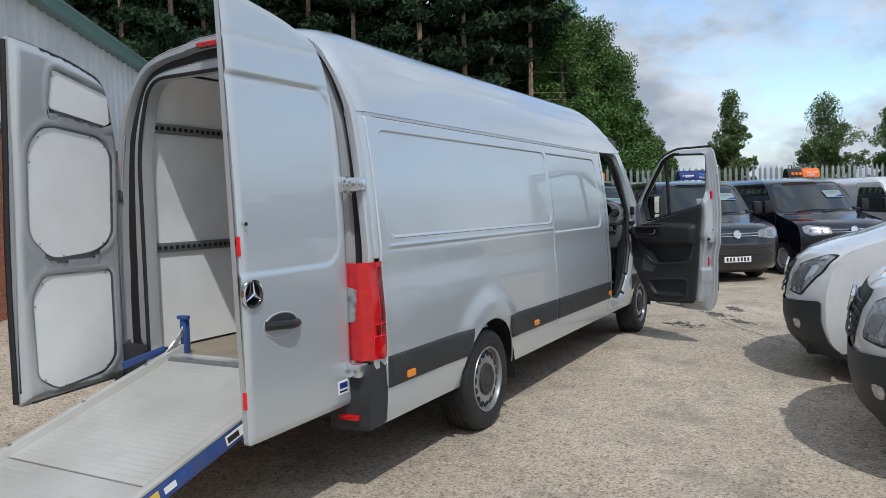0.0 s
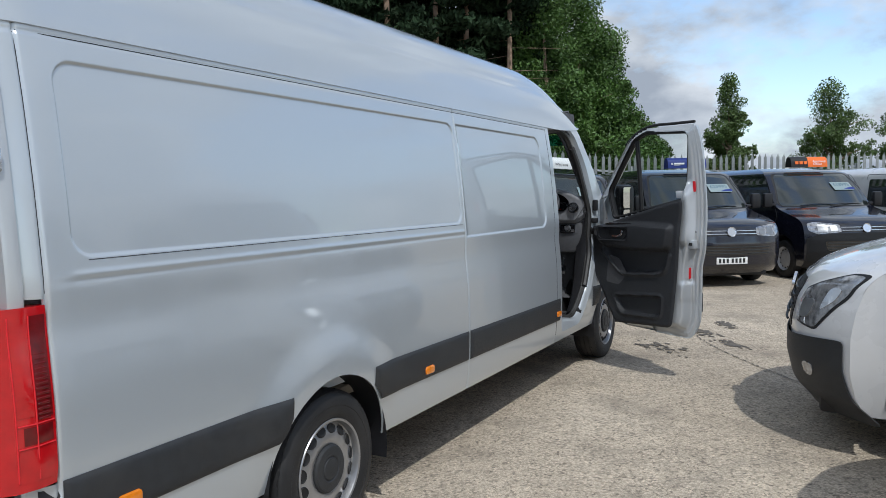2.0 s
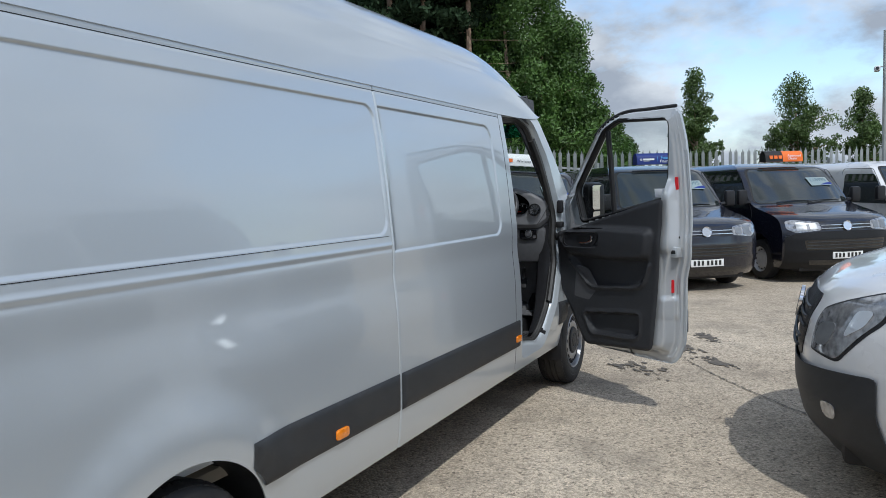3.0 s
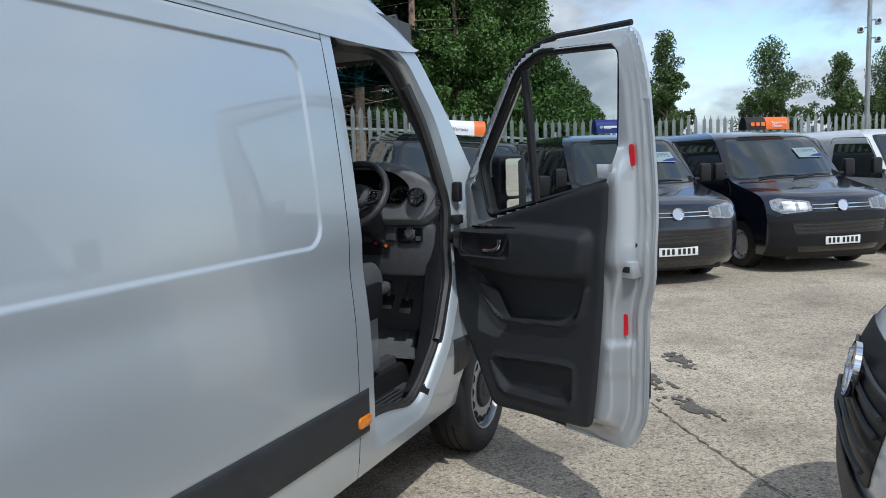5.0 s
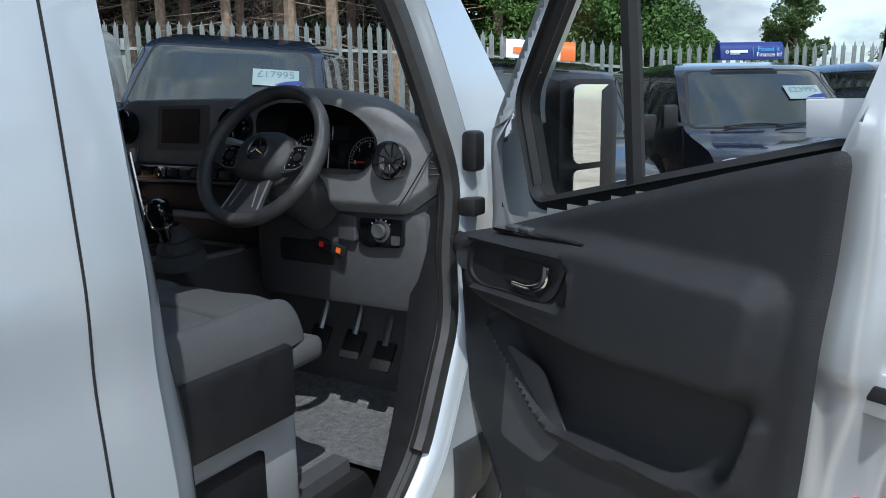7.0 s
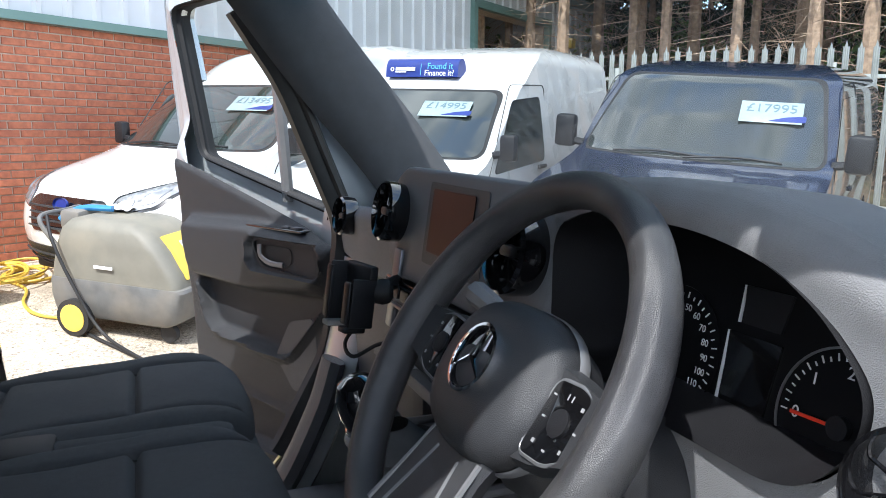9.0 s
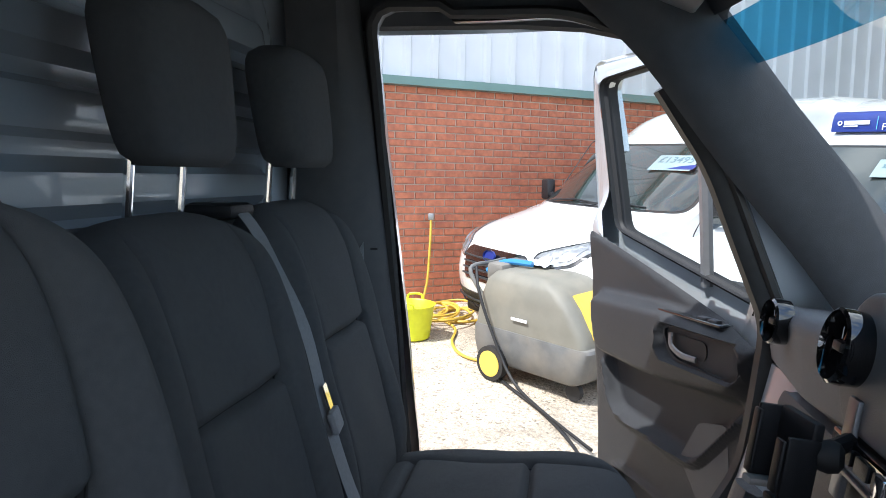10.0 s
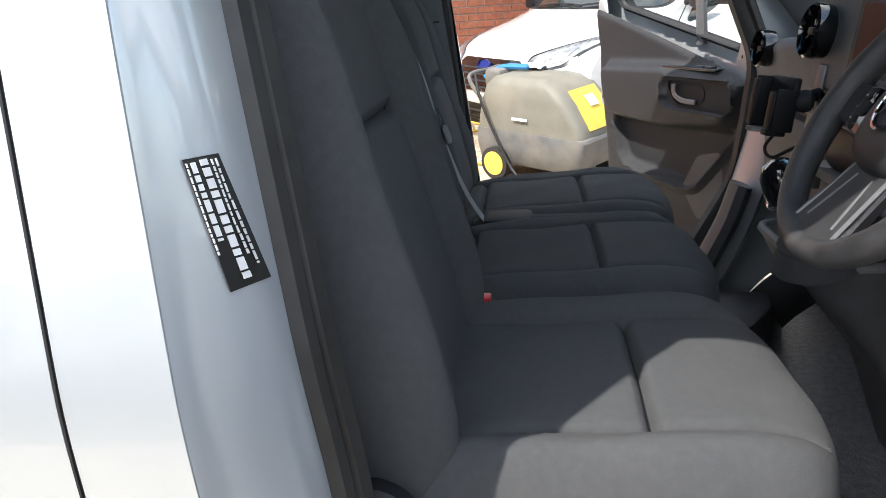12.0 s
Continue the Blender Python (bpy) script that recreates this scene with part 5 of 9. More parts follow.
def rear_door(hinge, closed, deg, mirror):
    """closed: the way from hinge to free edge when shut (+1 or -1 in x); opened by deg."""
    a = radians(deg)
    D = Vector((closed * math.cos(a), -math.sin(a), 0))
    N = Vector((-closed * math.sin(a), -math.cos(a), 0))       # outward side of the leaf
    m = Matrix((D, N, Vector((0, 0, 1)))).transposed().to_4x4()
    m.translation = hinge
    flip = m.determinant() < 0

    def fix(bm):
        bmesh.ops.transform(bm, matrix=m, verts=bm.verts)
        if flip:
            bmesh.ops.reverse_faces(bm, faces=bm.faces)
        return bm
    line = round_poly(REAR_LINE, [0.03, 0.02, 0.02, 0.02, 0.08, 0.09, 0.15, 0.2], 5)
    out = sd_poly(line)
    pan = sd_box(0.065, 1.2, 1.275, 2.16, 0.13)

    def skin(u, z):
        curve = 0.06 * np.clip((np.asarray(z) - 1.3) / 1.2, 0, 1) ** 1.6
        edge = np.clip(-out(u, z) / 0.04, 0, 1)
        d = -curve - 0.012 * (1 - edge) ** 2
        d = d - 0.009 * sstep(0.004, -0.009, pan(u, z))
        for zz in (2.16, 2.34):
            d = d - 0.006 * np.exp(-((np.asarray(z) - zz + 0.03 * np.asarray(u)) / 0.012) ** 2)
        return u, d, z
    bm = bm_sheet(grid(-0.01, 0.82, 0.0115), grid(0.51, 2.54, 0.0115), skin, (lambda u, z: -out(u, z),))
    thicken(bm, -0.02)
    door = part("rear_door", fix(bm), SILVER, van, "open silver rear door", angle=45)

    # inner pressing with three boarded apertures
    boards = [round_poly([(0.08, 2.09), (0.57, 2.16), (0.545, 2.40), (0.10, 2.30)], 0.045, 5),
              round_poly([(0.08, 1.42), (0.22, 1.335), (0.56, 1.31), (0.71, 1.45), (0.71, 1.95), (0.60, 2.08), (0.18, 2.04), (0.08, 1.95)], 0.08, 5),
              round_poly([(0.10, 0.68), (0.20, 0.60), (0.56, 0.57), (0.70, 0.66), (0.71, 1.12), (0.62, 1.24), (0.10, 1.23)], 0.045, 5)]
    sds = [sd_poly(b) for b in boards]

    def inner(u, z):
        curve = 0.06 * np.clip((np.asarray(z) - 1.3) / 1.2, 0, 1) ** 1.6
        edge = sstep(0.0, 0.05, -out(u, z))
        d = -0.035 - curve - 0.035 * edge
        for s in sds:
            d = d - 0.008 * np.exp(-((s(u, z) - 0.02) / 0.012) ** 2)
        return u, d, z
    bm = bm_sheet(grid(-0.01, 0.82, 0.016), grid(0.51, 2.54, 0.016), inner, [lambda u, z: -out(u, z) - 0.0] + sds)
    bmesh.ops.reverse_faces(bm, faces=bm.faces)
    part("inner_pressing", fix(bm), SILVER_IN, door, angle=60)
    part("door_edge", fix(bm_loft([[(u, -0.012 - 0.06 * max(0.0, (z - 1.3) / 1.2) ** 1.6, z) for u, z in line], [(u, -0.038 - 0.06 * max(0.0, (z - 1.3) / 1.2) ** 1.6, z) for u, z in line]], False, True)), SILVER_IN, door)
    for b, s in zip(boards, sds):
        us, zs = [p[0] for p in b], [p[1] for p in b]
        bm = bm_sheet(grid(min(us) - 0.03, max(us) + 0.03, 0.02), grid(min(zs) - 0.03, max(zs) + 0.03, 0.02), lambda u, z: (u, -0.060 - 0.06 * np.clip((z - 1.3) / 1.2, 0, 1) ** 1.6, z), (lambda u, z: -s(u, z) - 0.012,), 0.006)
        bd = part("door_board", fix(bm), WHITEPLY, door, "white door lining board")
        cu, cz = sum(us) / len(us), sum(zs) / len(zs)
        for k in range(0, len(b), 6):
            u, z = b[k][0] + (cu - b[k][0]) * 0.06, b[k][1] + (cz - b[k][1]) * 0.05
            part("screw", fix(bm_lathe([(0.006, 0), (0.004, 0.003), (0, 0.003)], 8, pose(u, -0.066 - 0.06 * max(0.0, (z - 1.3) / 1.2) ** 1.6, z, 90, 0, 0))), STEELDARK, bd)
    if closed > 0:
        part("edge_seal", fix(bm_tube([(0.808, -0.02, 0.55), (0.808, -0.02, 1.3), (0.808, -0.05, 1.9), (0.808, -0.075, 2.5)], 0.016, 6, 4)), RUBBER, door, "black rubber edge seal")
    for z0, z1 in ((0.68, 0.78), (1.35, 1.46)):
        part("door_reflector", fix(bm_box(0.796, 0.8035, -0.031, -0.010, z0 + 0.012, z1 - 0.012, 0.002)), REDREFLECT, door, "red reflector strip")
    for z in (0.715, 1.68):
        hg = part("hinge", fix(bm_box(-0.075, 0.055, -0.03, 0.016, z - 0.042, z + 0.042, 0.010)), STEELBRIGHT, door, "bright metal hinge")
        for du in (-0.05, -0.02, 0.035):
            part("hinge_bolt", fix(bm_lathe([(0.010, 0.0), (0.010, 0.005), (0.004, 0.007), (0, 0.007)], 8, pose(du, 0.016, z + 0.018, -90, 0, 0))), STEELDARK, hg)
        part("hinge_pin", fix(bm_tube([(0.0, 0.012, z - 0.045), (0.0, 0.012, z + 0.045)], 0.013, 8, 0)), STEELDARK, hg)
        part("hinge_stay", fix(bm_box(-0.05, 0.0, -0.02, 0.02, z - 0.018, z + 0.018, 0.005)), STEELDARK, hg)
    if closed < 0:
        bz = part("badge", fix(bm_lathe([(0.062, 0), (0.062, 0.012), (0.054, 0.014), (0.05, 0.008), (0, 0.008)], 32, pose(0.755, 0.0, 1.195, -90, 0, 0))), GLOSSBLACK, door, "round black and chrome badge")
        part("badge_ring", fix(bm_lathe([(0.063, 0.002), (0.063, 0.015), (0.055, 0.016), (0.054, 0.012)], 32, pose(0.755, 0.0, 1.195, -90, 0, 0))), CHROME, bz)
        for k in range(3):
            an = radians(90 + 120 * k)
            part("badge_bar", fix(bm_tube([(0.755, 0.014, 1.195), (0.755 + 0.05 * math.cos(an), 0.012, 1.195 + 0.05 * math.sin(an))], [0.009, 0.003], 6, 0)), CHROME, bz)
        oval = pose(0.56, 0.0, 1.032, -90, 0, 0) @ Matrix.Diagonal((1.2, 0.58, 1, 1))
        hc = part("handle_cup", fix(bm_lathe([(0.104, -0.004), (0.104, 0.003), (0.099, 0.0045), (0.094, 0.003), (0.094, 0.0015), (0, 0.0012)], 40, oval)), SILVER_IN, door, "recessed oval handle cup")
        # the cup is almost flat: a dark upper half imitates the shade of its hollow
        part("cup_shade", fix(bm_prism([(0.56 + 0.108 * math.cos(k), 1.036 + 0.048 * math.sin(k)) for k in np.linspace(0, math.pi, 20)], 0.0016, 0.0028, lambda u, v, t: (u, t, v))), DARKPLASTIC, hc, "dark half-oval imitating shade in the handle recess")
        part("handle", fix(bm_tube([(0.675, 0.0, 1.04), (0.61, 0.028, 1.038), (0.52, 0.030, 1.03), (0.445, 0.0, 1.025)], 0.021, 10, 4)), BLACKPLASTIC, hc, "black door handle")
        stq = part("dealer_sticker", fix(bm_box(0.045, 0.135, 0.001, 0.003, 0.60, 0.67)), PAPER, door, "white dealer sticker")
        part("sticker_bar", fix(bm_box(0.055, 0.125, 0.003, 0.0045, 0.63, 0.66)), SIGNBLUE, stq)
        part("sticker_bar", fix(bm_box(0.055, 0.125, 0.003, 0.0045, 0.61, 0.62)), SIGNBLACK, stq)
        part("lock_button", fix(bm_lathe([(0.009, 0), (0.009, 0.004), (0, 0.004)], 12, pose(0.77, 0.0, 1.5, -90, 0, 0))), RUBBER, door)
    return door


rear_door(Vector((-0.112, 0.135, 0)), -1, 91.5, False)
rear_door(Vector((2 * MID + 0.085, 0.135, 0)), 1, 80, True)


# ---------------------------------------------------------------- loading ramp
def build_ramp():
    r = empty("loading_ramp")
    tagged(r, "ribbed aluminium loading ramp with blue steel edges", "ramp")
    top, foot = Vector((0, 0.30, 0.665)), Vector((0, -1.98, 0.02))
    d = (foot - top)
    L = d.length
    d.normalize()
    m = Matrix((Vector((1, 0, 0)), -d, Vector((1, 0, 0)).cross(-d))).transposed().to_4x4()
    m.translation = top

    def put(name, bm, material, label="", parent=r):
        bmesh.ops.transform(bm, matrix=m, verts=bm.verts)
        return part(name, bm, material, parent, label)
    X0, X1 = -1.60, -0.50
    for a, b in ((0.0, 1.18), (1.19, L)):
        deck = put("ramp_deck", bm_box(X0 + 0.03, X1 - 0.03, -b, -a, -0.03, 0.0, 0.003), ALU, "ribbed aluminium ramp deck")
        n = 28
        for k in range(n):
            y = -b + 0.04 + (b - a - 0.06) * k / n
            put("ramp_rib", bm_box(X0 + 0.04, X1 - 0.04, y, y + 0.005, 0.0, 0.001), ALU, "", deck)
    put("side_rail", bm_box(X0 - 0.02, X0 + 0.03, -L, 0.05, -0.06, 0.045, 0.006), ALU, "raised aluminium side rail")
    sr = put("side_rail", bm_box(X1 - 0.03, X1 + 0.01, -L, 0.05, -0.075, 0.012, 0.004), BLUESTEEL, "blue steel side rail")
    put("rail_top", bm_box(X1 - 0.034, X1 + 0.012, -L, 0.05, 0.012, 0.03, 0.004), ALU, "", sr)
    put("load_plate", bm_box(X1 + 0.010, X1 + 0.0135, -0.75, -0.56, -0.055, -0.005), SIGNWHITE, "small load plate", sr)
    put("load_plate_bar", bm_box(X1 + 0.0135, X1 + 0.015, -0.74, -0.66, -0.045, -0.015), SIGNBLACK, "", sr)
    put("warning_label", bm_box(X1 + 0.010, X1 + 0.0135, -1.30, -1.18, -0.06, -0.01), YELLOWP, "yellow warning label", sr)
    put("reflective_label", bm_box(X1 + 0.010, X1 + 0.0135, -1.15, -1.08, -0.05, -0.02), SIGNWHITE, "", sr)
    for x in (X0 + 0.01,):
        for y in (-0.25, -0.7, -1.15, -1.6):
            put("bolt", bm_lathe([(0.011, 0), (0.011, 0.006), (0, 0.008)], 8, pose(x, y, 0.045)), STEELDARK)
    # hinge linkage and latch post on the left
    part("latch_post", bm_box(-1.60, -1.555, 0.33, 0.375, 0.66, 0.90, 0.006), BLUESTEEL, r, "blue latch post")
    part("latch_bar", bm_box(-1.615, -1.53, 0.32, 0.36, 0.88, 0.905, 0.006), BLUESTEEL, r)
    part("spring", bm_tube([(-1.60, 0.20, 0.66), (-1.585, 0.30, 0.76), (-1.575, 0.345, 0.83)], 0.017, 8, 4), CHROME, r, "gas spring")
    part("linkage", bm_box(-1.66, -1.635, 0.02, 0.34, 0.635, 0.68, 0.008, pose(0, 0, 0, 8, 0, 0)), BLUESTEEL, r, "blue hinge arm")
    part("hinge_bar", bm_tube([(-1.72, 0.22, 0.64), (-0.45, 0.22, 0.64)], 0.022, 10, 0), STEELDARK, r, "steel hinge bar")


build_ramp()


# ---------------------------------------------------------------- cab interior
part("cab_floor", bm_sheet(grid(-1.9, -0.12, 0.04), grid(4.44, 6.2, 0.04), lambda x, y: (x, y, 0.63 + 0.35 * np.clip((y - 5.72) / 0.4, 0, 1) ** 1.3), (sd_box(-0.345, 0.2, 4.7, 5.43, 0.03), sd_box(-2.3, 2 * MID + 0.345, 4.7, 5.43, 0.03)), 0.01), RUBBERMAT, van, "dark grey rubber cab floor")
for mirror in (False, True):
    bm = bm_loft([[(-0.08, y, 0.50), (-0.30, y, 0.50), (-0.31, y, 0.635), (-0.36, y, 0.64), (-0.36, y, 0.45), (-0.08, y, 0.45)] for y in (4.72, 4.9, 5.3, 5.42)])
    if mirror:
        flip_x(bm, MID)
    st = part("entry_step", bm, DASHLOW, van, "black moulded entry step")
    for k in range(5):
        bm = bm_box(-0.27 + k * 0.03, -0.255 + k * 0.03, 4.78, 5.30, 0.50, 0.504, 0.001)
        if mirror:
            flip_x(bm, MID)
        part("step_rib", bm, RUBBER, st)
    bm = bm_tube([(-0.09, 5.18, 0.52), (-0.11, 5.38, 0.66), (-0.125, 5.52, 0.95), (-0.12, 5.60, 1.3)], 0.03, 8, 5, (0.035, 0.12 if mirror else 0.07, (0, 1, 0)))
    if mirror:
        flip_x(bm, MID)
    part("kick_panel", bm, BLACKPLASTIC if not mirror else SILVER_IN, van)
    if not mirror:
        continue
    bm = bm_tube([(-0.20, 5.16, 0.60), (-0.21, 5.33, 0.68), (-0.22, 5.45, 0.90), (-0.22, 5.50, 1.05)], 0.03, 8, 5, (0.03, 0.05, (0, 1, 0)))
    if mirror:
        flip_x(bm, MID)
    part("sill_cover", bm, DASHLOW, van, "black sill cover")


def pad(m, w, l, t, bolster, seams, material, name, parent, label="", edge=3.0, nx=36, ny=40, across=(), waist=0.14, spread=0.15):
    """A stuffed cushion: x across, y along, z up; bolster raises its sides; seams are pressed lines along x, across along y."""
    def place(a, b):
        f = (1 - np.abs(a) ** (edge * 2)) * (1 - np.abs(b) ** (edge * 2))
        h = t * np.clip(f, 0, 1) ** 0.32
        side = np.exp(-((np.abs(a) - 0.84) / spread) ** 2)
        h = h + bolster * side * (1 - np.abs(b) ** 8)
        for s in seams:
            h = h - 0.014 * np.exp(-((b - s) / 0.03) ** 2) * sstep(0.66, 0.58, np.abs(a)) - 0.007 * np.exp(-((b - s) / 0.009) ** 2) * sstep(0.64, 0.60, np.abs(a))
        for s in across:
            line = s + 0.07 * (b * b - 0.4)
            h = h - 0.010 * np.exp(-((np.abs(a) - line) / 0.035) ** 2) * sstep(0.96, 0.85, np.abs(b)) - 0.007 * np.exp(-((np.abs(a) - line) / 0.011) ** 2) * sstep(0.96, 0.9, np.abs(b))
        h = h + 0.003 * np.sin(7 * a + 3 * b) * np.sin(5 * b + 1.7 * a)
        front = np.clip(b, 0, 1)
        return a * w / 2 * (1 - waist * front ** 4), b * l / 2 - 0.05 * np.abs(a) ** 3 * front ** 2, h
    ga = np.sin(np.linspace(-1, 1, nx * 2 + 1) * math.pi / 2)
    gb = np.sin(np.linspace(-1, 1, ny * 2 + 1) * math.pi / 2)
    fine = [v for s in across for k in np.linspace(-0.05, 0.09, 12) for v in (s + k, -s - k)]
    ga = np.unique(np.round(np.concatenate([ga, fine]), 3))
    gb = np.unique(np.round(np.concatenate([gb] + [np.linspace(s - 0.05, s + 0.05, 15) for s in seams]), 3))
    bm = bm_sheet(ga, gb, place)
    r = bm_box(-w / 2 + 0.004, w / 2 - 0.004, -l / 2 + 0.004, l / 2 - 0.004, -t * 0.55, 0.004, 0.02)
    tmp = bpy.data.meshes.new("tmp")
    r.to_mesh(tmp)
    r.free()
    bm.from_mesh(tmp)
    bpy.data.meshes.remove(tmp)
    bmesh.ops.transform(bm, matrix=m, verts=bm.verts)
    ob = part(name, bm, material, parent, label, angle=70)

    def stitch(a, b):
        q = place(np.array(a), np.array(b))
        part("seam", bm_tube([m @ Vector((float(x), float(y), float(z) + 0.0004)) for x, y, z in zip(*q)], 0.0016, 5, 0), RUBBER, ob)
    run = np.linspace(-0.6, 0.6, 25)
    for s in seams:
        stitch(run, np.full(25, s))
    for s in across:
        for side in (-1, 1):
            bb = np.linspace(-0.9, 0.9, 31)
            stitch(side * (s + 0.07 * (bb * bb - 0.4)), bb)
    return ob


def seat(cx, name, label, wide, top_z, y0, post_y, seam_back, seam_seat, gap):
    s = empty(name)
    s.parent = van
    s["label"] = label
    driver = wide > 0.48
    # cushion
    pad(pose(cx, 4.955, 1.035 if driver else 1.025, 2 if driver else 3, 0, 0), wide, 0.58, 0.10, 0.028 if driver else 0.016, (seam_seat, -0.66), SEATCLOTH, "seat_cushion", s, "", 2.6, across=(0.64,), waist=0.10)
    # backrest: local y runs up the back, z points forward
    up = Vector((0, -0.19 if driver else -0.20, 0.72)).normalized()
    fw = Vector((0, up.z, -up.y))
    mm = Matrix((Vector((-1, 0, 0)), up, fw)).transposed().to_4x4()
    mm.translation = Vector((cx, y0, 1.05 + (top_z - 1.05) / 2))
    pad(mm, wide * 1.0, (top_z - 1.0), 0.10, 0.046 if driver else 0.028, (seam_back,), SEATCLOTH, "backrest", s, "", 2.4, across=(0.62,), waist=0.2 if driver else 0.1, spread=0.17)
    # headrest with its posts
    for dx in (-gap / 2, gap / 2):
        part("headrest_post", bm_tube([(cx + dx, post_y, top_z - 0.04), (cx + dx, post_y + 0.018, top_z + 0.2)], 0.0065, 10, 0), CHROME, s, "chrome headrest post")
        part("post_guide", bm_box(cx + dx - 0.024, cx + dx + 0.024, post_y - 0.022, post_y + 0.022, top_z - 0.012, top_z + 0.010, 0.006), BLACKPLASTIC, s)
    hz0, hz1 = (top_z + 0.125, top_z + 0.34) if driver else (top_z + 0.085, top_z + 0.31)
    girth = 1.0 if driver else 0.84
    rings = []
    for i in range(17):
        f = i / 16
        z = hz0 + (hz1 - hz0) * f
        e = (1 - abs(2 * f - 1) ** 5) ** 0.4
        w = girth * (0.115 + 0.035 * math.sin(f * math.pi * 0.55)) * (0.80 + 0.20 * e)
        if f > 0.8:
            w *= 1 - 0.22 * ((f - 0.8) / 0.2) ** 2
        dp = (0.062 if driver else 0.056) * (0.62 + 0.38 * e)
        cyy = post_y + 0.046 - 0.03 * f
        rings.append([(cx + w * math.copysign(abs(math.cos(a)) ** 0.55, math.cos(a)), cyy + dp * math.copysign(abs(math.sin(a)) ** 0.6, math.sin(a)), z) for a in np.linspace(0, 2 * math.pi, 33)[:-1]])
    part("headrest", bm_loft(rings), SEATSIDE if driver else SEATCLOTH, s, "black padded headrest", angle=60)
    return s


drv = seat(-0.47, "driver_seat", "black cloth driver seat", 0.51, 1.71, 4.625, 4.568, 0.20, 0.24, 0.143)
mid = seat(-1.035, "middle_seat", "black cloth middle seat of the bench", 0.475, 1.655, 4.565, 4.505, 0.14, 0.22, 0.135)
seat(-1.512, "passenger_seat", "black cloth outer seat of the bench", 0.475, 1.66, 4.565, 4.500, 0.14, 0.22, 0.135)
sb = part("seat_box", bm_box(-0.72, -0.26, 4.66, 5.18, 0.63, 0.90, 0.02), SILVER_IN, drv, "light grey seat box")
part("seat_box_vent", bm_box(-0.262, -0.252, 4.80, 5.06, 0.68, 0.83, 0.01), BLACKPLASTIC, sb, "black cover with a label")
part("seat_side_cover", bm_box(-0.235, -0.200, 4.62, 5.12, 0.90, 1.065, 0.015), BLACKPLASTIC, drv, "black seat side cover")
part("recliner_wheel", bm_lathe([(0.055, 0), (0.055, 0.02), (0.045, 0.03), (0, 0.03)], 24, pose(-0.205, 4.715, 1.085, 0, 90, 0)), BLACKPLASTIC, drv, "black recliner wheel")
part("seat_frame", bm_box(-0.70, -0.25, 4.68, 5.16, 0.90, 1.0, 0.03), BLACKPLASTIC, drv)
part("bench_box", bm_box(-1.74, -0.78, 4.66, 5.12, 0.63, 0.99, 0.02), DASHLOW, mid, "black bench box")
part("cushion_bridge", bm_box(-1.315, -1.235, 4.74, 5.19, 1.03, 1.118, 0.03), SEATCLOTH, mid)
part("tray_slot", bm_box(-1.325, -1.225, 4.77, 4.89, 1.085, 1.124, 0.014), RUBBER, mid, "black storage slot between the seats")
# belts
belt = part("seat_belt", bm_tube([(-1.285, 4.44, 1.675), (-1.283, 4.525, 1.668), (-1.280, 4.628, 1.50), (-1.275, 4.682, 1.32), (-1.266, 4.735, 1.18), (-1.25, 4.80, 1.08)], 0.02, 8, 6, (0.023, 0.0018, (1, 0, 0))), BELT, van, "grey seat belt")
bq = pose(-1.275, 4.694, 1.318, -72, 0, 8)
part("belt_tongue", bm_box(-0.028, 0.028, -0.02, 0.02, -0.006, 0.008, 0.006, bq), BELT, belt, "grey belt tongue")
part("tongue_plate", bm_prism(round_poly([(-0.013, -0.065), (0.013, -0.065), (0.013, -0.018), (-0.013, -0.018)], 0.005), -0.001, 0.002, lambda u, v, t: tuple(bq @ Vector((u, v, t)))), CHROME, belt, "metal tongue plate")
part("belt_guide", bm_box(-1.335, -1.235, 4.44, 4.53, 1.655, 1.682, 0.012), BLACKPLASTIC, belt)
bl2 = part("belt_buckle", bm_box(-0.775, -0.74, 4.76, 4.82, 1.05, 1.115, 0.008), BLACKPLASTIC, van, "belt buckle with red button")
part("red_button", bm_box(-0.772, -0.743, 4.765, 4.815, 1.113, 1.122, 0.003), REDREFLECT, bl2, "red release button")
part("far_belt", bm_tube([(-1.84, 4.56, 1.95), (-1.80, 4.58, 1.5), (-1.76, 4.62, 1.12)], 0.02, 8, 5, (0.023, 0.0018, (0, 1, 0))), BELT, belt)


# ---- dashboard
def dash_top(x):
    return np.interp(-np.asarray(x), [0.05, 0.10, 0.15, 0.22, 0.28, 0.36, 0.45, 0.56, 0.64, 0.70, 0.76, 1.28, 1.34, 1.6, 1.95], [1.475, 1.50, 1.53, 1.562, 1.585, 1.603, 1.607, 1.60, 1.575, 1.535, 1.50, 1.50, 1.48, 1.47, 1.44])


def dash_lip(x):
    return np.interp(-np.asarray(x), [0.05, 0.075, 0.10, 0.14, 0.19, 0.30, 0.45, 0.60, 0.7, 0.76, 1.28, 1.34, 1.6, 1.95], [5.62, 5.565, 5.53, 5.50, 5.482, 5.475, 5.468, 5.475, 5.505, 5.53, 5.53, 5.56, 5.53, 5.56])


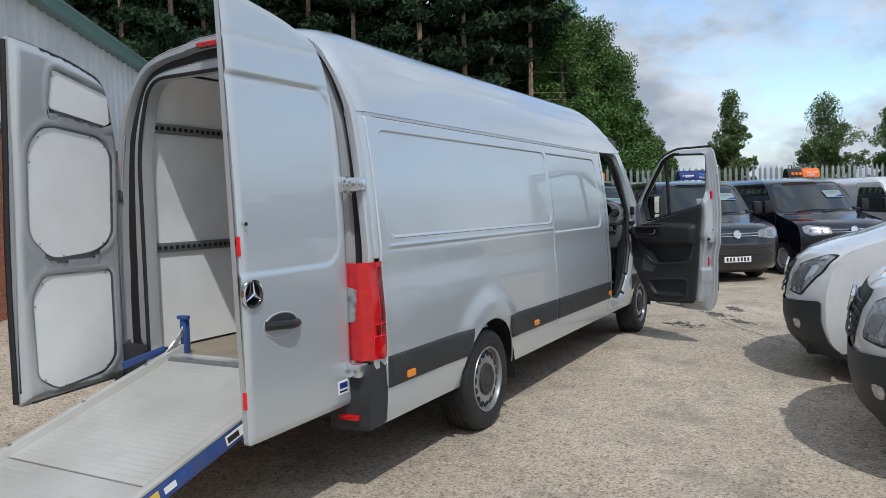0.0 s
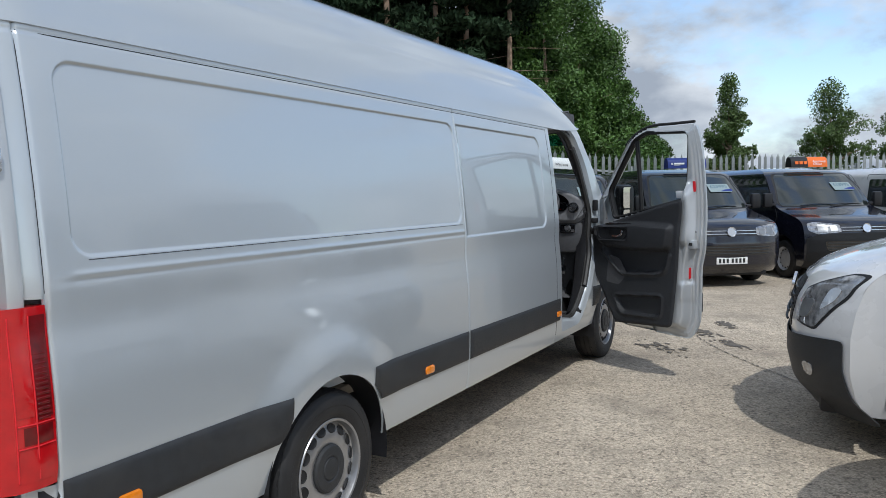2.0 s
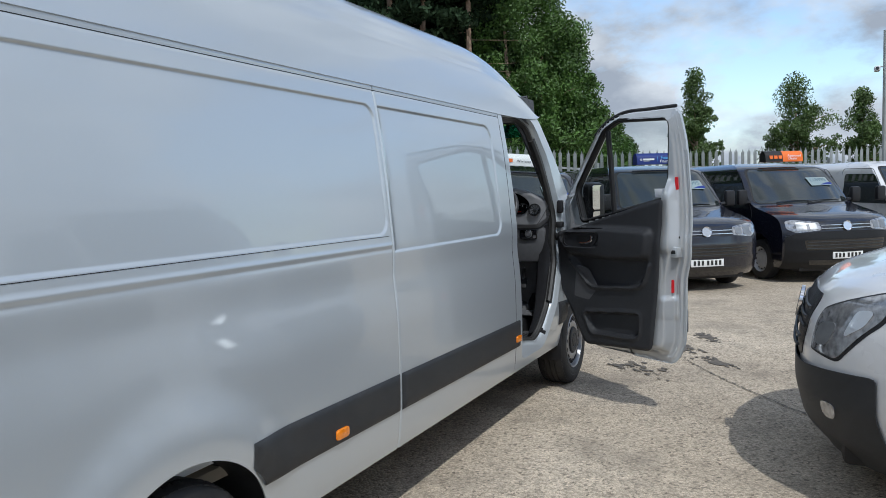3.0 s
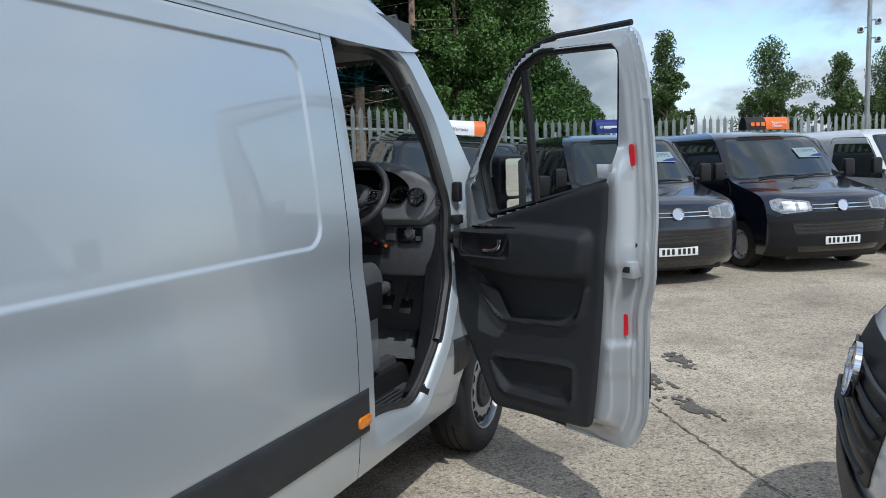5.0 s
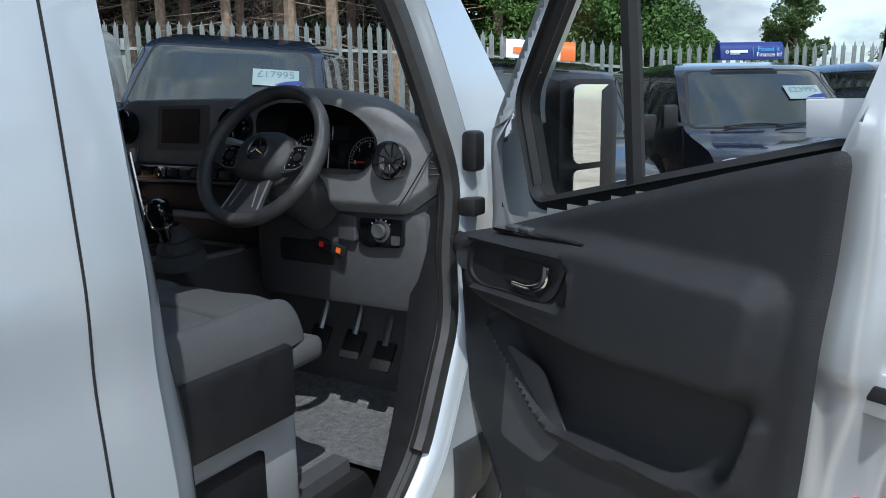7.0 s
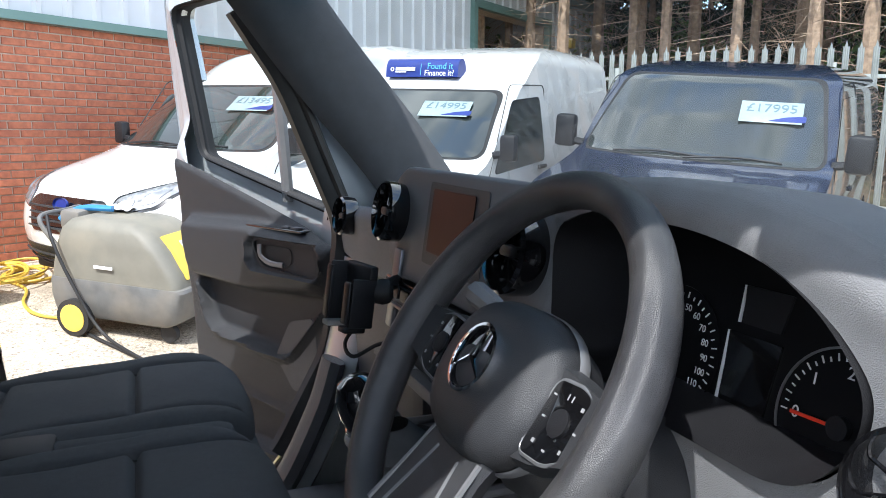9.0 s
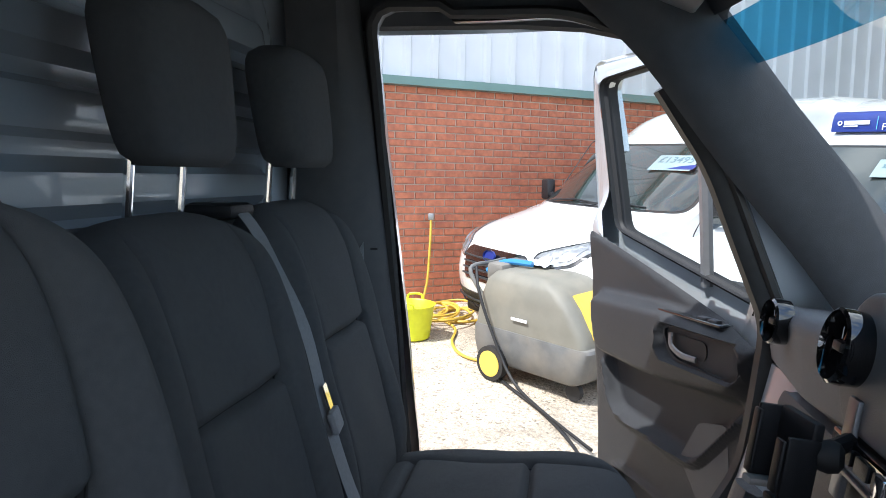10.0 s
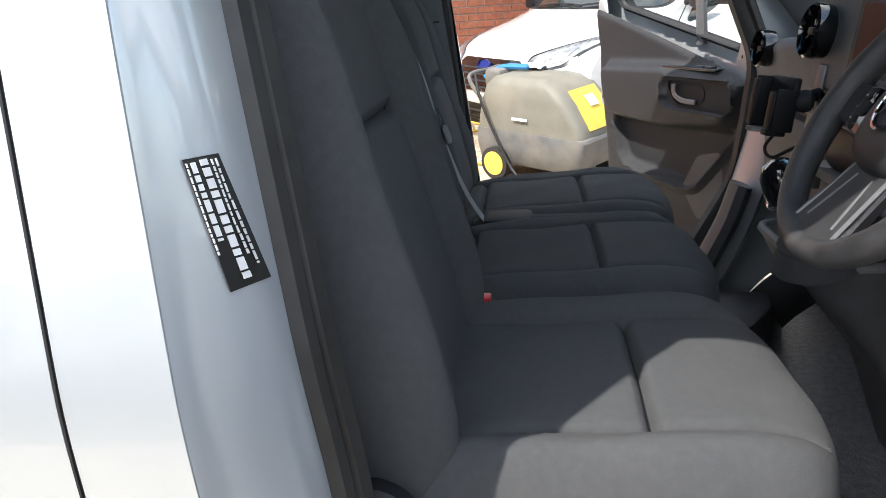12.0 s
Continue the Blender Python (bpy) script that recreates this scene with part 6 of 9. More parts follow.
def dash_place(x, s):
    """s: 0 at the windscreen, 1 at the lip, 2 at the lower edge of the upper part, 3 at the knees, 4 at the floor."""
    zt, yl = dash_top(x), dash_lip(x)
    low = 1.302 + 0.065 * sstep(0.19, 0.08, -np.asarray(x))
    end = sstep(0.16, 0.06, -np.asarray(x))
    Y = [5.95 + 0.12 * (1 - ((x - MID) / 0.95) ** 2), yl + 0.13, yl + 0.012, yl, yl + 0.004, yl + 0.014 + 0.02 * end, yl + 0.05 + 0.03 * end, 5.66, 5.80]
    Z = [1.43 + 0 * zt, zt - 0.012 - 0.03 * sstep(0.30, 0.15, -np.asarray(x)), zt - 0.002, zt - 0.02, zt - 0.05, low + 0.02, low - 0.006, 1.10 + 0 * zt, 0.66 + 0 * zt]
    k = [0, 0.7, 0.94, 1.0, 1.12, 1.9, 2.15, 3.0, 4.0]
    y, z = np.zeros_like(x), np.zeros_like(x)
    for i in range(len(k) - 1):
        f = np.clip((s - k[i]) / (k[i + 1] - k[i]), 0, 1)
        f = f * f * (3 - 2 * f) * 0.35 + f * 0.65
        sel = (s >= k[i]) & (s <= k[i + 1])
        y = np.where(sel, Y[i] + (Y[i + 1] - Y[i]) * f, y)
        z = np.where(sel, Z[i] + (Z[i + 1] - Z[i]) * f, z)
    return x, y, z


HOOD_LINE = round_poly([(-0.62, 1.395), (-0.62, 1.55), (-0.55, 1.575), (-0.39, 1.575), (-0.31, 1.558), (-0.255, 1.525), (-0.222, 1.485), (-0.228, 1.445), (-0.262, 1.405), (-0.30, 1.392)], [0.03, 0.05, 0.06, 0.06, 0.05, 0.05, 0.025, 0.03, 0.02, 0.02], 5)
HOOD_HOLE = sd_poly(HOOD_LINE)
dash = part("dashboard", bm_sheet(np.concatenate([grid(-1.945, -0.7, 0.03), grid(-0.69, -0.06, 0.0105)]), np.concatenate([np.linspace(0, 0.7, 8), np.linspace(0.76, 1.12, 12), np.linspace(1.15, 1.9, 30), np.linspace(1.93, 2.15, 6)]), dash_place,
                                  (lambda x, s: np.where((np.asarray(s) > 1.01) & (np.asarray(s) < 2.1), HOOD_HOLE(x, dash_place(x, s)[2]), 0.2),), 0.008), DASH, van, "anthracite grained dashboard", angle=60)
part("dash_front", bm_sheet(grid(-1.93, -0.08, 0.04), np.linspace(2.16, 4, 14), lambda x, s: tuple(c + o for c, o in zip(dash_place(x, s), (0, 0.012, 0))), (), 0.01), DASHLOW, dash, "black dash front")
# hood walls round the instruments
part("gauge_hood", bm_loft([[(-0.42 + (x + 0.42) * f, y, 1.47 + (z - 1.47) * f) for x, z in HOOD_LINE] for f, y in ((1.0, 5.468), (0.985, 5.485), (0.95, 5.53), (0.93, 5.60))], False, True), BLACKPLASTIC, dash, "black hood over the gauges")
vq = pose(-0.098, 5.538, 1.418, 0, 0, 38) @ Matrix.Diagonal((0.6, 0.8, 0.8, 1))
dv = part("side_vent", bm_prism(round_poly([(-0.022, -0.042), (0.024, -0.042), (0.024, 0.045), (0.010, 0.045), (-0.022, 0.012)], 0.008), -0.006, 0.012, lambda u, v, t: tuple(vq @ Vector((u, -t, v)))), RUBBER, dash, "black side demister vent")
for k in range(4):
    part("vent_slat", bm_box(-0.02, 0.022, -0.015, -0.010, -0.032 + k * 0.019, -0.028 + k * 0.019, 0.001, vq), WHEELBLACK, dv)
part("dash_joint", bm_tube([(-0.082, 5.545, 1.478), (-0.10, 5.520, 1.44), (-0.118, 5.503, 1.40), (-0.145, 5.487, 1.35), (-0.17, 5.487, 1.318)], 0.0018, 5, 5), RUBBER, dash)
# lower dash in black
part("lower_dash", bm_box(-0.72, -0.12, 5.535, 5.75, 1.02, 1.295, 0.03), DASHLOW, dash, "black lower dash")
part("knee_shelf", bm_box(-0.62, -0.42, 5.525, 5.6, 1.13, 1.20, 0.015), RUBBER, dash)
part("glovebox", bm_box(-1.88, -1.30, 5.56, 5.80, 1.0, 1.28, 0.04), DASHLOW, dash, "black glovebox")
part("storage_slot", bm_box(-1.28, -0.74, 5.515, 5.6, 1.235, 1.265, 0.01), RUBBER, dash)


def air_vent(p, r, nrm, parent):
    n = Vector(nrm).normalized()
    q = n.to_track_quat("Z", "Y").to_matrix().to_4x4()
    q.translation = Vector(p)
    v = part("air_vent", bm_lathe([(r, -0.02), (r * 1.04, 0.0), (r * 1.02, 0.014), (r * 0.93, 0.018), (r * 0.86, 0.008), (r * 0.84, -0.014), (0, -0.018)], 40, q), GLOSSBLACK, parent, "round gloss black air vent")
    for k in range(10):
        a = 2 * math.pi * k / 10
        b = bm_tube([(0.2 * r * math.cos(a), 0.2 * r * math.sin(a), 0.003), (0.84 * r * math.cos(a + 0.25), 0.84 * r * math.sin(a + 0.25), -0.002)], [0.0022, 0.0016], 5, 0)
        bmesh.ops.transform(b, matrix=q, verts=b.verts)
        part("vent_blade", b, GLOSSBLACK, v)
    b = bm_box(-0.3 * r, 0.3 * r, -0.14 * r, 0.14 * r, -0.005, 0.012, 0.004, q)
    part("vent_hub", b, BLACKPLASTIC, v)


air_vent((-0.182, 5.474, 1.430), 0.047, (0.10, -1, 0.12), dash)
air_vent((-1.745, 5.52, 1.44), 0.048, (0.1, -1, 0.1), dash)
air_vent((-1.164, 5.452, 1.511), 0.052, (0.0, -1, 0.18), dash)
air_vent((-0.685, 5.452, 1.511), 0.052, (0.0, -1, 0.18), dash)
# centre display panel
cp = pose(-0.92, 5.50, 1.44, -8, 0, 0)


def on_panel(u, v, t):
    return tuple(cp @ Vector((u, -t, v)))


cpan = part("centre_panel", bm_prism(round_poly([(-0.30, 0.01), (-0.26, -0.045), (0.27, -0.045), (0.30, 0.01), (0.30, 0.11), (0.25, 0.148), (-0.25, 0.148), (-0.30, 0.11)], 0.03), -0.05, 0.038, on_panel, 0.010, 3), DASH, dash, "dark centre panel")
part("display_frame", bm_prism(round_poly([(-0.105, -0.002), (0.115, -0.002), (0.115, 0.128), (-0.105, 0.128)], 0.008), 0.036, 0.0395, on_panel), DASHLOW, cpan)
part("display", bm_prism(round_poly([(-0.085, 0.018), (0.075, 0.018), (0.075, 0.118), (-0.085, 0.118)], 0.005), 0.0395, 0.0415, on_panel), DASHBLACK, cpan, "switched-off black display")
strip = part("control_strip", bm_prism(round_poly([(-0.25, -0.088), (0.25, -0.088), (0.255, -0.048), (-0.255, -0.048)], 0.008), 0.0, 0.045, on_panel, 0.003), GLOSSBLACK, cpan, "gloss black control strip")
part("strip_trim", bm_prism([(-0.25, -0.094), (0.25, -0.094), (0.25, -0.089), (-0.25, -0.089)], 0.03, 0.05, on_panel, 0.001), SATIN, strip, "satin trim line")
for k in range(8):
    part("control_key", bm_prism(round_poly([(-0.215 + k * 0.055, -0.08), (-0.173 + k * 0.055, -0.08), (-0.173 + k * 0.055, -0.058), (-0.215 + k * 0.055, -0.058)], 0.004), 0.044, 0.048, on_panel, 0.001), BLACKPLASTIC, strip)
part("toggle", bm_prism(round_poly([(-0.078, -0.082), (-0.052, -0.082), (-0.052, -0.052), (-0.078, -0.052)], 0.004), 0.044, 0.058, on_panel, 0.003), CHROME, strip, "silver toggle")
part("storage_bin", bm_prism(round_poly([(-0.24, -0.175), (0.24, -0.175), (0.25, -0.10), (-0.25, -0.10)], 0.012), -0.03, 0.030, on_panel, 0.004), BLACKPLASTIC, cpan, "black open storage bin")
part("bin_lip", bm_prism(round_poly([(-0.25, -0.196), (0.25, -0.196), (0.25, -0.176), (-0.25, -0.176)], 0.006), -0.02, 0.052, on_panel, 0.004), DASH, cpan)
part("socket_cover", bm_prism(round_poly([(-0.245, -0.24), (-0.19, -0.24), (-0.19, -0.20), (-0.245, -0.20)], 0.005), 0.0, 0.034, on_panel, 0.002), VISOR, cpan, "pale label on the socket cover")
# instrument cluster
iq = pose(-0.42, 5.578, 1.45, -10, 0, 0)
clu = part("gauge_panel", bm_prism(round_poly([(-0.205, -0.085), (0.205, -0.085), (0.205, 0.08), (0.12, 0.13), (-0.15, 0.13), (-0.205, 0.09)], 0.03), -0.01, 0.012, lambda u, v, t: tuple(iq @ Vector((u, -t, v)))), DASHBLACK, dash, "black gauge panel with two dials")
DIALWHITE = mat("dial_white", (0.8, 0.8, 0.8), 0.5, 0, 0.02, 10)
KEYGREY = mat("grey_key_symbols", (0.3, 0.3, 0.31), 0.5, 0, 0.05, 10)
NEEDLE = mat("red_needle", (0.85, 0.05, 0.02), 0.4, 0, 0.05, 10)
dq = iq @ pose(0, -0.0135, 0, 90, 0, 0)
for du, dv, words, spread, start, rest in ((-0.100, -0.024, ("10", "20", "30", "40", "50", "60", "70", "80", "90", "100", "110", "120"), 212, 154, 192), (0.108, -0.036, ("0", "1", "2", "3", "4"), 184, 182, 182)):
    base = dq @ Matrix.Translation((du, dv, 0))
    dial = part("dial_ring", bm_lathe([(0.066, 0), (0.066, 0.0015), (0.064, 0.0015), (0.064, 0)], 48, base), STEELDARK if du > 0 else DASHBLACK, clu, "gauge ring")
    for k in range(25):
        b = bm_box(0.054, 0.0605 if k % 2 == 0 else 0.058, -0.0006, 0.0006, 0, 0.001, 0, base @ Matrix.Rotation(radians(start - spread * k / 24), 4, "Z"))
        part("dial_mark", b, DIALWHITE, dial)
    for k, wd in enumerate(words):
        a = radians(start - spread * k / (len(words) - 1))
        lettering("dial_figure", wd, 0.010 if du < 0 else 0.015, DIALWHITE, dial, base @ Matrix.Translation((0.045 * math.cos(a), 0.045 * math.sin(a), 0.001)), 0.0003)
    part("needle", bm_box(0.008, 0.048, -0.0015, 0.0015, 0.002, 0.004, 0, base @ Matrix.Rotation(radians(rest), 4, "Z")), NEEDLE, dial, "red needle")
    part("needle_boss", bm_lathe([(0.010, 0.0), (0.010, 0.006), (0, 0.007)], 16, base), BLACKPLASTIC, dial)
for u0, u1, v0, v1 in ((-0.028, 0.030, -0.055, 0.012), (-0.018, 0.032, 0.022, 0.058)):
    sc = part("cluster_screen", bm_prism([(u0 + 0.004, v0), (u1, v0), (u1 + 0.006, v1), (u0, v1)], 0.012, 0.0145, lambda u, v, t: tuple(iq @ Vector((u, -t, v)))), GLOSSBLACK if v0 < 0 else BLACKPLASTIC, clu)
    part("screen_line", bm_box(u0 - 0.002, u0, -0.0150, -0.0125, v0, v1, 0, iq), DIALWHITE, sc)
# light switch panel on the lower dash
lq = pose(-0.262, 5.532, 1.242, -4, 0, 0)
lsp = part("light_panel", bm_prism(round_poly([(-0.062, -0.036), (-0.03, -0.046), (0.075, -0.040), (0.078, 0.032), (-0.062, 0.032)], 0.012), -0.01, 0.012, lambda u, v, t: tuple(lq @ Vector((u, -t, v))), 0.003), GLOSSBLACK, dash, "headlamp switch panel")
part("light_knob", bm_lathe([(0.021, 0), (0.02, 0.012), (0.017, 0.015), (0.007, 0.013), (0, 0.014)], 28, lq @ pose(0.01, -0.012, 0, 90, 0, 0)), DASHLOW, lsp, "rotary light switch")
part("switch_ring", bm_lathe([(0.029, 0), (0.029, 0.004), (0.023, 0.005), (0.023, 0)], 28, lq @ pose(0.01, -0.012, 0, 90, 0, 0)), STEELDARK, lsp, "satin ring round the switch")
for k in range(5):
    a = radians(40 + 25 * k)
    part("switch_mark", bm_box(-0.0025, 0.0025, -0.0128, -0.0122, -0.002, 0.002, 0, lq @ pose(0.01 + 0.036 * math.cos(a), 0, 0.030 * math.sin(a))), DIALWHITE, lsp)
part("level_switch", bm_prism(round_poly([(0.045, -0.034), (0.070, -0.032), (0.070, -0.010), (0.045, -0.010)], 0.004), 0.010, 0.016, lambda u, v, t: tuple(lq @ Vector((u, -t, v)))), DASHLOW, lsp)
part("rocker_switch", bm_prism(round_poly([(-0.13, -0.03), (-0.072, -0.034), (-0.072, 0.035), (-0.13, 0.04)], 0.008), -0.005, 0.014, lambda u, v, t: tuple(lq @ Vector((u, -t, v))), 0.003), DASHLOW, lsp)
cb = part("charge_display", bm_box(-0.085, 0.02, -0.012, 0.0, -0.016, 0.016, 0.004, lq @ pose(-0.12, -0.01, -0.062, 0, 12, 0)), BLACKPLASTIC, lsp, "small battery display")
part("status_lamp", bm_box(-0.07, -0.055, -0.0135, -0.012, -0.006, 0.008, 0, lq @ pose(-0.12, -0.01, -0.062, 0, 12, 0)), REDREFLECT, cb)
part("status_lamp", bm_box(-0.01, 0.005, -0.0135, -0.012, -0.006, 0.008, 0, lq @ pose(-0.12, -0.01, -0.062, 0, 12, 0)), ORANGE, cb)


# ---- steering wheel
def steering_wheel():
    sw = empty("steering_wheel")
    sw.parent = van
    c, n = Vector((-0.449, 5.308, 1.452)), Vector((0, -0.84, 0.54)).normalized()
    q = Matrix((Vector((1, 0, 0)), n.cross(Vector((1, 0, 0))), n)).transposed().to_4x4()
    q.translation = c

    def put(name, bm, material, label="", parent=sw):
        bmesh.ops.transform(bm, matrix=q, verts=bm.verts)
        return part(name, bm, material, parent, label)
    R = 0.178
    ring = []
    for k in range(72):
        a = 2 * math.pi * k / 72
        thick = 0.0165 + 0.002 * (abs(math.cos(a)) ** 6)
        ring.append([((R + thick * math.cos(b)) * math.cos(a), (R + thick * math.cos(b)) * math.sin(a), thick * 1.15 * math.sin(b)) for b in np.linspace(0, 2 * math.pi, 17)[:-1]])
    ring.append(ring[0])
    bm = bm_loft(ring, False)
    bmesh.ops.remove_doubles(bm, verts=bm.verts, dist=1e-5)
    put("rim", bm, LEATHER, "worn black leather rim")
    # airbag boss
    def boss(w, h, z):
        return [(w * math.copysign(abs(math.cos(a)) ** 0.8, math.cos(a)), (h if math.sin(a) > 0 else h * 1.06) * math.copysign(abs(math.sin(a)) ** 0.85, math.sin(a)), z) for a in np.linspace(0, 2 * math.pi, 41)[:-1]]
    hub_ = put("hub", bm_loft([boss(*q) for q in ((0.074, 0.056, -0.065), (0.084, 0.064, -0.04), (0.088, 0.068, -0.02), (0.086, 0.066, -0.006), (0.078, 0.060, 0.004), (0.062, 0.048, 0.011), (0.035, 0.027, 0.0155), (0.01, 0.008, 0.017))]), WHEELBLACK, "black airbag cover")
    put("hub_band", bm_loft([boss(*q) for q in ((0.0895, 0.0685, -0.034), (0.0905, 0.0695, -0.031), (0.0905, 0.0695, -0.026), (0.0890, 0.0685, -0.023))], False), SATIN, "satin band round the airbag cover", hub_)
    bd = put("badge", bm_lathe([(0.031, 0.010), (0.031, 0.019), (0.027, 0.020), (0.026, 0.016), (0, 0.017)], 30, pose(0, 0.004, 0)), GLOSSBLACK, "round chrome and black badge")
    put("badge_ring", bm_lathe([(0.0315, 0.013), (0.0315, 0.0205), (0.0285, 0.021), (0.0275, 0.018)], 30, pose(0, 0.004, 0)), CHROME, "", bd)
    for k in range(3):
        a = radians(90 + 120 * k)
        put("badge_bar", bm_tube([(0, 0.004, 0.019), (0.0275 * math.cos(a), 0.004 + 0.0275 * math.sin(a), 0.0185)], [0.0036, 0.001], 6, 0), CHROME, "", bd)
    for s in (-1, 1):
        sp_ = put("spoke", bm_loft([[(s * x, y + dy, z + dz) for y, z in ((-w, -0.012), (-w * 0.9, 0.003), (w * 0.9, 0.003), (w, -0.012), (w * 0.8, -0.022), (-w * 0.8, -0.022))] for x, w, dy, dz in ((0.055, 0.046, -0.006, -0.014), (0.10, 0.040, -0.004, -0.012), (0.14, 0.030, 0.0, -0.006), (0.178, 0.024, 0.004, 0.0))]), WHEELBLACK, "spoke with buttons")
        outline = [(s * 0.082, -0.036), (s * 0.118, -0.034), (s * 0.150, -0.016), (s * 0.150, 0.018), (s * 0.120, 0.028), (s * 0.086, 0.026)]
        bp_ = put("button_pad", bm_prism(round_poly(outline, 0.009), -0.0105, -0.0055, lambda u, v, t: (u, v, t + 0.06 * max(0.0, abs(u) - 0.11)), 0.0015), GLOSSBLACK, "gloss black button pad", sp_)
        put("pad_surround", bm_tube([(u * 1.0, v, -0.0075 + 0.06 * max(0.0, abs(u) - 0.11)) for u, v in round_poly(outline, 0.009)] + [(outline[0][0], outline[0][1] + 0.008, -0.0075)], 0.0022, 5, 0), SATIN, "satin edge of the button pad", bp_)
        put("button_cross", bm_lathe([(0.011, -0.0055), (0.011, -0.003), (0.008, -0.0022), (0, -0.003)], 16, pose(s * 0.113, -0.003, 0)), BLACKPLASTIC, "round thumb pad", bp_)
        for mx_, my_, w_, h_ in ((0.092, 0.014, 0.003, 0.0012), (0.108, 0.017, 0.0012, 0.004), (0.114, 0.017, 0.0012, 0.004), (0.130, 0.014, 0.0026, 0.0026), (0.092, -0.004, 0.003, 0.0012), (0.135, -0.003, 0.003, 0.0014), (0.095, -0.023, 0.0026, 0.0026), (0.112, -0.025, 0.003, 0.0014), (0.130, -0.019, 0.0018, 0.0026)):
            put("button_mark", bm_box(s * mx_ - 0.6 * w_, s * mx_ + 0.6 * w_, my_ - 0.6 * h_, my_ + 0.6 * h_, -0.0056 + 0.06 * max(0.0, mx_ - 0.11), -0.0048 + 0.06 * max(0.0, mx_ - 0.11)), KEYGREY, "", bp_)
    low = put("lower_spoke", bm_loft([[(-w, y, z), (-w * 0.94, y, z + 0.010), (w * 0.94, y, z + 0.010), (w, y, z), (w * 0.9, y, z - 0.012), (-w * 0.9, y, z - 0.012)] for y, w, z in ((-0.05, 0.052, -0.022), (-0.08, 0.050, -0.016), (-0.12, 0.054, -0.010), (-0.155, 0.062, -0.004), (-0.176, 0.072, 0.0))]), WHEELBLACK, "wide lower spoke")
    slot = round_poly([(-0.020, -0.080), (0.020, -0.080), (0.034, -0.142), (-0.034, -0.142)], 0.008)
    put("spoke_slot", bm_prism(slot, -0.008, -0.0005, lambda u, v, t: (u, v, t - 0.16 * (v + 0.142))), RUBBER, "dark slot in the spoke", low)
    for pts_ in ([(-0.020, -0.076, -0.0085), (-0.037, -0.144, 0.003)], [(0.020, -0.076, -0.0085), (0.037, -0.144, 0.003)], [(-0.046, -0.066, -0.010), (-0.050, -0.10, -0.004), (-0.058, -0.152, 0.006)], [(0.046, -0.066, -0.010), (0.050, -0.10, -0.004), (0.058, -0.152, 0.006)]):
        put("spoke_trim", bm_tube(pts_, 0.0028, 6, 3 if len(pts_) > 2 else 0), SATIN, "satin spoke edge", low)
    put("column_shroud", bm_loft([[(w * math.cos(a), h * math.sin(a) - 0.02, z) for a in np.linspace(0, 2 * math.pi, 21)[:-1]] for w, h, z in ((0.05, 0.045, -0.05), (0.066, 0.06, -0.075), (0.068, 0.066, -0.14), (0.062, 0.07, -0.26))]), WHEELBLACK, "black column shroud")
    put("stalk", bm_tube([(-0.05, 0.02, -0.07), (-0.13, 0.05, -0.06), (-0.19, 0.06, -0.05)], [0.011, 0.014], 8, 4), DASH, "grey indicator stalk")


steering_wheel()

# gear console, pedals, phone cradle
def console_ring(z, x0, x1, y0, y1, r):
    return [(px, py, z) for px, py in round_poly([(x0, y0), (x1, y0), (x1, y1), (x0, y1)], r, 5)]


con = part("gear_console", bm_loft([console_ring(*q) for q in ((0.68, -1.04, -0.84, 5.60, 5.80, 0.03), (0.90, -1.05, -0.84, 5.52, 5.75, 0.04), (1.02, -1.08, -0.83, 5.43, 5.70, 0.05), (1.09, -1.10, -0.82, 5.365, 5.68, 0.05), (1.135, -1.112, -0.815, 5.345, 5.66, 0.05))]), DASHLOW, van, "black gear console")
rim_line_ = console_ring(1.137, -1.108, -0.819, 5.349, 5.60, 0.05)
part("tray_rim", bm_tube(rim_line_ + [rim_line_[0]], 0.009, 8, 0), DASH, con, "grey rim of the cup tray")
part("cup_holder", bm_loft([console_ring(1.1375, -1.095, -0.94, 5.362, 5.50, 0.04), console_ring(1.139, -1.085, -0.95, 5.372, 5.49, 0.035)]), RUBBER, con, "dark cup holder")
part("gear_gaiter", bm_lathe([(0.075, -0.06), (0.068, -0.03), (0.06, -0.02), (0.062, -0.01), (0.045, 0.015), (0.047, 0.022), (0.02, 0.06)], 24, pose(-0.865, 5.375, 1.185, 14, 6, 0)), SEATCLOTH, con, "black gear gaiter")
kn = part("gear_knob", bm_loft([[(w * math.cos(a), d * math.sin(a), z) for a in np.linspace(0, 2 * math.pi, 25)[:-1]] for w, d, z in ((0.014, 0.014, -0.06), (0.017, 0.017, -0.03), (0.030, 0.028, -0.012), (0.037, 0.034, 0.015), (0.036, 0.034, 0.04), (0.028, 0.026, 0.06), (0.012, 0.011, 0.068))]), GLOSSBLACK, con, "gloss black gear knob")
kn.matrix_local = pose(-0.852, 5.318, 1.258, 16, 4, 0)
part("knob_ring", bm_lathe([(0.0305, -0.013), (0.0325, -0.010), (0.0325, -0.006), (0.030, -0.004)], 24, pose(-0.852, 5.318, 1.258, 16, 4, 0)), CHROME, con, "chrome ring under the knob")
br = part("floor_bracket", bm_prism(round_poly([(-1.74, 5.30), (-1.50, 5.36), (-1.47, 5.46), (-1.62, 5.56), (-1.74, 5.58)], 0.03), 0.64, 0.735, lambda u, v, t: (u, v, t), 0.008), DASHLOW, van, "dark moulded cover at the seat foot")
part("bracket_bolt", bm_lathe([(0.012, 0), (0.012, 0.005), (0, 0.007)], 10, pose(-1.56, 5.42, 0.735)), RUBBER, br)
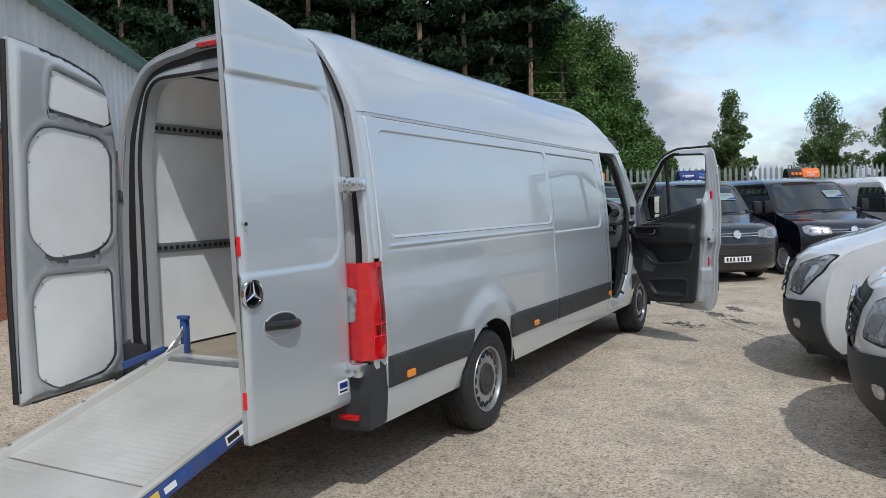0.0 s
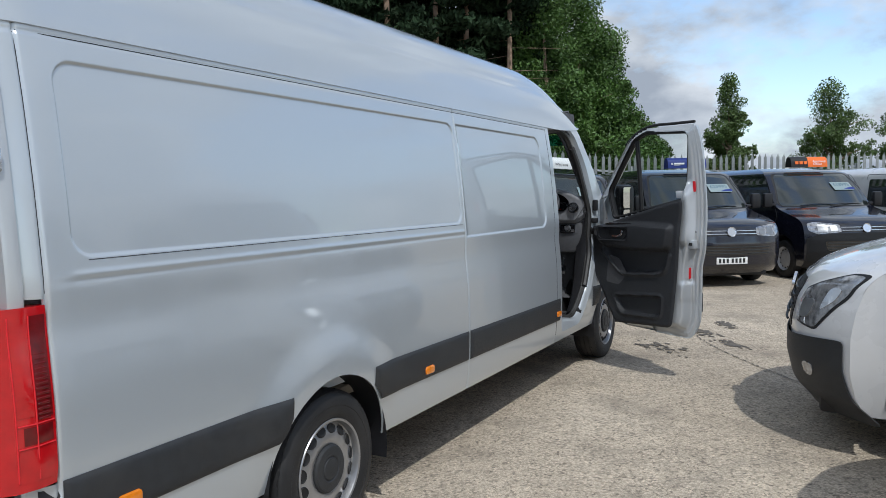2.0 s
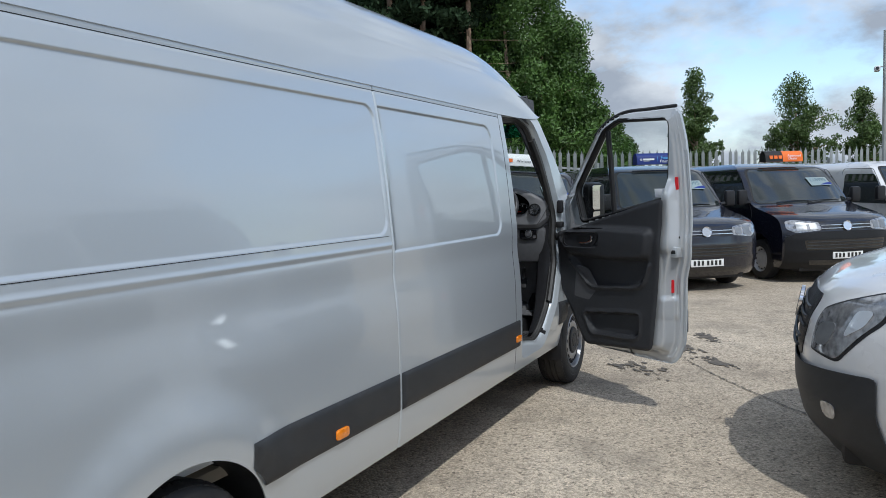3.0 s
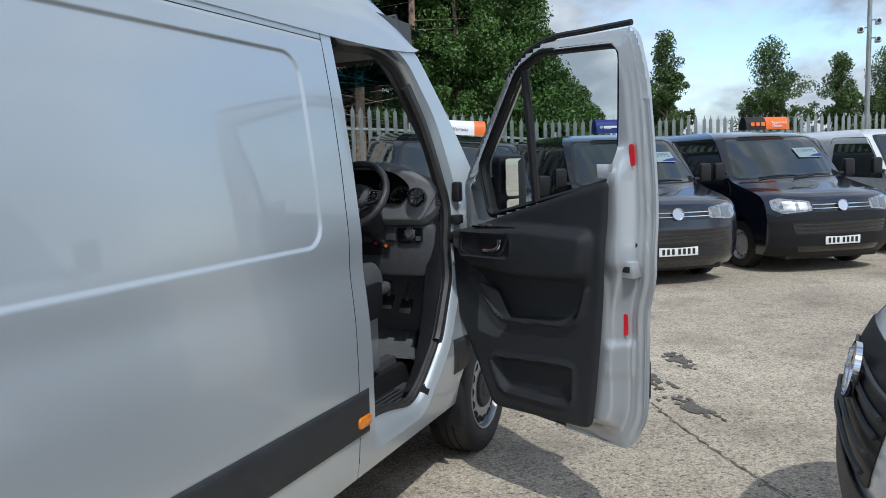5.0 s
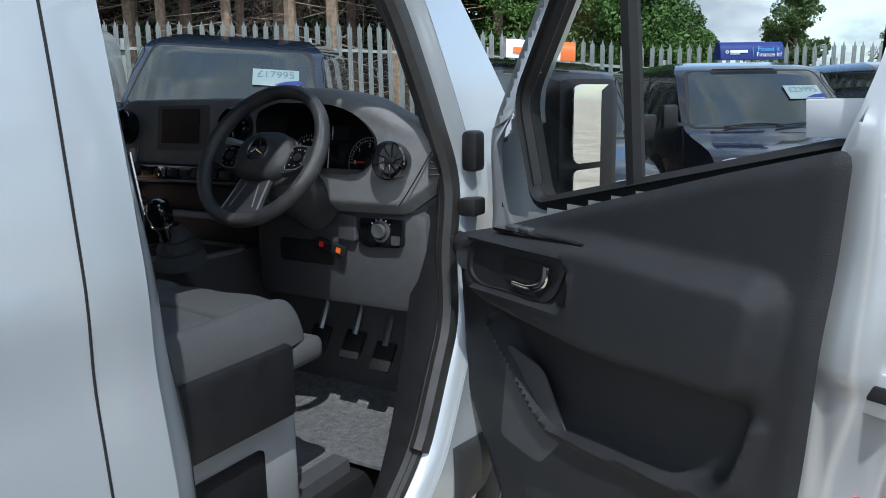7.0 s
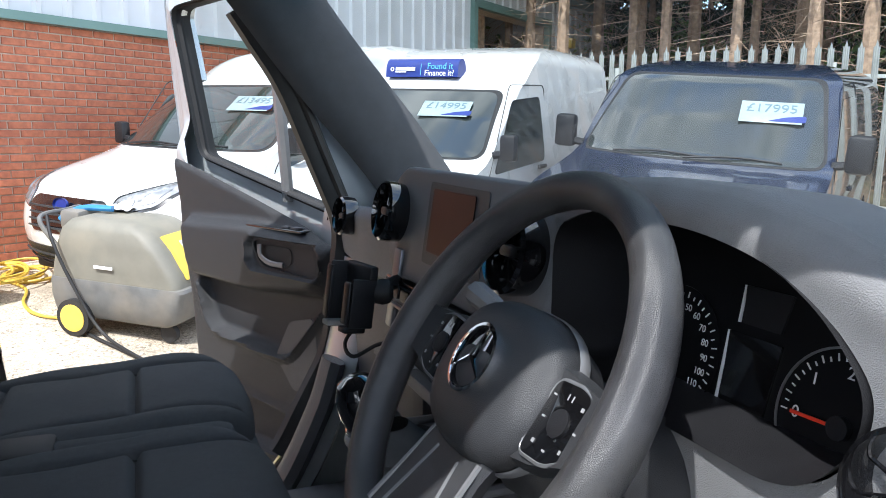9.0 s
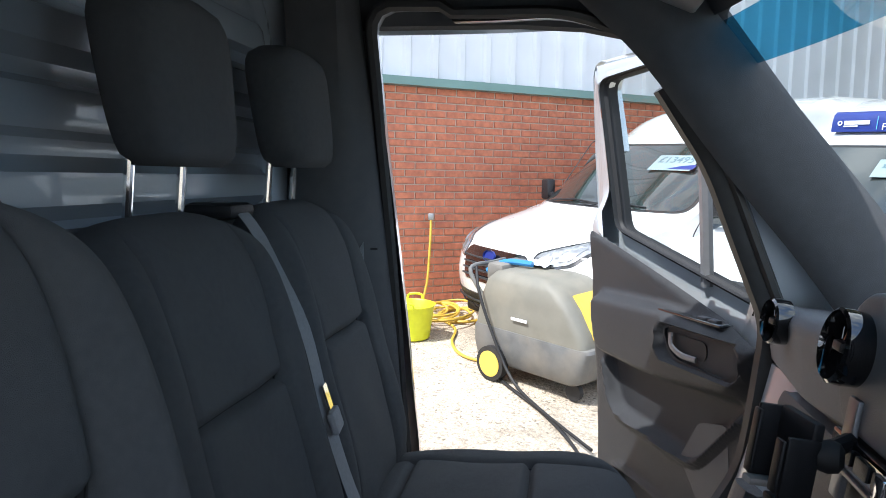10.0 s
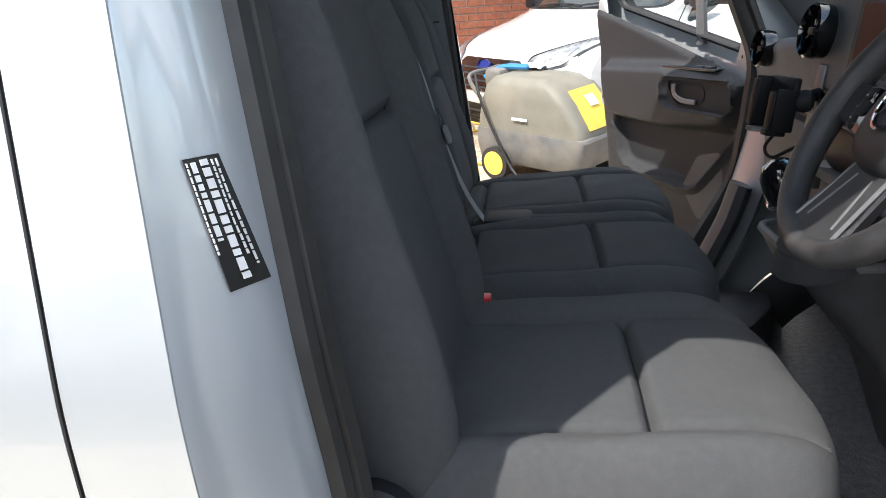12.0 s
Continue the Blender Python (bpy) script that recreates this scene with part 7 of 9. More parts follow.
part("floor_joint", bm_tube([(-1.3, 5.22, 0.643), (-0.9, 5.235, 0.643), (-0.3, 5.22, 0.643)], 0.004, 5, 3), RUBBER, van)
for x, z in ((-0.36, 0.84), (-0.47, 0.86), (-0.60, 0.86)):
    pd = part("pedal", bm_box(-0.035, 0.035, -0.008, 0.008, -0.045, 0.045, 0.006, pose(x, 5.66, z, -35, 0, 0)), RUBBER, van, "black rubber pedal")
    part("pedal_arm", bm_tube([(x, 5.67, z + 0.03), (x, 5.78, z + 0.25)], 0.01, 6, 0), STEELDARK, pd)
cq = pose(-1.10, 5.375, 1.385, -8, 0, 12)
ph = part("phone_cradle", bm_box(-0.043, 0.043, -0.004, 0.012, -0.055, 0.048, 0.004, cq), BLACKPLASTIC, van, "black phone cradle on a stalk")
for s in (-1, 1):
    part("cradle_wall", bm_box(s * 0.042 - 0.004, s * 0.042 + 0.004, -0.034, 0.010, -0.055, 0.046 - 0.02 * (s > 0), 0.003, cq), BLACKPLASTIC, ph)
    part("cradle_lip", bm_box(s * 0.034 - 0.010, s * 0.034 + 0.010, -0.040, -0.034, -0.050, 0.020 + 0.02 * (s < 0), 0.003, cq), BLACKPLASTIC, ph)
    part("cradle_foot", bm_box(s * 0.030 - 0.012, s * 0.030 + 0.012, -0.040, 0.0, -0.064, -0.054, 0.003, cq), VISOR if s < 0 else BLACKPLASTIC, ph)
part("cradle_ball", bm_lathe([(0.012, 0), (0.019, 0.006), (0.022, 0.018), (0.019, 0.03), (0.010, 0.036)], 18, pose(-1.075, 5.392, 1.388, -90, 0, -20)), RUBBER, ph)
part("cradle_stalk", bm_tube([(-1.075, 5.40, 1.388), (-1.10, 5.43, 1.392), (-1.115, 5.45, 1.395)], 0.012, 8, 3), BLACKPLASTIC, ph)
part("cradle_plate", bm_box(-0.018, 0.018, -0.005, 0.005, -0.075, 0.065, 0.004, pose(-1.13, 5.452, 1.385, -8, 0, 0)), SATIN, ph, "grey fixing plate")
part("cable", bm_tube([(-1.11, 5.375, 1.325), (-1.11, 5.355, 1.295), (-1.075, 5.36, 1.28), (-1.05, 5.41, 1.305), (-1.03, 5.46, 1.26)], 0.0035, 5, 6), RUBBER, ph, "black cable")
tissue = bm_sheet(grid(-0.075, 0.075, 0.0125), grid(-0.03, 0.03, 0.0125), lambda u, v: (u, v, 0.012 * np.cos(v * 40) + 0.008 * np.sin(u * 45 + v * 30)), (), 0.003)
bmesh.ops.transform(tissue, matrix=pose(-1.08, 5.45, 1.262, 8, 0, -14), verts=tissue.verts)
part("folded_paper", tissue, PAPER, van, "folded white paper in the dash tray")
# pillar label: dark with lines of small print, on the door pillar
def pillar_at(f, z):
    """A place on the rear face of the driver's door aperture, f from its outer to its inner edge."""
    y0 = float(np.interp(z, [0.6, 1.0, 1.4, 1.8, 2.0], [DOOR_REAR(v) for v in (0.6, 1.0, 1.4, 1.8, 2.0)]))
    nb = 0.036 + 0.029 * f + (1.505 - z) * 0.17
    by, dx = nb * pillar_lean(z), float(np.interp(nb, [0.025, 0.048, 0.068, 0.080, 0.086], [0.018, 0.034, 0.05, 0.066, 0.082]))
    return Vector((-float(smooth_inset(z)) - float(plan_taper(y0 + by)) - dx, y0 + by, z))


def DOOR_REAR(z):
    best = [p for p in DOOR_PTS if p.x < 4.8]
    return min(best, key=lambda p: abs(p.y - z)).x


def pillar_strip(f0, f1, z0, z1, lift):
    a, b, c, d = (pillar_at(f, z) for f, z in ((f0, z0), (f1, z0), (f1, z1), (f0, z1)))
    n = (b - a).cross(d - a).normalized()
    n = n if n.x > 0 else -n
    bm = bmesh.new()
    lo = [bm.verts.new(p + n * (lift - 0.0012)) for p in (a, b, c, d)]
    hi = [bm.verts.new(p + n * lift) for p in (a, b, c, d)]
    bm.faces.new(hi)
    for k in range(4):
        bm.faces.new((lo[k], lo[(k + 1) % 4], hi[(k + 1) % 4], hi[k]))
    bmesh.ops.recalc_face_normals(bm, faces=bm.faces)
    return bm


lb = part("pillar_label", pillar_strip(0.0, 1.0, 1.405, 1.508, 0.004), SIGNBLACK, van, "black label with small white print")
word_rng = random.Random(21)
for f0, f1, z0, z1, long_ in ((0.05, 0.09, 1.435, 1.505, 0.004), (0.18, 0.32, 1.445, 1.505, 0.006), (0.44, 0.64, 1.412, 1.506, 0.007), (0.74, 0.78, 1.43, 1.505, 0.004), (0.86, 0.90, 1.42, 1.505, 0.005)):
    z = z1
    while z > z0:
        w_ = long_ * word_rng.uniform(0.6, 1.5)
        part("label_line", pillar_strip(f0, f1, max(z0, z - w_), z, 0.0052), SIGNWHITE, lb)
        z -= w_ + long_ * 0.28

# ---------------------------------------------------------------- parked vans
class Shape:
    """The outer form of a parked van: nose at the origin, tail along -y."""

    def __init__(self, length, half, front, roof, corner, sill, tumble):
        self.length, self.half, self.roof, self.corner, self.sill, self.tumble = length, half, roof, corner, sill, tumble
        self.fz, self.fy = [p[0] for p in front], [p[1] for p in front]

    def nose(self, z):
        z = np.asarray(z, float)
        return sum(np.interp(z + k * 0.012, self.fz, self.fy) for k in (-2, -1, 0, 1, 2)) / 5

    def width(self, z):
        z = np.asarray(z, float)
        up = np.clip((z - 1.0) / (self.roof - 1.0), 0, 1)
        low = np.clip((0.55 - z) / 0.35, 0, 1)
        top = np.clip((z - (self.roof - 0.22)) / 0.22, 0, 1)
        return self.half - self.tumble * up ** 1.2 - 0.05 * low ** 2 - 0.2 * top ** 3

    def front(self, x, z):
        r = np.interp(z, [0.2, 0.9, 1.25, self.roof], [self.corner, self.corner, self.corner * 0.8, self.corner * 0.45])
        return self.nose(z) - r * np.abs(np.asarray(x) / self.width(z)) ** 3.2

    def edge(self, z):
        r = np.interp(z, [0.2, 0.9, 1.25, self.roof], [self.corner, self.corner, self.corner * 0.8, self.corner * 0.45])
        return self.nose(z) - r

    def on_front(self, outline, step=0.02, off=0.004, thick=0.006):
        f = sd_poly(outline)
        xs, zs = [p[0] for p in outline], [p[1] for p in outline]
        return bm_sheet(grid(min(xs) - 0.02, max(xs) + 0.02, step), grid(min(zs) - 0.02, max(zs) + 0.02, step * 0.8), lambda x, z: (x, self.front(x, z) + off, z + off * 0.4), (lambda x, z: -f(x, z),), -thick)

    def on_side(self, outline, side, step=0.03, off=0.004, thick=0.006):
        f = sd_poly(outline)
        ys, zs = [p[0] for p in outline], [p[1] for p in outline]
        bm = bm_sheet(grid(min(ys) - 0.03, max(ys) + 0.03, step), grid(min(zs) - 0.03, max(zs) + 0.03, step), lambda y, z: (side * (self.width(z) + off), y, z), (lambda y, z: -f(y, z),))
        return bm


def mirror_poly(p):
    return [(-x, z) for x, z in reversed(p)]


RIMGREY = mat("grey_wheel_paint", (0.45, 0.455, 0.465), 0.45, 0.15, 0.1, 12)


def road_wheel(parent, x, y, r, side, rim_mat):
    w = empty("wheel")
    w.parent = parent
    w.location = (x, y, r)
    m = pose(0, 0, 0, 0, 90 * side, 0)
    part("tyre", bm_lathe([(r * 0.62, -0.09), (r * 0.85, -0.1), (r * 0.97, -0.085), (r, -0.06), (r, 0.06), (r * 0.97, 0.085), (r * 0.85, 0.1), (r * 0.66, 0.098), (r * 0.62, 0.085)], 40, m), TYRE, w)
    rim = part("rim", bm_lathe([(r * 0.63, 0.085), (r * 0.62, 0.095), (r * 0.57, 0.07), (r * 0.52, 0.045), (r * 0.42, 0.06), (r * 0.3, 0.065), (r * 0.2, 0.05), (0, 0.055)], 40, m), RIMGREY, w)
    for k in range(12):
        q = m @ Matrix.Rotation(2 * math.pi * k / 12, 4, "Z") @ pose(r * 0.47, 0, 0.056, 0, -12, 0)
        part("rim_vent", bm_lathe([(0, 0.001), (0.017, 0.001), (0.019, -0.003)], 8, q), RUBBER, rim)


def parked_van(name, label, sh, paint, m, look_of):
    """A whole parked van. look_of: front details of its make."""
    v = empty(name, m)
    tagged(v, label, "van")
    L = sh.length
    wheel_r = 0.335
    fy, ry = -0.95, -0.95 - look_of["wheelbase"]
    arches = (sd_circle(fy, wheel_r + 0.02, wheel_r + 0.075), sd_circle(ry, wheel_r + 0.02, wheel_r + 0.075))
    zs = np.unique(np.concatenate([grid(sh.sill, sh.roof - 0.2, 0.05), grid(sh.roof - 0.2, sh.roof, 0.02)]))
    for side in (1, -1):
        def place(u, z):
            y = -L + u * (sh.edge(z) + L)
            return side * sh.width(z), y, z

        def conv(h):
            return lambda u, z: h(-L + np.asarray(u) * (sh.edge(z) + L), z)
        bm = bm_sheet(grid(0, 1, 0.012), zs, place, [conv(h) for h in arches])
        if side < 0:
            bmesh.ops.reverse_faces(bm, faces=bm.faces)
        part("body_side", bm, paint, v, angle=40)
        for cy in (fy, ry):
            arc = [(cy + (wheel_r + 0.075) * math.cos(a), wheel_r + 0.02 + (wheel_r + 0.075) * math.sin(a)) for a in np.linspace(-0.1, math.pi + 0.1, 20)]
            part("wheel_arch_liner", bm_loft([[(side * (sh.half - 0.01), y, z), (side * (sh.half - 0.35), y, z)] for y, z in arc], False, False), RUBBER, v)
            road_wheel(v, side * (sh.half - 0.13), cy, wheel_r, side, look_of["rim"])
    # front, from under the bumper over bonnet and windscreen to the roof
    dense = np.unique(np.concatenate([zs, grid(0.85, 1.35, 0.012)]))
    bm = bm_sheet(np.linspace(-1, 1, 45), dense, lambda a, z: (a * sh.width(z), sh.front(a * sh.width(z), z), z))
    part("front_body", bm, paint, v, angle=50)
    # roof and tail
    bm = bm_sheet(np.linspace(-1, 1, 15), np.linspace(0, 1, 20), lambda a, u: (a * sh.width(sh.roof), -L + u * (sh.front(a * sh.width(sh.roof), sh.roof) + L), sh.roof + 0.03 * (1 - a * a) * np.clip(4 * (1 - u), 0, 1)))
    part("roof", bm, paint, v)
    bm = bm_sheet(np.linspace(-1, 1, 9), zs, lambda a, z: (a * sh.width(z), -L + 0 * a, z))
    part("tail", bm, paint, v)
    part("underbody", bm_box(-sh.half + 0.25, sh.half - 0.25, -L + 0.1, -0.2, sh.sill - 0.06, sh.sill + 0.15, 0.03), RUBBER, v)
    # windscreen and side windows
    z0, z1 = look_of["screen"]
    wb, wt_ = float(sh.width(z0)) * 0.94, float(sh.width(z1)) * 0.86
    scr = round_poly([(-wb, z0), (wb, z0), (wt_, z1), (-wt_, z1)], 0.09)
    rim_p = round_poly([(-wb - 0.02, z0 - 0.012), (wb + 0.02, z0 - 0.012), (wt_ + 0.03, z1 + 0.02), (-wt_ - 0.03, z1 + 0.02)], 0.09)
    part("windscreen_surround", sh.on_front(rim_p, 0.03, 0.003), RUBBER, v)
    ws = part("windscreen", sh.on_front(scr, 0.03, 0.007), SCREENGLASS, v, "dark windscreen reflecting the sky")
    for sx in (-0.32, 0.22):
        yb = float(sh.front(sx, z0 + 0.02))
        part("wiper", bm_tube([(sx + 0.35, float(sh.front(sx + 0.35, z0)) + 0.03, z0 + 0.01), (sx, yb + 0.015, z0 + 0.035), (sx - 0.3, float(sh.front(sx - 0.3, z0 + 0.02)) + 0.02, z0 + 0.02)], 0.008, 5, 3), BLACKPLASTIC, ws)
    win = look_of["side_window"]
    for side in (1, -1):
        part("side_window", sh.on_side(round_poly(win, 0.06), side), SCREENGLASS, v, "dark side window")
        dseam = round_poly(look_of["door"], 0.06)
        pts = [(side * (float(sh.width(z)) + 0.001), y, z) for y, z in dseam]
        part("door_seam", bm_tube(pts + [pts[0]], 0.005, 4, 0), RUBBER, v)
        part("door_handle", bm_box(-0.012, 0.012, -0.09, 0.09, -0.018, 0.018, 0.008, pose(side * (sh.half + 0.008), look_of["door"][0][0] + 0.18, 1.02)), look_of["handle"], v)
        # wing mirror
        my, mz = win[1][0] - 0.02 if win[1][0] > win[0][0] else win[0][0], z0 + 0.0
        mk = look_of.get("mirror", 1.0)
        mx = side * (float(sh.width(mz)) + 0.055 + 0.085 * mk)
        mr = part("wing_mirror", bm_box(mx - 0.085 * mk, mx + 0.085 * mk, my - 0.05, my + 0.06 * mk, mz - 0.02, mz + 0.24 * mk, 0.035 * mk), BLACKPLASTIC, v, "black wing mirror")
        part("mirror_arm", bm_tube([(side * (float(sh.width(mz)) - 0.02), my, mz + 0.02), (mx, my, mz + 0.04)], 0.03, 6, 2), BLACKPLASTIC, mr)
        rub = look_of["rub"]
        if rub:
            bm = sh.on_side(round_poly([(ry + 0.42, rub[0]), (fy - 0.42, rub[0]), (fy - 0.42, rub[1]), (ry + 0.42, rub[1])], 0.02), side, 0.06, 0.012)
            part("rubbing_strip", bm, DARKPLASTIC, v)
    # nose details
    for item, outline, material, both, off in look_of["front"]:
        for p in ([outline, mirror_poly(outline)] if both else [outline]):
            part(item, sh.on_front(p, 0.015, off), material, v)
    for a, b, z, w, material in look_of["bars"]:
        for k in range(w):
            zz = z + k * 0.05
            pts = [(x, float(sh.front(x, zz)) + (0.012 if zz > 0.8 else 0.024), zz) for x in np.linspace(a, b, 11)]
            part("grille_bar", bm_tube(pts, 0.009, 5, 0), material, v)
    bx, bz, br, bmat = look_of["badge"]
    q = pose(bx, float(sh.front(bx, bz)) + 0.034, bz, -90 + 12, 0, 0)
    part("badge", bm_lathe([(br, -0.01), (br, 0.008), (br * 0.86, 0.012), (br * 0.82, 0.004), (0, 0.004)], 28, q @ Matrix.Diagonal((look_of.get("badge_wide", 1.0), 1, 1, 1)) @ pose(0, 0, 0, 180, 0, 0)), bmat, v, "plain round badge")
    if look_of.get("plate"):
        pz = look_of["plate"]
        py = float(sh.front(0.0, pz)) + 0.02
        pl = part("number_plate", bm_box(-0.26, 0.26, py - 0.01, py + 0.006, pz - 0.055, pz + 0.055, 0.004), PLATEWHITE, v, "white number plate")
        for k in range(7):
            x = -0.2 + k * 0.064 + (0.02 if k > 3 else 0)
            part("plate_mark", bm_box(x - 0.018, x + 0.018, py + 0.006, py + 0.009, pz - 0.035, pz + 0.035), SIGNBLACK, pl)
    return v


def price_card(v, sh, words, x, z):
    """A price card at the windscreen's top corner, set just outside the glass; its dull colour imitates the glass over
    it.
    """
    e = 0.01
    dz = Vector((0, float(sh.front(x, z + e)) - float(sh.front(x, z - e)), 2 * e)).normalized()
    dx = Vector((2 * e, float(sh.front(x + e, z)) - float(sh.front(x - e, z)), 0)).normalized()
    n = dx.cross(dz).normalized()
    if n.y < 0:
        n = -n
    # seen from the front, the reader's right is the van's left (-x)
    rx = -dx
    nz = n
    uy = nz.cross(rx).normalized()
    m = Matrix((rx, uy, nz)).transposed().to_4x4()
    m.translation = Vector((x, float(sh.front(x, z)), z)) + n * 0.016
    card = part("price_card", bm_box(-0.21, 0.21, -0.11, 0.10, -0.002, 0.002, 0.001, m), CARD, v, "price card with a blue corner, coloured dim as if behind glass")
    part("card_swoosh", bm_prism(round_poly([(-0.02, -0.095), (0.235, -0.095), (0.235, -0.03), (0.1, -0.05)], 0.02), 0.002, 0.004, lambda a, b, t: m @ Vector((a, b, t))), SIGNBLUE, card)
    lettering("price", words, 0.115, CARDINK, card, m @ Matrix.Translation((0, 0.03, 0.0035)))


def roof_board(v, sh, y, kind):
    """A curved advertising board across the front of the roof."""
    z0 = sh.roof + 0.01 if kind != "ford" else float(np.interp(y, list(reversed(sh.fy)), list(reversed(sh.fz)))) - 0.01
    w = 0.36 if kind != "ford" else 0.36
    k, ka = (0.58, 0.8) if kind != "ford" else (0.58, 0.66)
    arc = [(0.12, 0.0), (0.115, 0.06), (0.10, 0.14), (0.07, 0.2), (0.02, 0.235), (-0.04, 0.235), (-0.09, 0.2), (-0.12, 0.12), (-0.13, 0.0)]
    arc = [(a * ka, h * ka) for a, h in arc]
    b = part("roof_sign", bm_loft([[(x, y + a, z0 + h) for a, h in arc] for x in (-w, w)]), {"blue": SIGNBLUE, "ford": SIGNBLUE, "rac": ORANGE, "white": SIGNWHITE}[kind], v, "curved advertising board on the roof")
    face = Matrix.Translation((0, y + 0.118 * ka, z0 + 0.1 * ka)) @ pose(0, 0, 0, 80, 0, 180) @ Matrix.Diagonal((k, k, k, 1))

    def at(x, yy, dz=0.004):
        return face @ Matrix.Translation((x, yy, dz))
    if kind in ("blue", "ford"):
        lettering("sign_words", "Found it", 0.13, LETTERBLUE, b, at(0.32, 0.045, 0.0))
        lettering("sign_words", "Finance it?", 0.12, SIGNWHITE, b, at(0.32, -0.06, 0.012))
        part("sign_mark", bm_lathe([(0.032, 0), (0.032, 0.003), (0.018, 0.003), (0.018, 0)], 20, at(-0.5, 0.0, 0.004)), SIGNWHITE, b)
        part("sign_bar", bm_box(-0.44, -0.1, -0.02, 0.03, 0, 0.004, 0, at(0, 0, 0.004)), SIGNWHITE, b)
        part("sign_bar", bm_box(-0.44, -0.25, -0.05, -0.035, 0, 0.004, 0, at(0, 0, 0.008)), SIGNWHITE, b)
        part("sign_bar", bm_box(0.0, 0.008, -0.09, 0.08, 0, 0.004, 0, at(0, 0, 0.008)), LETTERBLUE, b)
    elif kind == "rac":
        part("sign_end", bm_loft([[(x, y + a * 1.03, z0 + h * 1.02 + 0.001) for a, h in arc] for x in (0.03, w + 0.002)]), SIGNBLACK, b, "black end of the board")
        for k in range(3):
            part("sign_bar", bm_box(-0.5 + k * 0.15, -0.39 + k * 0.15, -0.05, 0.05, 0, 0.004, 0, at(0, 0, 0.01)), ORANGE, b)
        lettering("sign_words", "Approved", 0.11, SIGNWHITE, b, at(0.33, 0.04, 0.002))
        lettering("sign_words", "Dealer", 0.11, SIGNWHITE, b, at(0.27, -0.05, 0.012))
    else:
        part("sign_end", bm_loft([[(x, y + a * 1.03, z0 + h * 1.02 + 0.001) for a, h in arc] for x in (-w - 0.002, -0.21)]), ORANGE, b, "orange end of the board")
        lettering("sign_words", "Warranty", 0.10, SIGNBLACK, b, at(0.02, -0.01, 0.006))
        part("sign_bar", bm_box(-0.5, -0.3, -0.05, 0.05, 0, 0.004, 0, at(0, 0, 0.006)), ORANGE, b)
    return b


T6 = Shape(4.9, 0.952, [(0.2, -0.16), (0.32, -0.05), (0.5, -0.005), (0.7, 0.0), (0.84, -0.02), (0.96, -0.08), (1.03, -0.17), (1.08, -0.32), (1.14, -0.6), (1.2, -0.86), (1.27, -1.02), (1.55, -1.3), (1.82, -1.6), (1.89, -1.74), (1.94, -1.98), (1.965, -2.3)], 1.965, 0.26, 0.24, 0.12)
def t6_front(bumper):
    return [("headlamp", round_poly([(0.43, 0.835), (0.80, 0.80), (0.90, 0.86), (0.905, 0.975), (0.80, 1.005), (0.445, 0.96)], 0.03), HEADLAMP, True, 0.008),
            ("lamp_reflector", round_poly([(0.49, 0.85), (0.60, 0.845), (0.60, 0.95), (0.49, 0.94)], 0.02), STEELDARK, True, 0.012),
            ("lamp_reflector", round_poly([(0.64, 0.84), (0.78, 0.83), (0.78, 0.965), (0.64, 0.955)], 0.02), STEELDARK, True, 0.012),
            ("grille", round_poly([(-0.43, 0.835), (0.43, 0.835), (0.445, 0.96), (-0.445, 0.96)], 0.015), GLOSSBLACK, False, 0.004),
            ("bumper", round_poly([(-0.93, 0.22), (0.93, 0.22), (0.935, 0.72), (0.80, 0.785), (0.43, 0.815), (-0.43, 0.815), (-0.80, 0.785), (-0.935, 0.72)], 0.03), bumper, False, 0.016),
            ("lower_grille", round_poly([(-0.66, 0.52), (0.66, 0.52), (0.70, 0.68), (-0.70, 0.68)], 0.03), GLOSSBLACK, False, 0.020),
            ("air_intake", round_poly([(-0.58, 0.28), (0.58, 0.28), (0.62, 0.36), (-0.62, 0.36)], 0.02), GLOSSBLACK, False, 0.020)]


T6_LOOK = dict(wheelbase=3.0, rim=STEEL, handle=NAVY, screen=(1.26, 1.84), rub=None, plate=0.44, badge=(0, 0.90, 0.078, CHROME),
               side_window=[(-2.42, 1.2), (-1.22, 1.17), (-1.62, 1.72), (-2.42, 1.74)], door=[(-2.5, 0.35), (-1.38, 0.35), (-1.12, 1.1), (-1.68, 1.82), (-2.5, 1.84)],
               front=t6_front(BUMPERBLACK), bars=[(-0.43, 0.43, 0.865, 2, CHROME), (-0.66, 0.66, 0.555, 3, DARKPLASTIC)])
T6_PAINTED = dict(T6_LOOK, front=t6_front(NAVY))
FORD = Shape(4.4, 0.985, [(0.2, -0.2), (0.32, -0.06), (0.44, -0.01), (0.58, 0.0), (0.74, -0.03), (0.86, -0.12), (0.93, -0.28), (1.0, -0.55), (1.08, -0.84), (1.16, -0.98), (1.427, -1.34), (1.658, -1.68), (1.747, -1.86), (1.872, -2.05), (1.979, -2.3), (2.05, -2.6), (2.086, -3.0)], 2.086, 0.30, 0.24, 0.13)
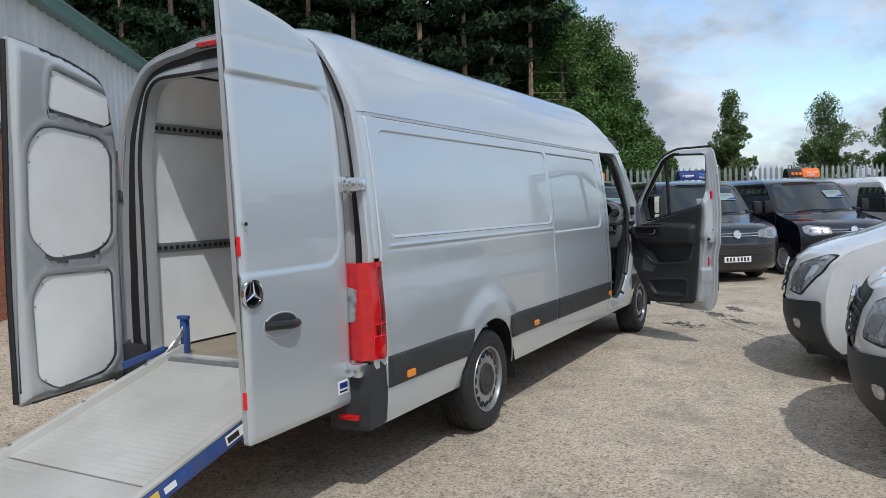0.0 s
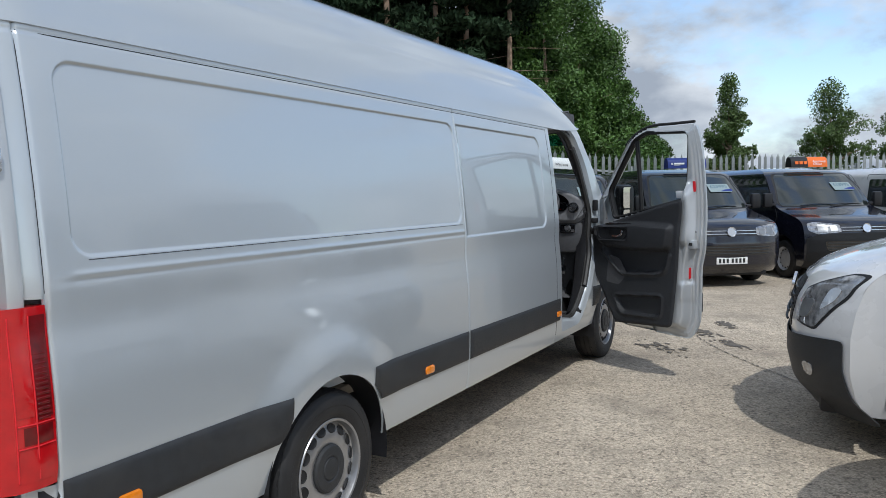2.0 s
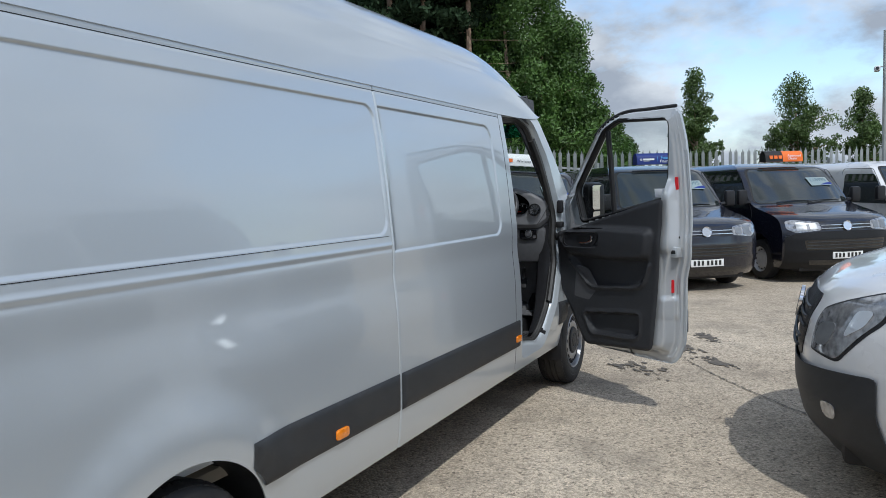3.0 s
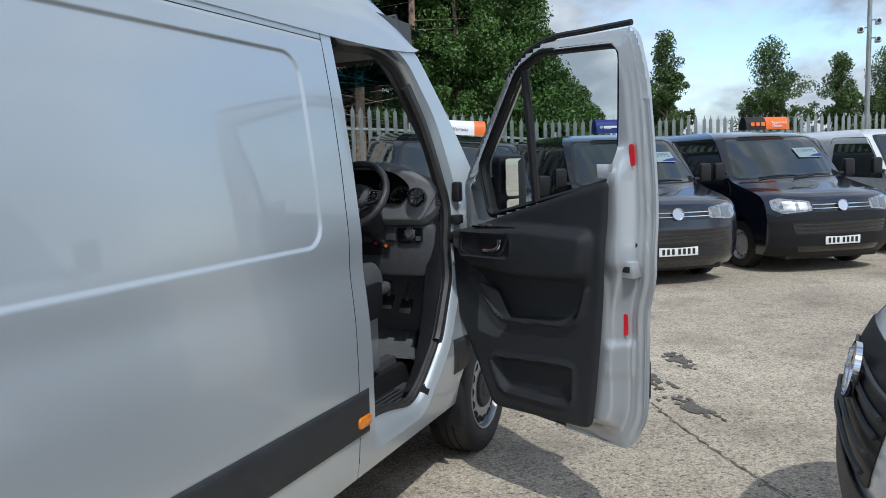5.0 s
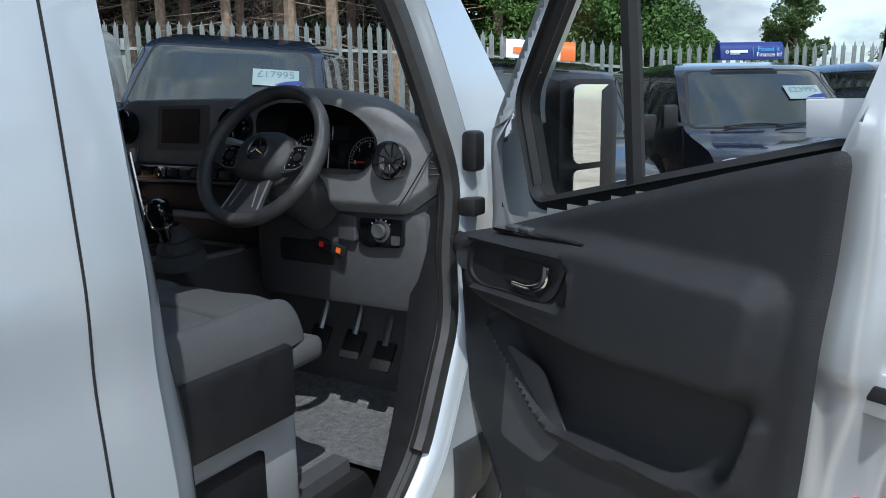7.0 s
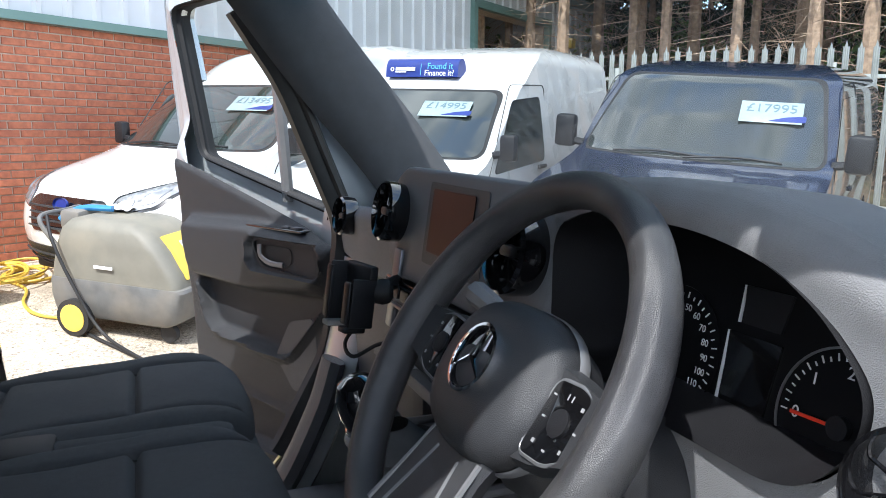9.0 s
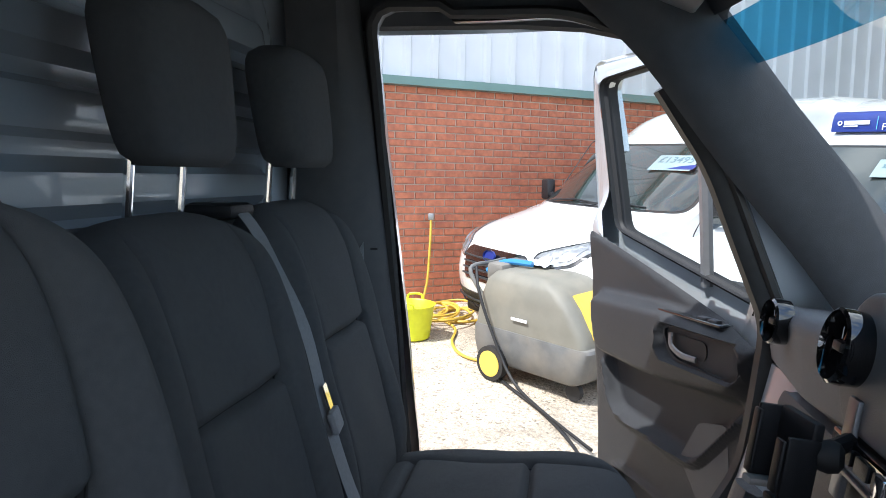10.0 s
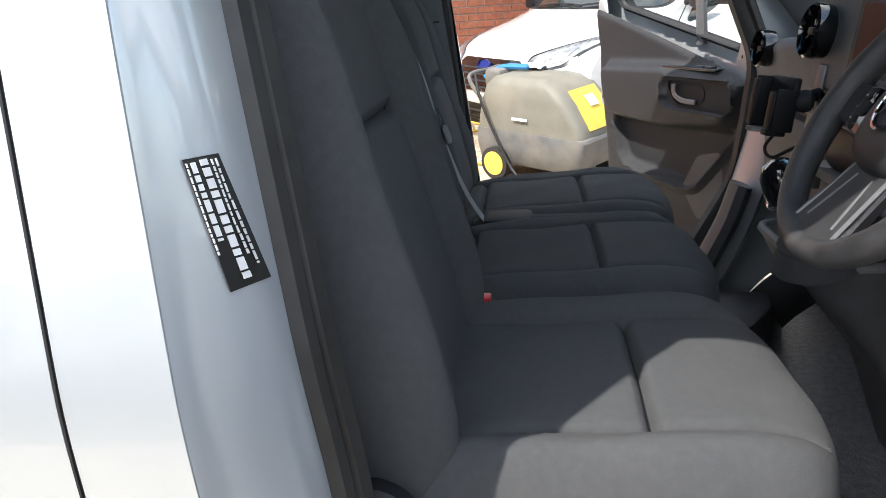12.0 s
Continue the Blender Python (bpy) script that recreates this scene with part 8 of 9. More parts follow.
FORD_LOOK = dict(wheelbase=2.93, rim=STEEL, handle=BLACKPLASTIC, screen=(1.14, 1.64), rub=(0.48, 0.60), plate=None, badge=(0, 0.755, 0.046, SIGNBLUE), badge_wide=1.9, mirror=0.75,
                 side_window=[(-2.35, 1.07), (-1.25, 1.01), (-1.68, 1.58), (-2.3, 1.62)], door=[(-2.45, 0.35), (-1.4, 0.35), (-1.14, 0.96), (-1.66, 1.70), (-2.42, 1.72)],
                 front=[("headlamp_surround", round_poly([(0.48, 0.685), (0.82, 0.765), (0.965, 0.96), (0.85, 0.975), (0.50, 0.835)], 0.03), GLOSSBLACK, True, 0.004),
                        ("headlamp", round_poly([(0.5, 0.70), (0.8, 0.78), (0.93, 0.95), (0.84, 0.96), (0.52, 0.825)], 0.03), HEADLAMP, True, 0.008),
                        ("lamp_reflector", round_poly([(0.55, 0.735), (0.66, 0.76), (0.66, 0.83), (0.55, 0.805)], 0.03), STEELDARK, True, 0.013),
                        ("lamp_reflector", round_poly([(0.71, 0.785), (0.79, 0.805), (0.83, 0.905), (0.72, 0.86)], 0.03), STEELDARK, True, 0.013),
                        ("grille", round_poly([(-0.42, 0.53), (0.42, 0.53), (0.48, 0.75), (0.42, 0.80), (-0.42, 0.80), (-0.48, 0.75)], 0.05), GLOSSBLACK, False, 0.004),
                        ("lower_grille", round_poly([(-0.9, 0.22), (0.9, 0.22), (0.86, 0.42), (-0.86, 0.42)], 0.05), BLACKPLASTIC, False, 0.006)],
                 bars=[(-0.42, 0.42, 0.575, 4, DARKPLASTIC), (-0.7, 0.7, 0.26, 3, DARKPLASTIC)])
MERC = Shape(5.9, 0.99, [(0.2, -0.16), (0.33, -0.04), (0.5, 0.0), (0.72, 0.0), (0.88, -0.03), (1.0, -0.09), (1.08, -0.18), (1.15, -0.36), (1.24, -0.66), (1.32, -0.86), (1.36, -0.92), (1.7, -1.26), (2.05, -1.6), (2.2, -1.78), (2.36, -2.1), (2.42, -2.5)], 2.42, 0.36, 0.26, 0.12)
MERC_LOOK = dict(wheelbase=3.66, rim=STEEL, handle=BLACKPLASTIC, screen=(1.37, 2.02), rub=(0.5, 0.7), plate=None, badge=(0, 0.9, 0.09, CHROME),
                 side_window=[(-2.3, 1.28), (-1.2, 1.24), (-1.62, 1.92), (-2.25, 1.96)], door=[(-2.4, 0.4), (-1.45, 0.4), (-1.16, 1.1), (-1.62, 2.02), (-2.4, 2.04)],
                 front=[("headlamp", round_poly([(0.56, 0.745), (0.78, 0.725), (0.93, 0.94), (0.955, 1.06), (0.87, 1.06), (0.58, 0.935)], 0.03), HEADLAMP, True, 0.008),
                        ("lamp_reflector", round_poly([(0.60, 0.765), (0.72, 0.775), (0.75, 0.90), (0.62, 0.88)], 0.05), STEELDARK, True, 0.013),
                        ("headlamp_surround", round_poly([(0.55, 0.735), (0.785, 0.712), (0.942, 0.935), (0.968, 1.072), (0.87, 1.072), (0.57, 0.945)], 0.03), BLACKPLASTIC, True, 0.003),
                        ("grille", round_poly([(-0.4, 0.66), (0.4, 0.66), (0.47, 1.0), (-0.47, 1.0)], 0.05), BLACKPLASTIC, False, 0.004),
                        ("bumper", round_poly([(-0.97, 0.2), (0.97, 0.2), (0.97, 0.68), (0.5, 0.64), (-0.5, 0.64), (-0.97, 0.68)], 0.03), DARKPLASTIC, False, 0.02),
                        ("fog_lamp", round_poly([(0.70, 0.42), (0.78, 0.42), (0.80, 0.50), (0.70, 0.50)], 0.035), HEADLAMP, True, 0.026),
                        ("lamp_bowl", round_poly([(0.80, 0.83), (0.88, 0.90), (0.90, 0.98), (0.82, 0.97)], 0.03), CHROME, True, 0.013)],
                 bars=[(-0.4, 0.4, 0.72, 5, DARKPLASTIC)])


def van_at(nx, ny, turn=0.0):
    back = AX_H * -2.2
    m = on_slope(nx + back.x, ny + back.y, ROWTURN + turn)
    return m @ Matrix.Translation((0, 2.2, 0))


a = parked_van("parked_van", "dark navy panel van with an orange and black roof sign", T6, NAVY, van_at(2.27, 13.35), T6_LOOK)
roof_board(a, T6, -1.75, "rac")
price_card(a, T6, "£18995", -0.45, 1.6)
b = parked_van("parked_van", "dark navy panel van with a blue roof sign", T6, NAVY, van_at(0.36, 11.7), T6_PAINTED)
roof_board(b, T6, -1.75, "blue")
price_card(b, T6, "£23995", -0.45, 1.6)
c = parked_van("parked_van", "dark navy panel van with a white and orange roof sign", T6, NAVY, van_at(-1.6, 10.0), T6_PAINTED)
roof_board(c, T6, -1.75, "white")
price_card(c, T6, "£15995", -0.45, 1.6)
d = parked_van("parked_van", "blue panel van with a price card in its windscreen", T6, BLUEPAINT, van_at(-3.84, 7.9), dict(T6_LOOK, front=t6_front(BLUEPAINT)))
price_card(d, T6, "£17995", -0.45, 1.6)
e = parked_van("parked_van", "white panel van parked at the end of the row", T6, WHITEPAINT, van_at(4.45, 15.2), dict(T6_LOOK, handle=WHITEPAINT, front=t6_front(WHITEPAINT)))
f = parked_van("parked_van", "white high-roof van with a blue roof sign", FORD, WHITEPAINT, van_at(-5.25, 5.85, 5.0), FORD_LOOK)
roof_board(f, FORD, -1.9, "ford")
price_card(f, FORD, "£14995", -0.45, 1.49)
g = parked_van("parked_van", "white high-roof van beside the brick wall", FORD, WHITEPAINT, van_at(-5.95, 4.5), FORD_LOOK)
price_card(g, FORD, "£13495", -0.45, 1.49)
h1 = parked_van("parked_van", "white van with dark plastic bumper, nose to the lane", MERC, WHITEPAINT, pose(1.66, 4.75, 0, 0, 0, 90), MERC_LOOK)
h2 = parked_van("parked_van", "white van with dark plastic bumper, nose to the lane", MERC, WHITEPAINT, pose(2.2, 2.35, 0, 0, 0, 90), MERC_LOOK)


# ---------------------------------------------------------------- building
def build_building():
    R0, S0, S1 = -4.16, -30.0, 21.3
    TOP, EAVE = 2.62, 4.45
    DOOR0, DOOR1, DOORH = 15.9, 18.8, 3.84
    bld = empty("industrial_unit")
    tagged(bld, "industrial unit with red brick base and white profiled cladding", "building")

    def P(s, z, o):
        q = AX_R * (R0 + o) - AX_H * s
        return (q.x, q.y, z)

    def slab(name, s0, s1, z0, z1, o0, o1, material, label="", parent=bld):
        bm = bmesh.new()
        vs = [bm.verts.new(P(s, z, o)) for s in (s0, s1) for z in (z0, z1) for o in (o0, o1)]
        for q in ((0, 1, 3, 2), (4, 6, 7, 5), (0, 4, 5, 1), (2, 3, 7, 6), (0, 2, 6, 4), (1, 5, 7, 3)):
            bm.faces.new([vs[k] for k in q])
        bmesh.ops.recalc_face_normals(bm, faces=bm.faces)
        return part(name, bm, material, parent, label, smooth=False)
    # profiled cladding: ribs every 0.3 m
    def clad(s0, s1, z0, z1):
        pts, s = [], s0
        while s < s1:
            pts += [(s, 0.05), (min(s + 0.20, s1), 0.05), (min(s + 0.225, s1), 0.085), (min(s + 0.275, s1), 0.085)]
            s += 0.3
        pts = [p for i, p in enumerate(pts) if i == 0 or p[0] > pts[i - 1][0]] + [(s1, 0.05)]
        bm = bmesh.new()
        lo = [bm.verts.new(P(s, z0, o)) for s, o in pts]
        hi = [bm.verts.new(P(s, z1, o)) for s, o in pts]
        for i in range(len(pts) - 1):
            bm.faces.new((lo[i], lo[i + 1], hi[i + 1], hi[i]))
        return part("cladding", bm, CLADWHITE, bld, "white profiled metal cladding", smooth=False)
    clad(S0, DOOR0 - 0.1, TOP + 0.06, EAVE)
    clad(DOOR0 - 0.1, DOOR1 + 0.1, DOORH + 0.1, EAVE)
    clad(DOOR1 + 0.1, S1, TOP + 0.06, EAVE)
    slab("wall", S0, DOOR0, 0, EAVE, -0.3, 0.0, MORTAR, "mortar-jointed wall")
    slab("wall", DOOR1, S1, 0, EAVE, -0.3, 0.0, MORTAR, "mortar-jointed wall")
    slab("wall", DOOR0, DOOR1, DOORH, EAVE, -0.3, 0.0, MORTAR, "wall over the doorway")
    slab("wall", DOOR0 - 0.5, DOOR1 + 0.5, 0, EAVE, -6.0, -5.7, DARKPLASTIC, "dark inside of the doorway")
    slab("drip_trim", S0, DOOR0, TOP, TOP + 0.08, 0.02, 0.11, TRIMGREEN, "pale green metal drip trim")
    for s in (DOOR0 - 0.12, DOOR1):
        slab("door_frame", s, s + 0.12, 0, DOORH, 0.02, 0.14, TRIMGREEN, "green door frame")
    slab("door_frame", DOOR0 - 0.12, DOOR1 + 0.12, DOORH, DOORH + 0.14, 0.02, 0.14, TRIMGREEN, "green door frame")
    slab("gutter", S0, S1 + 0.2, EAVE - 0.08, EAVE + 0.14, 0.03, 0.24, TRIMGREEN, "green metal gutter")
    slab("downpipe", DOOR1 + 0.4, DOOR1 + 0.55, 0, EAVE, 0.09, 0.2, CLADWHITE, "white downpipe")
    slab("security_light", DOOR1 + 0.9, DOOR1 + 1.1, 3.5, 3.7, 0.1, 0.26, YELLOWP, "yellow alarm box")
    # roof and far gable
    bm = bmesh.new()
    a = [bm.verts.new(P(s, z, o)) for s, z, o in ((S0, EAVE + 0.1, 0.25), (S1, EAVE + 0.1, 0.25), (S1, EAVE + 2.2, -12), (S0, EAVE + 2.2, -12))]
    bm.faces.new(a)
    part("roof", bm, CLADWHITE, bld, smooth=False)
    bm = bmesh.new()
    bm.faces.new([bm.verts.new(P(S1, z, o)) for z, o in ((0, 0), (EAVE, 0), (EAVE + 2.1, -12), (0, -12))])
    part("gable", bm, CLADWHITE, bld, smooth=False)
    bm = bmesh.new()
    bm.faces.new([bm.verts.new(P(S0, z, o)) for z, o in ((0, 0), (EAVE, 0), (EAVE + 2.1, -12), (0, -12))])
    part("gable", bm, CLADWHITE, bld, smooth=False)
    # bricks
    CL, CH = 0.225, 0.075
    bl, bh = CL - 0.011, CH - 0.011

    def brick_geom():
        x, z, t, c = bl / 2, bh / 2, 0.012, 0.004
        v = [(-x, -z, 0), (x, -z, 0), (x, z, 0), (-x, z, 0), (-x + c, -z + c, t), (x - c, -z + c, t), (x - c, z - c, t), (-x + c, z - c, t)]
        fcs = [(4, 5, 6, 7), (0, 1, 5, 4), (1, 2, 6, 5), (2, 3, 7, 6), (3, 0, 4, 7)]
        return v, fcs
    vv, ff = brick_geom()
    me = bpy.data.meshes.new("brick")
    me.from_pydata(vv, [], ff)
    me.materials.append(BRICK)
    wall_ob = [o for o in bld.children if o.name.startswith("wall")][0]
    basis = Matrix((-AX_H, Vector((0, 0, 1)), AX_R)).transposed().to_4x4()
    near, rest = [], []
    rng = random.Random(4)
    for row in range(int((TOP - 0.37) / CH)):
        z = 0.37 + (row + 0.5) * CH
        s = -1.5 + (CL / 2 if row % 2 else 0)
        while s < 15.5:
            (near if (1.5 < s < 6 and 1.0 < z) else rest).append((s, z))
            s += CL
    near.sort(key=lambda q: q[0])
    rest += near[300:]
    near = near[:300]
    for s, z in near:
        o = new("brick", me)
        o.parent = wall_ob
        m = basis.copy()
        m.translation = Vector(P(s, z, rng.uniform(-0.002, 0.002)))
        o.matrix_local = m
    verts, faces = [], []
    for s, z in rest:
        m = basis.copy()
        m.translation = Vector(P(s, z, rng.uniform(-0.002, 0.002)))
        k = len(verts)
        verts += [m @ Vector(p) for p in vv]
        faces += [tuple(i + k for i in f) for f in ff]
    me2 = bpy.data.meshes.new("brickwork")
    me2.from_pydata(verts, [], faces)
    me2.materials.append(BRICK)
    o = new("brickwork", me2)
    o.parent = wall_ob
    o["kind"] = "stuff"


# ---------------------------------------------------------------- palisade fence
def build_fence():
    fen = empty("palisade_fence")
    tagged(fen, "tall galvanised steel palisade fence with pointed pales", "fence")
    S, H = 14.5, 2.4
    R0, R1 = -4.1, 26.0

    def P(r, z, o):
        q = AX_R * r - AX_H * (S + o)
        return Vector((q.x, q.y, z + rise(q.x)))
    # one pale: a W-shaped strip with a three-pointed head
    prof = [(-0.036, 0.0), (-0.024, 0.012), (-0.012, 0.0), (0.0, 0.01), (0.012, 0.0), (0.024, 0.012), (0.036, 0.0)]
    tops = [H - 0.07, H - 0.09, H - 0.05, H, H - 0.05, H - 0.09, H - 0.07]
    vv = [(x, -d, 0.06) for x, d in prof] + [(x, -d, t) for (x, d), t in zip(prof, tops)] + [(x, -d + 0.003, 0.06) for x, d in prof] + [(x, -d + 0.003, t) for (x, d), t in zip(prof, tops)]
    n = len(prof)
    ff = [(i, i + 1, n + i + 1, n + i) for i in range(n - 1)] + [(2 * n + i + 1, 2 * n + i, 3 * n + i, 3 * n + i + 1) for i in range(n - 1)] + [(n + i, n + i + 1, 3 * n + i + 1, 3 * n + i) for i in range(n - 1)]
    me = bpy.data.meshes.new("pale")
    me.from_pydata(vv, [], ff)
    me.materials.append(FENCESTEEL)
    turn = Matrix((AX_R, -AX_H, Vector((0, 0, 1)))).transposed().to_4x4()
    rng = random.Random(2)
    r = R0
    while r < R1:
        o = new("pale", me)
        o.parent = fen
        m = turn @ Matrix.Rotation(rng.uniform(-0.008, 0.008), 4, "Y")
        m.translation = P(r, rng.uniform(-0.01, 0.01), 0)
        o.matrix_local = m
        r += 0.155
    r = R0
    while r < R1:
        for z in (0.45, H - 0.4):
            p, q = P(r, z, 0.02), P(r + 2.75, z, 0.02)
            part("rail", bm_tube([p, q], 0.03, 4, 0), FENCESTEEL, fen)
        r += 2.75
    r = R0 + 0.4
    while r < R1:
        bm = bm_box(-0.05, 0.05, 0.05, 0.1, 0, H - 0.25, 0.004)
        m = turn.copy()
        m.translation = P(r, 0, 0)
        bmesh.ops.transform(bm, matrix=m, verts=bm.verts)
        part("post", bm, FENCESTEEL, fen)
        r += 2.75


# ---------------------------------------------------------------- trees
def leaf_cloud(centres, count, size, seed, droop=0.0, flat=1.0):
    """Many small leaf blades strewn in and on lumpy clumps."""
    g = np.random.default_rng(seed)
    c = np.array([tuple(q[0]) for q in centres])
    r = np.array([(q[1][0], q[1][0], q[1][1]) for q in centres])
    pick = g.integers(0, len(c), count)
    d = g.normal(size=(count, 3))
    d /= np.linalg.norm(d, axis=1)[:, None]
    q = c[pick] + d * r[pick] * (g.random(count) ** 0.4)[:, None]
    s = (size * g.uniform(0.6, 1.5, count))[:, None]
    a = g.normal(size=(count, 3)) * (1, 1, flat) - (0, 0, droop)
    a /= np.linalg.norm(a, axis=1)[:, None]
    b = np.cross(a, g.normal(size=(count, 3)))
    b /= np.linalg.norm(b, axis=1)[:, None]
    return np.stack([q - a * s, q + b * s * 0.45, q + a * s, q - b * s * 0.45], 1).reshape(-1, 3)


def blades(name, verts, material):
    """A mesh of four-cornered leaf blades."""
    n = len(verts) // 4
    me = bpy.data.meshes.new(name)
    me.vertices.add(n * 4)
    me.vertices.foreach_set("co", verts.astype(np.float32).ravel())
    me.loops.add(n * 4)
    me.loops.foreach_set("vertex_index", np.arange(n * 4, dtype=np.int32))
    me.polygons.add(n)
    me.polygons.foreach_set("loop_start", np.arange(0, n * 4, 4, dtype=np.int32))
    me.update(calc_edges=True)
    me.materials.append(material)
    return new(name, me)


def crown_part(verts, material, tree):
    o = blades("crown", verts, material)
    o.parent = tree
    return o


def pine(r, s, h, rng, bare):
    p = on_grid(r, s)
    t = empty("pine_tree", pose(p.x, p.y, rise(p.x)))
    tagged(t, "tall dark conifer with a bare lower trunk", "tree", "conifers behind the fence")
    lean = rng.uniform(-0.3, 0.3)
    part("trunk", bm_tube([(0, 0, 0), (lean * 0.3, 0, h * 0.4), (lean, 0.1, h)], [0.15 * rng.uniform(0.8, 1.2), 0.03], 7, 4), BARK, t)
    k = int(h * 4.5)
    branches = []
    for i in range(k):
        z = h * 0.12 + (h * 0.88) * i / k
        a = rng.uniform(0, 2 * math.pi)
        f = z / h
        ln = (1.9 * (1 - f) + 0.5) * rng.uniform(0.6, 1.1)
        x0 = lean * f
        e = Vector((x0 + math.cos(a) * ln, math.sin(a) * ln, z - 0.35 * ln * (1 - f) + 0.15))
        branches.append((Vector((x0, 0, z)), e, f))
    limb_v, limb_f = [], []
    for b0, e, f in branches:
        d = e - b0
        sd = d.cross(Vector((0, 0, 1))).normalized() * 0.018
        upv = Vector((0, 0, 0.018))
        q = len(limb_v)
        limb_v += [b0 - sd, b0 + upv, b0 + sd, e]
        limb_f += [(q, q + 1, q + 3), (q + 1, q + 2, q + 3), (q + 2, q, q + 3)]
    me = bpy.data.meshes.new("branchwork")
    me.from_pydata([tuple(v) for v in limb_v], [], limb_f)
    me.materials.append(BARK)
    o = new("branchwork", me)
    o.parent = t
    centres = []
    for b0, e, f in branches:
        if f < bare:
            continue
        for q in (0.45, 0.75, 1.0):
            c = b0.lerp(e, q)
            centres.append((c, (0.38 + 0.12 * (1 - f), 0.2)))
    if centres:
        crown_part(leaf_cloud(centres, 11000, 0.085, rng.randrange(10 ** 6), 0.5), LEAFDARK, t)


def broadleaf(x, y, h, spread, rng, material, low=0.25, count=7000, size=0.12, label="leafy green tree behind the fence"):
    t = empty("broadleaf_tree", pose(x, y, rise(x)))
    tagged(t, label, "tree")
    part("trunk", bm_tube([(0, 0, 0), (0.1, 0.05, h * 0.3), (0.0, 0.0, h * 0.75)], [0.16, 0.03], 7, 4), BARK, t)
    limbs, centres = [], []
    for i in range(16):
        a = 2 * math.pi * i / 16 * 2.4
        z0 = h * (low + 0.5 * i / 16)
        ln = spread * rng.uniform(0.5, 1.0) * (1 - 0.5 * i / 16)
        e = Vector((math.cos(a) * ln, math.sin(a) * ln, z0 + ln * 0.6))
        limbs.append(((0, 0, z0), e))
        for q in (0.6, 1.0):
            c = Vector((0, 0, z0)).lerp(e, q)
            centres.append((c, (spread * rng.uniform(0.18, 0.36), spread * rng.uniform(0.16, 0.3))))
    for c, r in list(centres):
        for _ in range(4):
            d = Vector((rng.gauss(0, 1), rng.gauss(0, 1), rng.gauss(0, 0.9))).normalized()
            centres.append((c + d * r[0] * rng.uniform(0.7, 1.3), (r[0] * rng.uniform(0.3, 0.6), r[1] * rng.uniform(0.3, 0.6))))
    for i in range(8):
        centres.append((Vector((rng.uniform(-0.25, 0.25) * spread, rng.uniform(-0.25, 0.25) * spread, h * rng.uniform(0.7, 0.97))), (spread * 0.22, spread * 0.2)))
    for i in range(26):
        f = (i + 0.5) / 26
        k = spread * 0.62 * math.sin(math.pi * min(1.0, 0.22 + 0.80 * f)) ** 0.7
        a, q = rng.uniform(0, 2 * math.pi), rng.uniform(0.2, 1.0)
        centres += [(Vector((math.cos(a) * k * q, math.sin(a) * k * q, h * (low + (0.97 - low) * f))), (spread * rng.uniform(0.22, 0.34), spread * rng.uniform(0.2, 0.3)))] * 3
    for b0, e in limbs:
        part("limb", bm_tube([b0, (Vector(b0) + e) / 2 + Vector((0, 0, 0.15)), e], [0.05, 0.012], 5, 2), BARK, t)
    crown_part(leaf_cloud(centres, count, size, rng.randrange(10 ** 6)), material, t)


